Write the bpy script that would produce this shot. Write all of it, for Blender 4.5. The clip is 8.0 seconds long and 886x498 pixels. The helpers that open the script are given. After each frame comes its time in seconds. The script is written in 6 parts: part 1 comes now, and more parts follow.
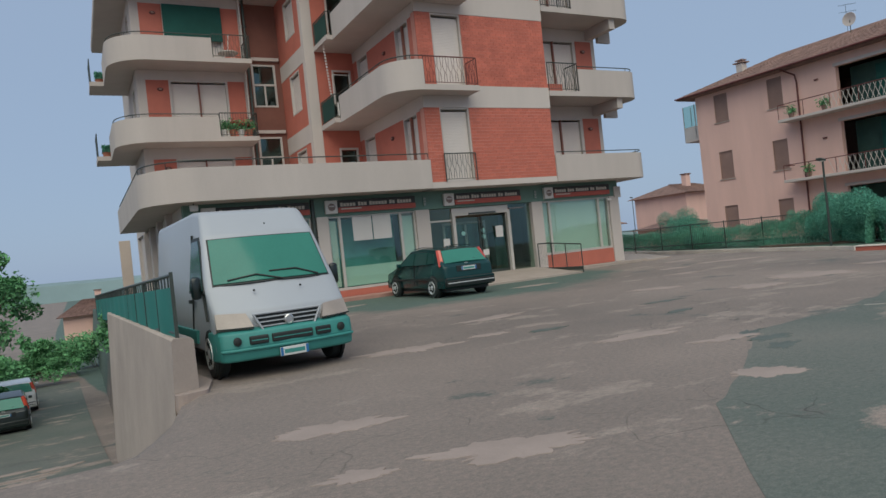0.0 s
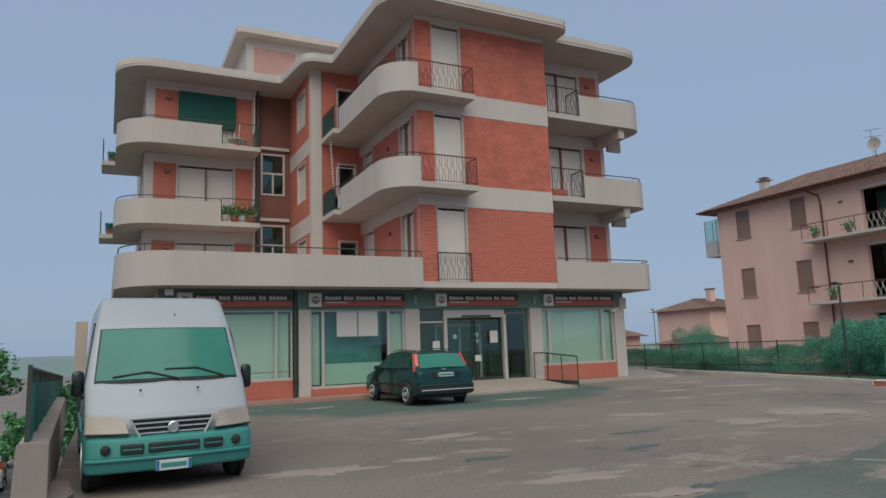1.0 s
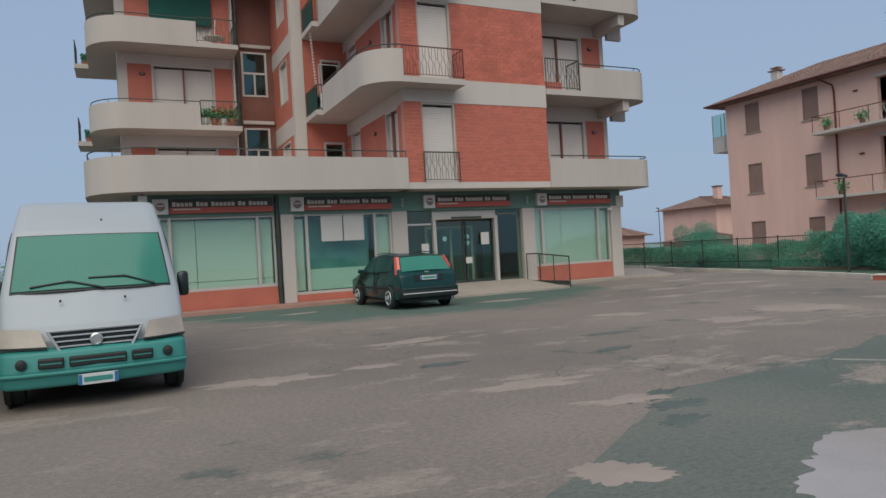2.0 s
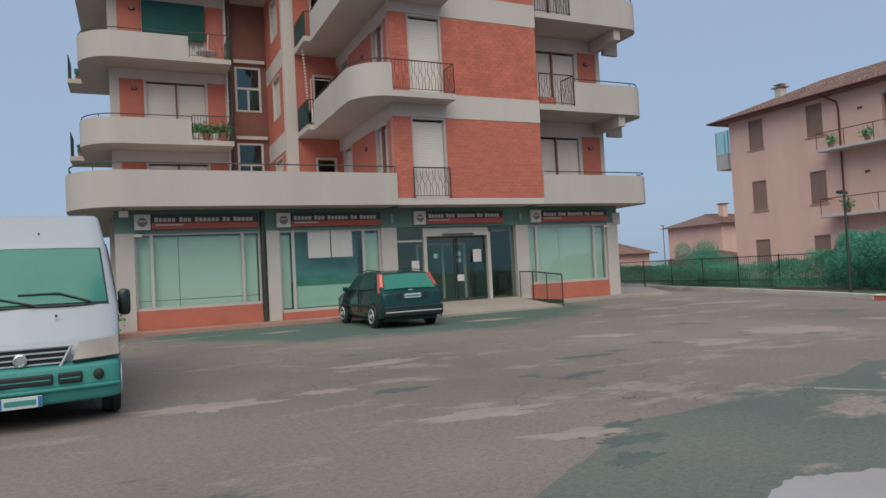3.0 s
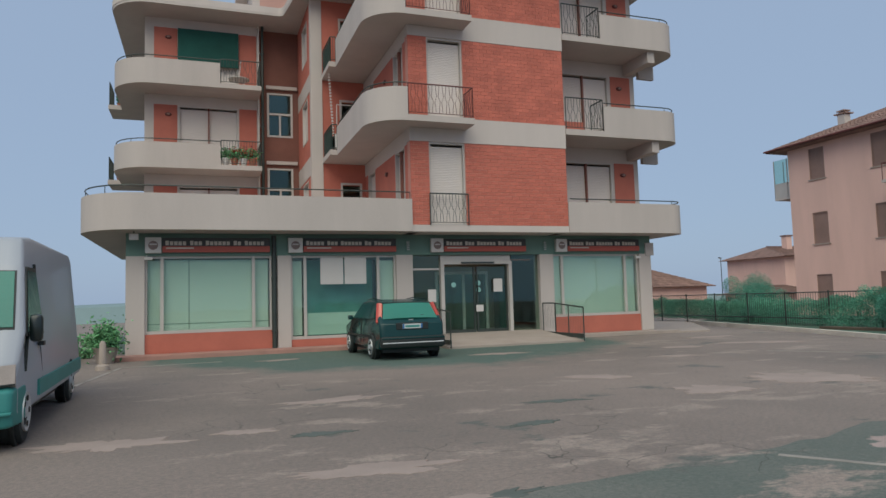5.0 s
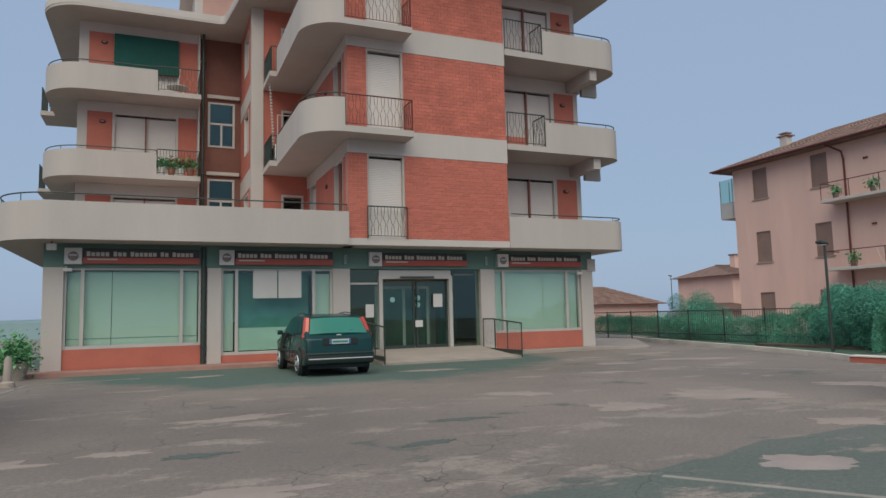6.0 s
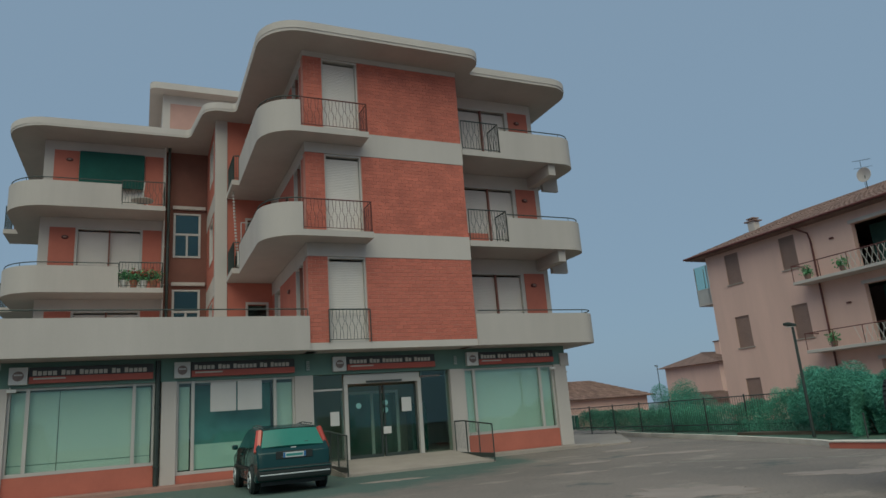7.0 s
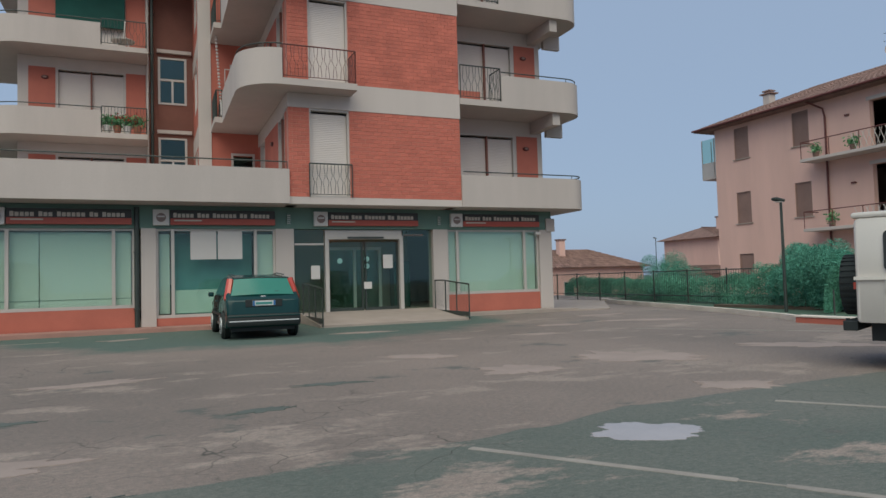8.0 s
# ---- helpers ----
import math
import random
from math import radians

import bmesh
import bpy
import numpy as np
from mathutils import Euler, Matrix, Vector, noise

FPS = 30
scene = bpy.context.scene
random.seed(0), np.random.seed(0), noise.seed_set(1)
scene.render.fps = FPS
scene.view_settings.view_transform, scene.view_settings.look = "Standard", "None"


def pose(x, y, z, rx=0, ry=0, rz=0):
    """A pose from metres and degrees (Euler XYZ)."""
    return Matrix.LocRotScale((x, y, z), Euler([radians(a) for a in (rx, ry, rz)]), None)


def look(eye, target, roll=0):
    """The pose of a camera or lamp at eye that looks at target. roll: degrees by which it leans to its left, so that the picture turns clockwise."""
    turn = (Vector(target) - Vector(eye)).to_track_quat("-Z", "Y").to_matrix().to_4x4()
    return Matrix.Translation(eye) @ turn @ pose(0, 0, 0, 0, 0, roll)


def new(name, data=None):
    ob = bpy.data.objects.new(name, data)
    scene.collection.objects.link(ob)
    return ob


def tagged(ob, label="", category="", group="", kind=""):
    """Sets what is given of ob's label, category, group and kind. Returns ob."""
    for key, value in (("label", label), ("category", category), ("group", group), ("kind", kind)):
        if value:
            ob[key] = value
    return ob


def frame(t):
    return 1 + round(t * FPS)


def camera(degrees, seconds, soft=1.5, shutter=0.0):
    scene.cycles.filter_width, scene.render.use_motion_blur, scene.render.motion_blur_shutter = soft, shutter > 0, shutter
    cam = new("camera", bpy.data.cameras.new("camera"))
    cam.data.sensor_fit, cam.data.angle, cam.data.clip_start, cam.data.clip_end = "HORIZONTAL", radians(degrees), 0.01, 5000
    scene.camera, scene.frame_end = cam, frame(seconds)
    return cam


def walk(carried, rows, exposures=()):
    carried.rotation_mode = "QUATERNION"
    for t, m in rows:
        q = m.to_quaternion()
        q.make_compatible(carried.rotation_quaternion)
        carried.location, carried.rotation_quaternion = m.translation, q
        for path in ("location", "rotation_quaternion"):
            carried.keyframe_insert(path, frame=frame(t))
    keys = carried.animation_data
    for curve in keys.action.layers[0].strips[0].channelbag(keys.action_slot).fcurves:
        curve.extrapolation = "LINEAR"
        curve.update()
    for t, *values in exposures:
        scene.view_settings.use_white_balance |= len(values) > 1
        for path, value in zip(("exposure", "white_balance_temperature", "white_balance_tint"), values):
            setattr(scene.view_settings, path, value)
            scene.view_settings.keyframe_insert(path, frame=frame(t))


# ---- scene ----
cam = camera(66.4, 8.0)
PATH = [
    (0, (0.106, -0.301, 1.396), (1.169, 1.671, 1.396), -6.0),
    (0.5, (0.991, -0.28, 1.411), (1.802, 1.547, 1.465), -3.2),
    (1, (1.739, -0.006, 1.463), (2.729, 1.977, 1.791), -2.1),
    (1.5, (2.3, 0.137, 1.353), (3.3, 2.141, 1.375), -4.3),
    (1.7, (2.49, 0.267, 1.384), (3.47, 2.28, 1.389), -4.1),
    (2.8, (3.340, 0.550, 1.410), (4.277, 2.584, 1.458), -1.5),
    (3, (3.492, 0.596, 1.379), (4.33, 2.411, 1.443), -3.0),
    (3.5, (3.843, 0.465, 1.34), (4.51, 2.592, 1.556), -0.2),
    (4, (4.199, 0.572, 1.401), (4.773, 2.736, 1.483), -4.7),
    (4.5, (4.641, 0.654, 1.417), (5.326, 2.783, 1.551), -3.5),
    (5.8, (5.78, 0.838, 1.312), (6.584, 2.919, 1.508), -0.2),
    (6, (5.921, 0.815, 1.325), (6.793, 2.866, 1.546), -1.4),
    (6.5, (6.307, 0.837, 1.3), (7.234, 2.808, 1.823), -3.8),
    (7, (6.727, 0.829, 1.309), (7.631, 2.804, 1.852), -4.4),
    (7.5, (7.209, 0.78, 1.256), (8.18, 2.762, 1.63), -2.5),
    (8, (7.653, 0.896, 1.196), (8.531, 2.953, 1.299), -1.6),
]
EXPOSURES = [(0.0, 0.07, 6350, -7.0), (1.0, 0.0, 6350, -7.0), (3.0, 0.17, 6350, -7.0), (3.5, 0.08, 6350, -7.0), (4.0, 0.02, 6350, -7.0), (4.5, 0.08, 6350, -7.0), (6.0, 0.11, 6350, -7.0), (6.5, -0.2, 6250, -15.0), (7.0, -0.33, 6200, -18.0), (7.5, -0.38, 6200, -18.0), (8.0, 0.06, 6350, -7.0)]
walk(cam, [(t, look(eye, target, roll)) for t, eye, target, roll in PATH], EXPOSURES)

# ---- light ----
SUN_EL, SUN_AZ = radians(52), radians(209)
world = bpy.data.worlds.new("sky")
scene.world = world
world.use_nodes = True
wn, wl = world.node_tree.nodes, world.node_tree.links
wn.clear()
sky = wn.new("ShaderNodeTexSky")
sky.sky_type, sky.sun_disc = "NISHITA", False
sky.sun_elevation, sky.sun_rotation = SUN_EL, SUN_AZ
sky.air_density, sky.dust_density, sky.ozone_density = 1.0, 2.0, 2.0
haze = wn.new("ShaderNodeRGB")
haze.outputs[0].default_value = (3.55, 4.05, 6.0, 1)
blend = wn.new("ShaderNodeMix")
blend.data_type = "RGBA"
blend.inputs[0].default_value = 0.85
bg, wout = wn.new("ShaderNodeBackground"), wn.new("ShaderNodeOutputWorld")
bg.inputs[1].default_value = 0.1
wl.new(sky.outputs[0], blend.inputs[6])
wl.new(haze.outputs[0], blend.inputs[7])
wl.new(blend.outputs[2], bg.inputs[0])
wl.new(bg.outputs[0], wout.inputs[0])

sun_data = bpy.data.lights.new("sun", "SUN")
sun_data.energy, sun_data.angle, sun_data.color = 2.5, radians(70), (1.0, 0.86, 0.73)
sun = new("sun", sun_data)
sun.matrix_world = look((0, 0, 60), Vector((0, 0, 60)) - Vector((math.sin(SUN_AZ) * math.cos(SUN_EL), math.cos(SUN_AZ) * math.cos(SUN_EL), math.sin(SUN_EL))))


# ---- materials ----
def mat(name, colour, rough=0.7, var=0.12, scale=6.0, bump=0.0, metal=0.0, second=None, per_piece=0.0, streak=False, fine=60.0, coat=0.0, spec=0.5):
    """A principled material: large blotches, fine grain, relief, and optional variation from piece to piece."""
    m = bpy.data.materials.new(name)
    m.use_nodes = True
    n, l = m.node_tree.nodes, m.node_tree.links
    p = n["Principled BSDF"]
    p.inputs["Roughness"].default_value = rough
    p.inputs["Metallic"].default_value = metal
    p.inputs["Coat Weight"].default_value = coat
    p.inputs["Specular IOR Level"].default_value = spec
    tc = n.new("ShaderNodeTexCoord")
    mp = n.new("ShaderNodeMapping")
    l.new(tc.outputs["Object"], mp.inputs[0])
    if streak:
        mp.inputs["Scale"].default_value = (1, 1, 0.15)
    big, small = n.new("ShaderNodeTexNoise"), n.new("ShaderNodeTexNoise")
    for t, s in ((big, scale * 0.15), (small, fine)):
        t.inputs["Scale"].default_value = s
        t.inputs["Detail"].default_value = 6
        t.inputs["Roughness"].default_value = 0.62
    l.new(mp.outputs[0], big.inputs["Vector"])
    l.new(tc.outputs["Object"], small.inputs["Vector"])
    add = n.new("ShaderNodeMath")
    add.operation = "MULTIPLY_ADD"
    add.inputs[1].default_value = 0.35
    l.new(small.outputs[0], add.inputs[0])
    l.new(big.outputs[0], add.inputs[2])
    ramp = n.new("ShaderNodeValToRGB")
    c = Vector(colour[:3])
    d = Vector(second) if second else c * (1 + 1.6 * var)
    c0 = c * (1 - 1.6 * var) if not second else c
    ramp.color_ramp.elements[0].position, ramp.color_ramp.elements[1].position = 0.42, 0.92
    ramp.color_ramp.elements[0].color = (*c0, 1)
    ramp.color_ramp.elements[1].color = (*[min(1, v) for v in d], 1)
    l.new(add.outputs[0], ramp.inputs[0])
    out = ramp.outputs[0]
    if per_piece:
        info = n.new("ShaderNodeObjectInfo")
        hs = n.new("ShaderNodeHueSaturation")
        mr = n.new("ShaderNodeMapRange")
        mr.inputs[3].default_value, mr.inputs[4].default_value = 1 - per_piece, 1 + per_piece
        l.new(info.outputs["Random"], mr.inputs[0])
        l.new(mr.outputs[0], hs.inputs["Value"])
        l.new(out, hs.inputs["Color"])
        out = hs.outputs[0]
    l.new(out, p.inputs["Base Color"])
    if bump:
        b = n.new("ShaderNodeBump")
        b.inputs["Strength"].default_value = min(1.0, bump)
        b.inputs["Distance"].default_value = 0.01
        l.new(add.outputs[0], b.inputs["Height"])
        l.new(b.outputs[0], p.inputs["Normal"])
    return m


def island(m, amount):
    """Varies a joined material from piece to piece."""
    n, l = m.node_tree.nodes, m.node_tree.links
    p = n["Principled BSDF"]
    src = p.inputs["Base Color"].links[0].from_socket
    geo, mr, hs = n.new("ShaderNodeNewGeometry"), n.new("ShaderNodeMapRange"), n.new("ShaderNodeHueSaturation")
    mr.inputs[3].default_value, mr.inputs[4].default_value = 1 - amount, 1 + amount
    l.new(geo.outputs["Random Per Island"], mr.inputs[0])
    l.new(mr.outputs[0], hs.inputs["Value"])
    l.new(src, hs.inputs["Color"])
    l.new(hs.outputs[0], p.inputs["Base Color"])
    return m


def glass(name, tint, rough=0.02, clear=0.75, gloss=0.42):
    """A window pane: clear by `clear`, mirror-like at grazing angles."""
    m = bpy.data.materials.new(name)
    m.use_nodes = True
    n, l = m.node_tree.nodes, m.node_tree.links
    n.remove(n["Principled BSDF"])
    tr, gl, fr, mx = n.new("ShaderNodeBsdfTransparent"), n.new("ShaderNodeBsdfGlossy"), n.new("ShaderNodeLayerWeight"), n.new("ShaderNodeMixShader")
    tr.inputs[0].default_value = (*[v ** 0.5 * clear ** 0.5 for v in tint], 1)
    gl.inputs[0].default_value = (0.8, 0.97, 0.94, 1)
    gl.inputs["Roughness"].default_value = rough
    fr.inputs[0].default_value = 0.35
    ma = n.new("ShaderNodeMath")
    ma.operation = "MULTIPLY_ADD"
    ma.inputs[1].default_value, ma.inputs[2].default_value = gloss, 0.04
    l.new(fr.outputs["Facing"], ma.inputs[0])
    l.new(ma.outputs[0], mx.inputs[0])
    l.new(tr.outputs[0], mx.inputs[1])
    l.new(gl.outputs[0], mx.inputs[2])
    l.new(mx.outputs[0], n["Material Output"].inputs[0])
    return m


def asphalt_material():
    """Old asphalt: dark tarred zones, dusty worn zones, cracks and grain, with shade by the shops painted in."""
    m = bpy.data.materials.new("old asphalt")
    m.use_nodes = True
    n, l = m.node_tree.nodes, m.node_tree.links
    p = n["Principled BSDF"]
    tc = n.new("ShaderNodeTexCoord")

    def tex(s, detail=8, rough=0.6, stretch=(1, 1, 1)):
        mp, t = n.new("ShaderNodeMapping"), n.new("ShaderNodeTexNoise")
        mp.inputs["Scale"].default_value = stretch
        t.inputs["Scale"].default_value, t.inputs["Detail"].default_value, t.inputs["Roughness"].default_value = s, detail, rough
        l.new(tc.outputs["Object"], mp.inputs[0])
        l.new(mp.outputs[0], t.inputs["Vector"])
        return t.outputs[0]

    def ramp(src, a, b, ca, cb):
        r = n.new("ShaderNodeValToRGB")
        r.color_ramp.elements[0].position, r.color_ramp.elements[1].position = a, b
        r.color_ramp.elements[0].color, r.color_ramp.elements[1].color = (*ca, 1), (*cb, 1)
        l.new(src, r.inputs[0])
        return r.outputs[0]

    def mix(f, a, b, mode="MIX"):
        x = n.new("ShaderNodeMix")
        x.data_type, x.blend_type = "RGBA", mode
        for s, i in ((f, 0), (a, 6), (b, 7)):
            if isinstance(s, float):
                x.inputs[i].default_value = s
            else:
                l.new(s, x.inputs[i])
        return x.outputs[2]

    base = ramp(tex(0.16), 0.35, 0.68, (0.176, 0.146, 0.132), (0.270, 0.216, 0.192))
    dust = ramp(tex(0.55, 12, 0.72, (0.7, 1.3, 1)), 0.555, 0.60, (0, 0, 0), (1, 1, 1))
    pale = ramp(tex(2.5), 0.3, 0.7, (0.24, 0.196, 0.174), (0.34, 0.276, 0.243))
    col = mix(dust, base, pale)
    damp = ramp(tex(0.5, 11, 0.7, (0.8, 1.2, 1)), 0.60, 0.64, (0, 0, 0), (1, 1, 1))
    col = mix(damp, col, ramp(tex(5), 0.3, 0.7, (0.095, 0.10, 0.093), (0.14, 0.138, 0.126)))
    sep = n.new("ShaderNodeSeparateXYZ")
    l.new(tc.outputs["Object"], sep.inputs[0])

    def calc(op, a, b):
        x = n.new("ShaderNodeMath")
        x.operation, x.use_clamp = op, op == "MULTIPLY"
        x.inputs[2].default_value = 0.0
        for i, s in enumerate((a, b)):
            if isinstance(s, (int, float)):
                x.inputs[i].default_value = s
            else:
                l.new(s, x.inputs[i])
        return x.outputs[0]
    # green-dark shade in front of the shops, painted into the asphalt colour
    drift = calc("ADD", sep.outputs[1], calc("SUBTRACT", calc("MULTIPLY_ADD", tex(0.3, 9, 0.65), 9.0), 4.5))
    inner = calc("ABSOLUTE", calc("SUBTRACT", sep.outputs[0], 10.6), 0.0)
    drift = calc("SUBTRACT", drift, calc("POWER", calc("MULTIPLY_ADD", inner, 0.22), 4.0))
    shop_shade = ramp(calc("MULTIPLY", calc("SUBTRACT", drift, 13.2), 0.125), 0.16, 0.34, (0, 0, 0), (0.85, 0.85, 0.85))
    col = mix(shop_shade, col, ramp(tex(5), 0.3, 0.7, (0.05, 0.112, 0.095), (0.088, 0.134, 0.116)))
    vor = n.new("ShaderNodeTexVoronoi")
    vor.feature = "DISTANCE_TO_EDGE"
    vor.inputs["Scale"].default_value = 1.1
    warp, wadd = n.new("ShaderNodeTexNoise"), n.new("ShaderNodeVectorMath")
    warp.inputs["Scale"].default_value = 2.0
    wadd.operation = "MULTIPLY_ADD"
    wadd.inputs[1].default_value = (0.6, 0.6, 0)
    l.new(tc.outputs["Object"], warp.inputs["Vector"])
    l.new(warp.outputs["Color"], wadd.inputs[0])
    l.new(tc.outputs["Object"], wadd.inputs[2])
    l.new(wadd.outputs[0], vor.inputs["Vector"])
    crack = ramp(vor.outputs["Distance"], 0.0, 0.009, (1, 1, 1), (0, 0, 0))
    where = ramp(tex(0.25, 4), 0.5, 0.62, (0, 0, 0), (1, 1, 1))
    cracked = mix(1.0, crack, where, "MULTIPLY")
    dark = n.new("ShaderNodeRGB")
    dark.outputs[0].default_value = (0.05, 0.05, 0.045, 1)
    col = mix(cracked, col, dark.outputs[0])
    grain = ramp(tex(90, 3), 0.3, 0.75, (0.74, 0.74, 0.74), (1.18, 1.18, 1.18))
    col = mix(1.0, col, grain, "MULTIPLY")
    chips = ramp(tex(26, 7, 0.75, (0.7, 1.0, 1)), 0.36, 0.66, (0.74, 0.79, 0.78), (1.22, 1.17, 1.15))
    col = mix(1.0, col, chips, "MULTIPLY")
    l.new(col, p.inputs["Base Color"])
    p.inputs["Roughness"].default_value = 0.82
    bmp = n.new("ShaderNodeBump")
    bmp.inputs["Strength"].default_value, bmp.inputs["Distance"].default_value = 0.5, 0.012
    l.new(tex(45, 5), bmp.inputs["Height"])
    l.new(bmp.outputs[0], p.inputs["Normal"])
    return m


M_ASPHALT = asphalt_material()
M_PATCH = mat("pale worn patch", (0.295, 0.236, 0.211), 0.85, 0.10, 9, 0.3, fine=50)
M_TAR = mat("dark tar repair", (0.092, 0.108, 0.098), 0.75, 0.14, 8, 0.4, fine=60)
M_PUDDLE = mat("wet silt", (0.34, 0.295, 0.28), 0.16, 0.08, 8, 0.02)
M_LINE = mat("worn road paint", (0.27, 0.245, 0.22), 0.8, 0.2, 14, 0.1)
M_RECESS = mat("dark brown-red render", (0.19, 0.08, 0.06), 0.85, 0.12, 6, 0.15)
M_PLASTER = mat("greige plaster", (0.51, 0.45, 0.42), 0.9, 0.05, 4, 0.12, streak=True, fine=35)
M_CONCRETE = mat("painted concrete", (0.46, 0.405, 0.378), 0.88, 0.06, 5, 0.12, streak=True, fine=35)
M_RED = mat("red brick slip", (0.47, 0.135, 0.095), 0.8, 0.13, 10, 0.2, per_piece=0.09)
M_REDJ = island(mat("red brick courses", (0.47, 0.135, 0.095), 0.8, 0.13, 10, 0.2), 0.09)
M_REDWALL = mat("red painted render", (0.46, 0.14, 0.10), 0.82, 0.09, 6, 0.15)
M_MORTAR = mat("red mortar", (0.56, 0.27, 0.22), 0.9, 0.1, 8, 0.2)
M_SHUTTER = mat("grey roller shutter", (0.66, 0.59, 0.55), 0.6, 0.05, 4, 0.05)
M_FRAME = mat("pale aluminium frame", (0.50, 0.46, 0.43), 0.45, 0.05, 6)
M_IRON = mat("dark painted iron", (0.035, 0.045, 0.04), 0.5, 0.15, 10, 0.05)
M_IRONRED = mat("rust-red painted iron", (0.12, 0.035, 0.03), 0.55, 0.15, 10, 0.05)
M_BROWN = mat("red-brown painted wood", (0.24, 0.095, 0.07), 0.6, 0.1, 8)
M_GREENFAB = mat("dark green fabric", (0.012, 0.075, 0.06), 0.85, 0.15, 6, 0.1)
# for rooms behind openings: their darkness is put into the colour
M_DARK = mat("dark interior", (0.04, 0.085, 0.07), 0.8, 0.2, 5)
M_FASCIA = mat("grey green fascia", (0.12, 0.20, 0.165), 0.6, 0.08, 5)
M_BLIND = mat("pale green blind", (0.49, 0.595, 0.525), 0.8, 0.04, 3, 0.05, streak=True)
M_SIGNTOP = mat("dark sign board", (0.03, 0.028, 0.025), 0.45, 0.1, 5)
M_SIGNRED = mat("dark red sign band", (0.38, 0.07, 0.045), 0.45, 0.1, 5)
M_WHITE = mat("white enamel", (0.62, 0.58, 0.55), 0.4, 0.03, 6)
M_LETTER = mat("cream lettering", (0.55, 0.48, 0.41), 0.5, 0.04, 6)
M_GLASS = glass("shop glass", (0.80, 0.97, 0.92), 0.02, 0.9)
M_GLASSC = glass("clear shop glass", (0.88, 0.975, 0.93), 0.02, 0.93, 0.3)
M_GLASSD = glass("dark glass", (0.62, 0.85, 0.76), 0.02, 0.8, 0.22)
M_GLASSR = glass("reflecting stair glass", (0.5, 0.85, 0.78), 0.03, 0.6, 1.1)
M_PINK = mat("salmon plaster", (0.69, 0.45, 0.385), 0.9, 0.06, 4, 0.1, streak=True, fine=30)
M_TILE = island(mat("old clay tile", (0.19, 0.115, 0.095), 0.85, 0.2, 9, 0.3, fine=12), 0.2)
M_PSHUT = mat("brown shutter", (0.28, 0.18, 0.15), 0.6, 0.08, 6)
M_PAVE = mat("pale paving", (0.34, 0.285, 0.25), 0.85, 0.09, 8, 0.2)
M_KERB = mat("pale kerb stone", (0.62, 0.56, 0.50), 0.85, 0.1, 8, 0.2, per_piece=0.1)
M_LEAF = island(mat("hedge leaf", (0.12, 0.31, 0.215), 0.9, 0.3, 5, spec=0.1), 0.32)
M_LEAF2 = island(mat("tree leaf", (0.15, 0.33, 0.155), 0.9, 0.3, 5, spec=0.1), 0.4)
M_BARK = mat("bark", (0.10, 0.075, 0.055), 0.9, 0.25, 12, 0.6)


# ---- mesh helpers ----
def thing(name, loc, rz=0.0, label="", category="", group="", kind=""):
    ob = new(name)
    ob.location, ob.rotation_euler = loc, (0, 0, radians(rz))
    ob.empty_display_size = 0.3
    return tagged(ob, label, category, group, kind)


def part(name, bm, material, parent=None, label="", world=False, smooth=False):
    """Links a bmesh as one mesh object under a thing or part. world: its vertices are in world metres."""
    if world and parent:
        root = parent
        while root.parent:
            root = root.parent
        bmesh.ops.translate(bm, vec=-root.location, verts=bm.verts)
    me = bpy.data.meshes.new(name)
    bm.normal_update()
    bm.to_mesh(me)
    bm.free()
    me.materials.append(material)
    if smooth:
        for f in me.polygons:
            f.use_smooth = True
        me.set_sharp_from_angle(angle=radians(40))
    ob = new(name, me)
    ob.parent = parent
    if label:
        ob["label"] = label
    return ob


def structure(name, bm, material, label, smooth=False):
    return tagged(part(name, bm, material, smooth=smooth), label, name.split("_")[0], kind="structure")


def box(x0, x1, y0, y1, z0, z1, bm=None, bevel=0.0):
    own = bmesh.new()
    vs = [own.verts.new((x, y, z)) for z in (z0, z1) for x, y in ((x0, y0), (x1, y0), (x1, y1), (x0, y1))]
    for q in ((3, 2, 1, 0), (4, 5, 6, 7), (0, 1, 5, 4), (1, 2, 6, 5), (2, 3, 7, 6), (3, 0, 4, 7)):
        own.faces.new([vs[i] for i in q])
    if bevel:
        bmesh.ops.bevel(own, geom=own.edges[:], offset=bevel, segments=2, affect="EDGES", profile=0.5)
    if bm is None:
        return own
    join(bm, own)
    return bm


def join(bm, other):
    me = bpy.data.meshes.new("tmp")
    other.to_mesh(me)
    other.free()
    bm.from_mesh(me)
    bpy.data.meshes.remove(me)


def rounded(pts, seg=8):
    """Corners (x, y, radius) of a path turned into a list of (x, y); the ends keep sharp when radius is 0."""
    out = []
    n = len(pts)
    for i, (x, y, r) in enumerate(pts):
        if r <= 0:
            out.append((x, y))
            continue
        p, a, b = Vector((x, y)), Vector(pts[i - 1][:2]), Vector(pts[(i + 1) % n][:2])
        u, v = (a - p).normalized(), (b - p).normalized()
        ang = u.angle(v)
        d = min(r / math.tan(ang / 2), 0.499 * (a - p).length if pts[i - 1][2] else (a - p).length, 0.499 * (b - p).length if pts[(i + 1) % n][2] else (b - p).length)
        rr = d * math.tan(ang / 2)
        c = p + (u + v).normalized() * (rr / math.sin(ang / 2))
        s, e = p + u * d - c, p + v * d - c
        a0, a1 = math.atan2(s.y, s.x), math.atan2(e.y, e.x)
        da = (a1 - a0 + math.pi) % (2 * math.pi) - math.pi
        out += [(c.x + rr * math.cos(a0 + da * k / seg), c.y + rr * math.sin(a0 + da * k / seg)) for k in range(seg + 1)]
    return out


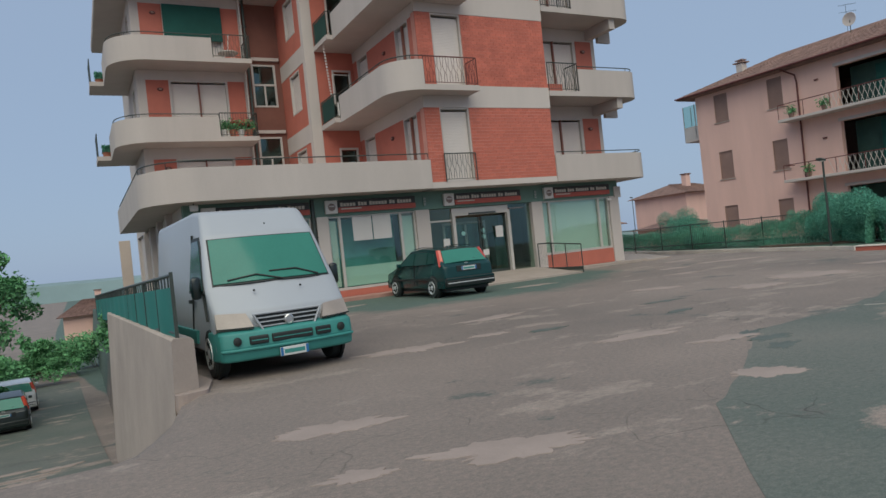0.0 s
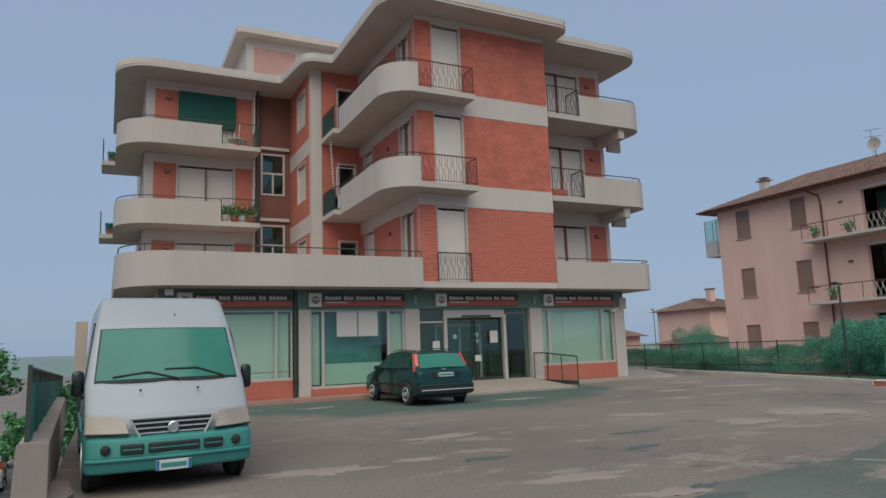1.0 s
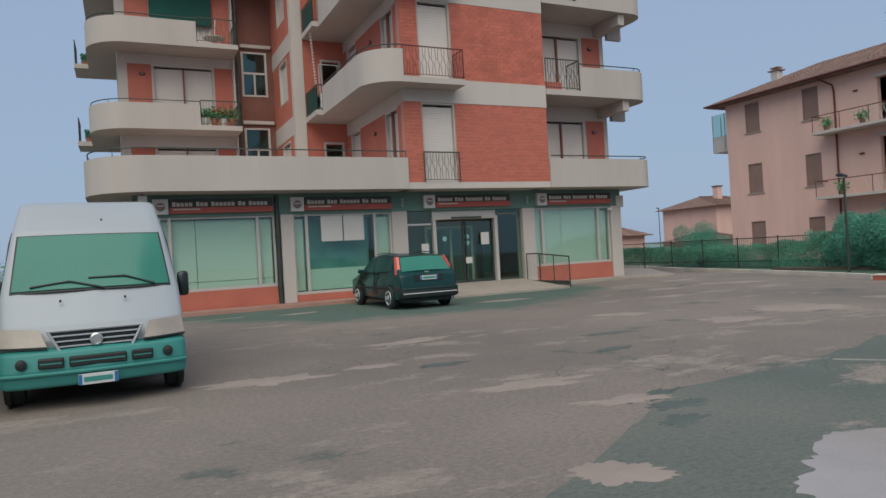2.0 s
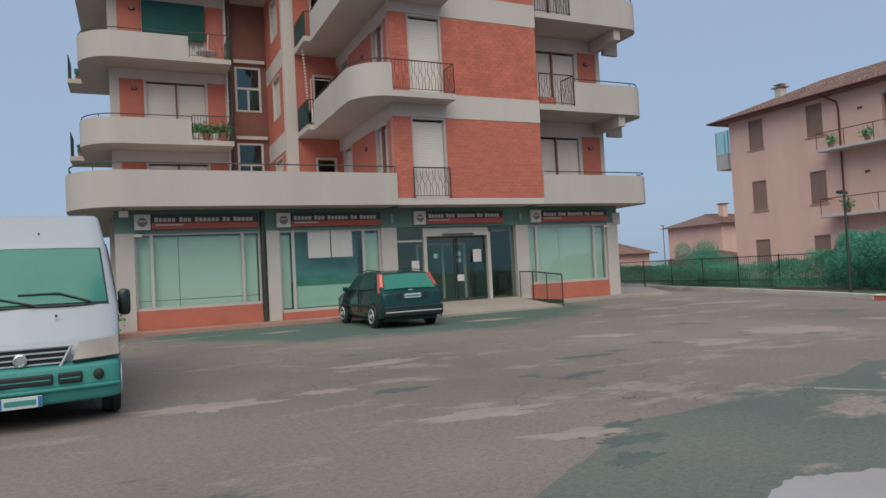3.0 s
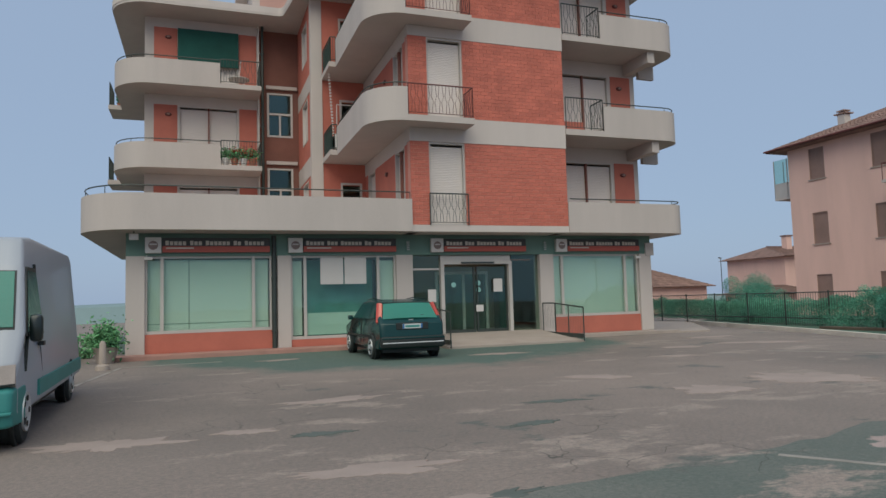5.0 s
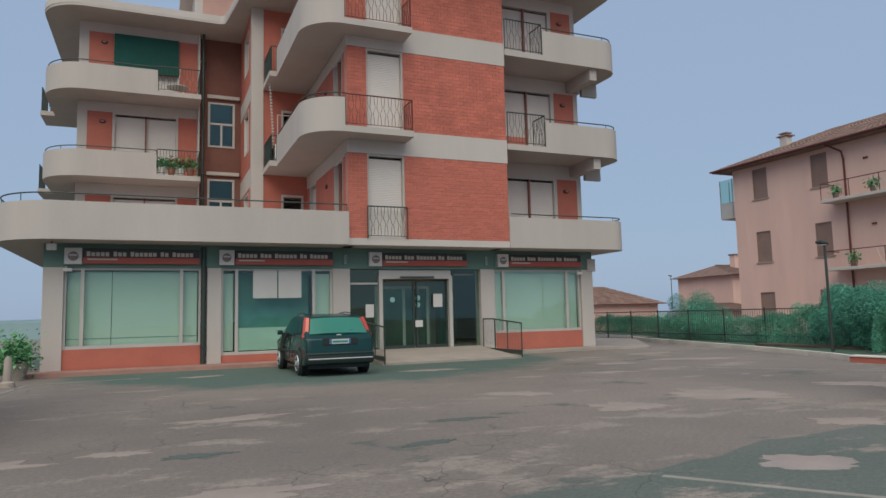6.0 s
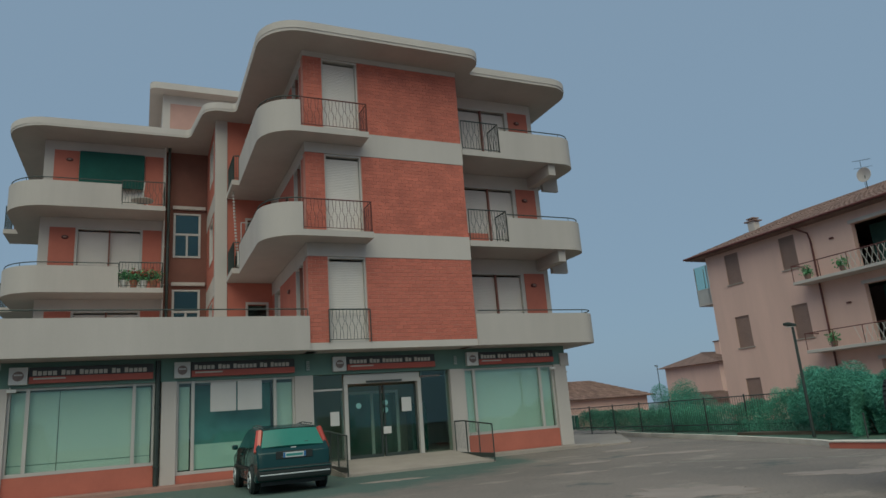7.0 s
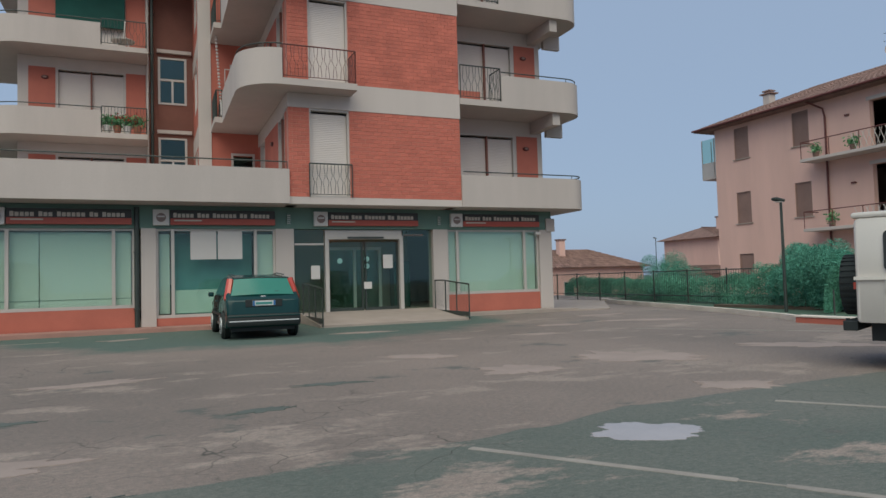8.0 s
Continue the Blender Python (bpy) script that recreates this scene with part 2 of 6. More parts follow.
def prism(pts, z0, z1, bm=None):
    own = bmesh.new()
    lo, hi = [own.verts.new((x, y, z0)) for x, y in pts], [own.verts.new((x, y, z1)) for x, y in pts]
    n = len(pts)
    own.faces.new(list(reversed(lo)))
    own.faces.new(hi)
    for i in range(n):
        own.faces.new((lo[i], lo[(i + 1) % n], hi[(i + 1) % n], hi[i]))
    bmesh.ops.recalc_face_normals(own, faces=own.faces)
    if bm is None:
        return own
    join(bm, own)
    return bm


def ribbon(path, thick, z0, z1, bm=None):
    """An upright band of even thickness along an open path of (x, y); thickness goes to the path's left."""
    pts = [Vector(p) for p in path]
    inner = []
    for i, p in enumerate(pts):
        a = (p - pts[i - 1]).normalized() if i else None
        b = (pts[i + 1] - p).normalized() if i + 1 < len(pts) else None
        t = (a or b) if not (a and b) else (a + b).normalized()
        k = 1.0 if not (a and b) else 1.0 / max(0.4, t.dot(a))
        inner.append(p + Vector((-t.y, t.x)) * thick * k)
    return prism([tuple(p) for p in pts] + [tuple(p) for p in reversed(inner)], z0, z1, bm)


def tube(pts, r, bm=None, seg=6):
    own = bmesh.new()
    ps = [Vector(p) for p in pts]
    rings = []
    for i, p in enumerate(ps):
        t = (ps[min(i + 1, len(ps) - 1)] - ps[max(i - 1, 0)]).normalized()
        u = t.cross(Vector((0, 0, 1)) if abs(t.z) < 0.95 else Vector((1, 0, 0))).normalized()
        v = t.cross(u)
        rr = r[i] if isinstance(r, (list, tuple)) else r
        rings.append([own.verts.new(p + (u * math.cos(a) + v * math.sin(a)) * rr) for a in (2 * math.pi * k / seg for k in range(seg))])
    for a, b in zip(rings, rings[1:]):
        for k in range(seg):
            own.faces.new((a[k], a[(k + 1) % seg], b[(k + 1) % seg], b[k]))
    own.faces.new(list(reversed(rings[0])))
    own.faces.new(rings[-1])
    bmesh.ops.recalc_face_normals(own, faces=own.faces)
    if bm is None:
        return own
    join(bm, own)
    return bm


def lathe(profile, seg=24, axis="z"):
    """Turns (radius, height) round an axis."""
    own = bmesh.new()
    rings = []
    for r, h in profile:
        ring = []
        for k in range(seg):
            a = 2 * math.pi * k / seg
            c, s = r * math.cos(a), r * math.sin(a)
            ring.append(own.verts.new({"z": (c, s, h), "x": (h, c, s), "y": (c, h, s)}[axis]))
        rings.append(ring)
    for a, b in zip(rings, rings[1:]):
        for k in range(seg):
            own.faces.new((a[k], a[(k + 1) % seg], b[(k + 1) % seg], b[k]))
    own.faces.new(list(reversed(rings[0])))
    own.faces.new(rings[-1])
    bmesh.ops.recalc_face_normals(own, faces=own.faces)
    return own


def panel(axis, at, u0, u1, z0, z1, depth):
    """A slab on a wall: axis 'y' faces -y at y=at, 'x' faces -x at x=at; depth runs into the wall."""
    return box(u0, u1, at, at + depth, z0, z1) if axis == "y" else box(at, at + depth, u0, u1, z0, z1)


# ---- ground ----
def ground_height(x, y):
    """Level forecourt; west of the retaining wall a street that falls away northwards."""
    fall = -4.3 * (1 - math.exp(-max(0.0, y - 5.9) / 10.5))
    k = min(1.0, max(0.0, (1.1 - x) / (0.2 + 0.8 * max(0.0, min(1.0, 8.4 - y)))))
    z = fall * k * k * (3 - 2 * k) - 0.03 * max(0.0, y - 45)
    if x > 23.2 and y > 10:
        z -= 0.015 * min(x - 23.2, 40)
    return max(-14.0, z)


def build_ground():
    bm = bmesh.new()
    xs = [-900, -300, -120, -60, -35] + list(np.arange(-24, -2, 1.5)) + list(np.arange(-2, 2.01, 0.2)) + list(np.arange(3, 30, 1.0)) + [34, 40, 48, 60, 90, 160, 400, 1200]
    ys = [-300, -60, -20] + list(np.arange(-8, 34, 0.8)) + [38, 45, 55, 70, 100, 160, 300, 700, 1500]
    grid = [[bm.verts.new((x, y, ground_height(x, y))) for x in xs] for y in ys]
    for a, b in zip(grid, grid[1:]):
        for i in range(len(xs) - 1):
            bm.faces.new((a[i], a[i + 1], b[i + 1], b[i]))
    return structure("ground", bm, M_ASPHALT, "worn grey asphalt forecourt with cracks and dusty patches", smooth=True)


build_ground()

# ---- apartment building ----
BLD = thing("apartment_building", (12, 22, 0), label="four-storey red brick apartment building with curved greige balconies", category="building")
GR, FRONT = 3.56, 20.79
FL = [3.72, 7.05, 10.38]
BRICK_Z = [(3.77, 6.44), (7.24, 9.86), (10.67, 13.27)]
TOPS = [6.40, 9.78, 13.05]
SOFFIT = 13.45


def bpart(name, bm, material, parent=None, label="", smooth=False):
    return part(name, bm, material, parent or BLD, label, world=True, smooth=smooth)


def wall_x(name, y, x0, x1, z0, z1, holes, material, thick=0.3, label=""):
    """A wall facing -y with rectangular holes (x0, x1, z0, z1) right through it."""
    bm = bmesh.new()
    us = sorted({x0, x1, *[h[0] for h in holes], *[h[1] for h in holes]})
    zs = sorted({z0, z1, *[h[2] for h in holes], *[h[3] for h in holes]})
    for a, b in zip(us, us[1:]):
        for c, d in zip(zs, zs[1:]):
            mu, mz = (a + b) / 2, (c + d) / 2
            if not any(h[0] < mu < h[1] and h[2] < mz < h[3] for h in holes):
                box(a, b, y, y + thick, c, d, bm)
    bmesh.ops.remove_doubles(bm, verts=bm.verts, dist=0.0005)
    return bpart(name, bm, material, label=label)


def wall_y(name, x, y0, y1, z0, z1, holes, material, thick=0.3, label=""):
    """A wall facing -x with holes (y0, y1, z0, z1)."""
    bm = bmesh.new()
    us = sorted({y0, y1, *[h[0] for h in holes], *[h[1] for h in holes]})
    zs = sorted({z0, z1, *[h[2] for h in holes], *[h[3] for h in holes]})
    for a, b in zip(us, us[1:]):
        for c, d in zip(zs, zs[1:]):
            mu, mz = (a + b) / 2, (c + d) / 2
            if not any(h[0] < mu < h[1] and h[2] < mz < h[3] for h in holes):
                box(x, x + thick, a, b, c, d, bm)
    bmesh.ops.remove_doubles(bm, verts=bm.verts, dist=0.0005)
    return bpart(name, bm, material, label=label)


def slatted(axis, at, u0, u1, z0, z1, pitch=0.055, depth=0.007):
    """One continuous corrugated sheet, as a roller shutter hangs."""
    n = max(2, int((z1 - z0) / pitch))
    h = (z1 - z0) / n
    prof = []
    for j in range(n):
        prof += [(at + depth, z0 + j * h), (at, z0 + j * h + h * 0.2), (at, z0 + j * h + h * 0.85)]
    prof.append((at + depth, z1))
    bm = bmesh.new()
    pairs = [[bm.verts.new((u, d, z) if axis == "y" else (d, u, z)) for u in (u0, u1)] for d, z in prof]
    back = [[bm.verts.new((u, at + 0.03, z) if axis == "y" else (at + 0.03, u, z)) for u in (u0, u1)] for z in (z0, z1)]
    for p, q in zip(pairs, pairs[1:]):
        bm.faces.new((p[0], p[1], q[1], q[0]))
    bm.faces.new((back[0][0], back[0][1], back[1][1], back[1][0]))
    bm.faces.new((pairs[0][0], pairs[0][1], back[0][1], back[0][0]))
    bm.faces.new((pairs[-1][0], pairs[-1][1], back[1][1], back[1][0]))
    bmesh.ops.recalc_face_normals(bm, faces=bm.faces)
    return bm


def shutter_window(axis, at, u0, u1, z0, z1, leaves=1, material=None, name="window", frame_mat=None):
    """A window closed by a slatted roller shutter, set back in its hole, with a raised frame."""
    f = 0.055
    frame_mat = frame_mat or M_FRAME
    bm = bmesh.new()
    for a, b, c, d in ((u0, u0 + f, z0, z1), (u1 - f, u1, z0, z1), (u0 + f, u1 - f, z1 - f, z1), (u0 + f, u1 - f, z0, z0 + f)):
        join(bm, panel(axis, at + 0.02, a, b, c, d, 0.2))
    w = bpart(name, bm, frame_mat)
    step = (u1 - u0 - 2 * f) / leaves
    for k in range(leaves):
        a, b = u0 + f + k * step, u0 + f + (k + 1) * step
        sb = slatted(axis, at + 0.14, a + 0.004, b - 0.004, z0 + f, z1 - f - 0.07)
        bpart("shutter", sb, material or M_SHUTTER, w)
        if k:
            bpart("mullion", panel(axis, at + 0.03, a - 0.03, a + 0.03, z0 + f, z1 - f, 0.1), M_BROWN, w)
    return w


def lamp_on_wall(axis, at, u, z):
    """A small oval bulkhead lamp."""
    bm = lathe([(0.02, 0.07), (0.10, 0.06), (0.13, 0.02), (0.13, 0.0)], 12, "y" if axis == "y" else "x")
    bmesh.ops.scale(bm, vec=(1, -1, 0.62) if axis == "y" else (-1, 1, 0.62), verts=bm.verts)
    bmesh.ops.recalc_face_normals(bm, faces=bm.faces)
    bmesh.ops.translate(bm, vec=(u, at, z) if axis == "y" else (at, u, z), verts=bm.verts)
    lamp = bpart("wall_lamp", bm, M_IRONRED, smooth=True)
    bm = lathe([(0.01, 0.085), (0.06, 0.075), (0.075, 0.05)], 12, "y" if axis == "y" else "x")
    bmesh.ops.scale(bm, vec=(1, -1, 0.62) if axis == "y" else (-1, 1, 0.62), verts=bm.verts)
    bmesh.ops.recalc_face_normals(bm, faces=bm.faces)
    bmesh.ops.translate(bm, vec=(u, at, z) if axis == "y" else (at, u, z), verts=bm.verts)
    bpart("lens", bm, M_PSHUT, lamp, smooth=True)


def railing(path, z0, z1, parent=None, material=None, pitch=0.11, wavy=True, name="railing"):
    """An iron railing along (x, y) points with a flat top rail, a lower rail and bent bars."""
    material = material or M_IRON
    rail = bpart(name, tube([(x, y, z1) for x, y in path], 0.022), material, parent)
    bpart("lower_rail", tube([(x, y, z0 + 0.08) for x, y in path], 0.012), material, rail)
    k = 0
    for (ax, ay), (bx, by) in zip(path, path[1:]):
        a, b = Vector((ax, ay)), Vector((bx, by))
        ln = (b - a).length
        n = max(1, round(ln / pitch))
        for i in range(n + 1):
            p = a.lerp(b, i / n)
            post = i in (0, n)
            if post:
                bm = tube([(p.x, p.y, z0), (p.x, p.y, z1)], 0.018)
            elif wavy:
                s = 0.028 * (1 if k % 2 else -1)
                d = (b - a).normalized() * s
                h = z1 - z0 - 0.08
                bm = tube([(p.x + d.x * w, p.y + d.y * w, z0 + 0.08 + h * q) for q, w in ((0, 0), (0.2, 0.2), (0.4, 1.2), (0.5, 0.0), (0.6, -1.2), (0.8, -0.2), (1, 0))], 0.008, seg=5)
            else:
                bm = tube([(p.x, p.y, z0 + 0.08), (p.x, p.y, z1)], 0.008, seg=5)
            bpart("post" if post else "bar", bm, material, rail)
            k += 1
    return rail


def top_rail(path, z, posts=1.6, parent=None):
    """A single tube carried on short stanchions above a parapet."""
    rail = bpart("parapet_rail", tube([(x, y, z) for x, y in path], 0.02), M_IRON, parent)
    acc = 0.0
    for (ax, ay), (bx, by) in zip(path, path[1:]):
        acc += math.hypot(bx - ax, by - ay)
        if acc > posts:
            acc = 0.0
            bpart("stanchion", tube([(bx, by, z - 0.22), (bx, by, z)], 0.012), M_IRON, rail)
    return rail


# bay: the red brick tower over the entrance
B0, B1 = 11.30, 16.86
for i, (z0, z1) in enumerate(BRICK_Z):
    holes = [(11.93, 13.15, z0, z1)]
    wall_x("bay_wall", FRONT + 0.011, B0 + 0.3, B1, z0, z1, holes, M_MORTAR, label="red mortar backing of the brick facing")
    shutter_window("y", FRONT + 0.02, 11.93, 13.15, z0 - 0.02 + 0.02, z1)
    lower = GR if i == 0 else BRICK_Z[i - 1][1]
    bpart("floor_band", box(B0 - 0.015, B1 + 0.015, FRONT - 0.015, FRONT + 0.33, lower, z0), M_PLASTER)
bpart("floor_band", box(B0 - 0.015, B1 + 0.015, FRONT - 0.015, FRONT + 0.33, BRICK_Z[2][1], SOFFIT), M_PLASTER)
bpart("bay_side_wall", box(B1 - 0.3, B1 - 0.02, FRONT + 0.35, 22.5, GR, SOFFIT), M_REDWALL)

# bay west side
for i, (z0, z1) in enumerate(BRICK_Z):
    f = FL[i] + 0.05
    t = TOPS[i] - 0.02
    holes = [(21.4, 22.55, f, t), (25.3, 26.45, f + 0.75, t)]
    wall_y("bay_west_wall", B0, FRONT + 0.34, 26.9, f, t, holes, M_REDWALL)
    shutter_window("x", B0 - 0.02, 21.4, 22.55, f, t, 2)
    shutter_window("x", B0 - 0.02, 25.3, 26.45, f + 0.75, t)
    lo = GR if i == 0 else TOPS[i - 1] - 0.02
    bpart("floor_band", box(B0 - 0.01, B0 + 0.3, FRONT + 0.34, 26.9, lo, f), M_PLASTER)
    lamp_on_wall("x", B0 - 0.002, 23.6, f + 2.1)
    # corner pier between the two faces
    bpart("corner_pier", box(B0 + 0.012, B0 + 0.298, FRONT + 0.012, FRONT + 0.338, z0, z1), M_MORTAR)
bpart("floor_band", box(B0 - 0.01, B0 + 0.3, FRONT + 0.34, 26.9, TOPS[2] - 0.02, SOFFIT), M_PLASTER)

# recess, pillar and stair wall between bay and west wing
R_Y, ST_X, BACK_Y = 26.9, 9.2, 30.62
wall_x("recess_wall", R_Y, 9.6, B0 + 0.29, GR, SOFFIT, [(10.35, 11.1, FL[i] + 0.05, FL[i] + 2.3) for i in range(3)], M_REDWALL)
for i in range(3):
    f = FL[i] + 0.05
    bm = bmesh.new()
    for a, b, c, d in ((10.3, 10.38, f, f + 2.35), (11.07, 11.15, f, f + 2.35), (10.38, 11.07, f + 2.27, f + 2.35)):
        box(a, b, R_Y - 0.03, R_Y + 0.1, c, d, bm)
    dr = bpart("balcony_door", bm, M_FRAME)
    bpart("pane", box(10.38, 11.07, R_Y + 0.05, R_Y + 0.07, f, f + 2.27), M_GLASSD, dr)
bpart("pillar", box(ST_X - 0.02, 9.62, R_Y - 0.04, R_Y + 0.3, GR, SOFFIT), M_PLASTER)
st_holes = [(27.9, 29.3, FL[i] + 0.95, TOPS[i] - 0.05) for i in range(3)]
wall_y("stair_wall", ST_X, R_Y + 0.3, BACK_Y, GR, SOFFIT, st_holes, M_REDWALL)
for i, h in enumerate(st_holes):
    shutter_window("x", ST_X - 0.03, *h)
    lo = GR if i == 0 else TOPS[i - 1] + 0.05
    bpart("floor_band", box(ST_X - 0.015, ST_X + 0.2, R_Y + 0.31, BACK_Y - 0.01, lo, FL[i] + 0.15), M_PLASTER)
STAIR_WIN = [(5.38, 7.34), (8.72, 10.68)]
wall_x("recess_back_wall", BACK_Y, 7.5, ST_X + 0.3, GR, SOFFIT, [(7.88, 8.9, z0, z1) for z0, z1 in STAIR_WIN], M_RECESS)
for z0, z1 in STAIR_WIN:
    bm = bmesh.new()
    for a, b, c, d in ((7.84, 7.93, z0, z1), (8.85, 8.94, z0, z1), (7.93, 8.85, z1 - 0.07, z1), (7.93, 8.85, z0, z0 + 0.08), (7.93, 8.85, z0 + 0.98, z0 + 1.07), (8.35, 8.43, z0 + 0.08, z0 + 0.98)):
        box(a, b, BACK_Y - 0.03, BACK_Y + 0.1, c, d, bm)
    w = bpart("stair_window", bm, M_FRAME)
    for a, b, c, d in ((7.93, 8.85, z0 + 1.07, z1 - 0.07), (7.93, 8.35, z0 + 0.08, z0 + 0.98), (8.43, 8.85, z0 + 0.08, z0 + 0.98)):
        bpart("pane", box(a, b, BACK_Y + 0.03, BACK_Y + 0.045, c, d), M_GLASSR, w)
    bpart("lintel", box(7.8, 9.12, BACK_Y - 0.14, BACK_Y - 0.003, z1 + 0.16, z1 + 0.3), M_PLASTER)

# west wing
LW0, LW1, LW_Y = 2.95, 7.5, 30.3
for i in range(3):
    f, t = FL[i] + 0.03, TOPS[i]
    z_lo = GR if i == 0 else TOPS[i - 1] + 0.25
    wall_x("wing_wall", LW_Y, LW0, LW1, z_lo, t + 0.25 if i < 2 else SOFFIT, [(4.24, 6.62, f, t)], M_PLASTER)
    bpart("red_panel", box(3.3, 4.2, LW_Y - 0.012, LW_Y + 0.01, f, t), M_REDWALL)
    bpart("red_panel", box(6.66, 7.38, LW_Y - 0.012, LW_Y + 0.01, f, t), M_REDWALL)
    lamp_on_wall("y", LW_Y - 0.014, 3.85, t - 0.4)
    shutter_window("y", LW_Y - 0.02, 4.24, 6.62, f, t, 2)
bpart("awning", box(4.22, 6.64, LW_Y - 0.16, LW_Y - 0.10, 11.5, TOPS[2] - 0.02, bevel=0.02), M_GREENFAB, label="dark green roll-down sun blind")
wall_y("wing_west_wall", LW0, LW_Y + 0.3, 38, GR, SOFFIT, [(31.5, 32.6, FL[i] + 0.9, TOPS[i]) for i in range(3)], M_PLASTER)
bpart("wing_east_wall", box(LW1 - 0.3, LW1, LW_Y + 0.3, BACK_Y, GR, SOFFIT), M_PLASTER)
for i in range(3):
    shutter_window("x", LW0 - 0.02, 31.5, 32.6, FL[i] + 0.9, TOPS[i])

# east wing
RW_Y, RW1 = 22.5, 21.0
for i in range(3):
    f, t = FL[i] + 0.03, TOPS[i]
    z_lo = GR if i == 0 else TOPS[i - 1] + 0.25
    wall_x("wing_wall", RW_Y, B1 - 0.3, RW1, z_lo, t + 0.25 if i < 2 else SOFFIT, [(17.6, 19.83, f, t)], M_PLASTER)
    bpart("red_panel", box(19.92, 20.8, RW_Y - 0.012, RW_Y + 0.01, f, t), M_REDWALL)
    lamp_on_wall("y", RW_Y - 0.014, 20.3, t - 0.45)
    shutter_window("y", RW_Y - 0.02, 17.6, 19.83, f, t, 2)
wall_y("wing_east_wall", RW1 - 0.3, RW_Y + 0.3, 38, GR, SOFFIT, [], M_PLASTER)
bpart("rear_wall", box(LW0, RW1, 38, 38.3, 0, SOFFIT), M_PLASTER)

# roof with rounded overhangs
roof_pts = rounded([(1.75, 28.85, 1.5), (8.35, 28.85, 0.25), (8.7, 25.95, 1.1), (9.85, 25.95, 0.2), (9.85, 19.65, 1.3), (17.4, 19.65, 0.8), (17.4, 20.75, 0.15), (22.0, 20.75, 1.0), (22.0, 38.8, 0), (1.75, 38.8, 0)])
roof = bpart("roof", prism(roof_pts, SOFFIT, SOFFIT + 0.1), M_CONCRETE, label="thin flat roof slab with rounded overhanging corners", smooth=True)
cx, cy = 12.0, 30.0
bpart("roof_edge", prism([(x + (x - cx) * 0.002, y + (y - cy) * 0.002) for x, y in roof_pts], SOFFIT + 0.1, SOFFIT + 0.35), M_PLASTER, roof, "pale roof edge band", smooth=True)
PH = bpart("penthouse", box(7.3, 16.5, 31.2, 37.5, SOFFIT + 0.3, 16.48), M_PLASTER)
for a, b in ((7.62, 9.6), (9.9, 12.0), (12.3, 14.2)):
    bpart("penthouse_panel", box(a, b, 31.18, 31.25, SOFFIT + 0.3, 16.06), mat("faded red render", (0.46, 0.27, 0.23), 0.85, 0.06), PH)
bpart("penthouse_roof", prism(rounded([(6.75, 30.6, 0.3), (17.1, 30.6, 0.3), (17.1, 38, 0), (6.75, 38, 0)]), 16.48, 16.78), M_PLASTER, PH)


# balconies
def parapet(path, z0, z1, parent, thick=0.12):
    return bpart("parapet", ribbon(path, thick, z0, z1), M_CONCRETE, parent, smooth=True)


def slab(pts, z0, z1, name="balcony"):
    return bpart(name, prism(pts, z0, z1), M_CONCRETE, smooth=True)


# first-floor terrace, wrapping the west side
t_path = rounded([(1.88, 33.0, 0), (1.88, 20.7, 1.7), (B0 + 0.0, 20.7, 0)], 12)
terr = slab(t_path + [(B0 + 0.0, 33.0)], GR, FL[0], "terrace")
parapet(t_path, FL[0], 4.57, terr)
top_rail(rounded([(1.98, 33.0, 0), (1.98, 20.78, 1.6), (B0 - 0.05, 20.78, 0)], 10), 4.79, 1.5, terr)
te_path = rounded([(B1, 20.74, 0), (21.8, 20.74, 0.7), (21.8, 26.0, 0)])
terr_e = slab(te_path + [(B1, 26.0)], GR, FL[0], "terrace")
parapet(te_path, FL[0], 4.6, terr_e)
top_rail(rounded([(B1 + 0.1, 20.8, 0), (21.73, 20.8, 0.6), (21.73, 26.0, 0)]), 4.72, 1.6, terr_e)
bpart("terrace_floor", box(B0, B1, FRONT + 0.33, 30, GR, FL[0]), M_CONCRETE)

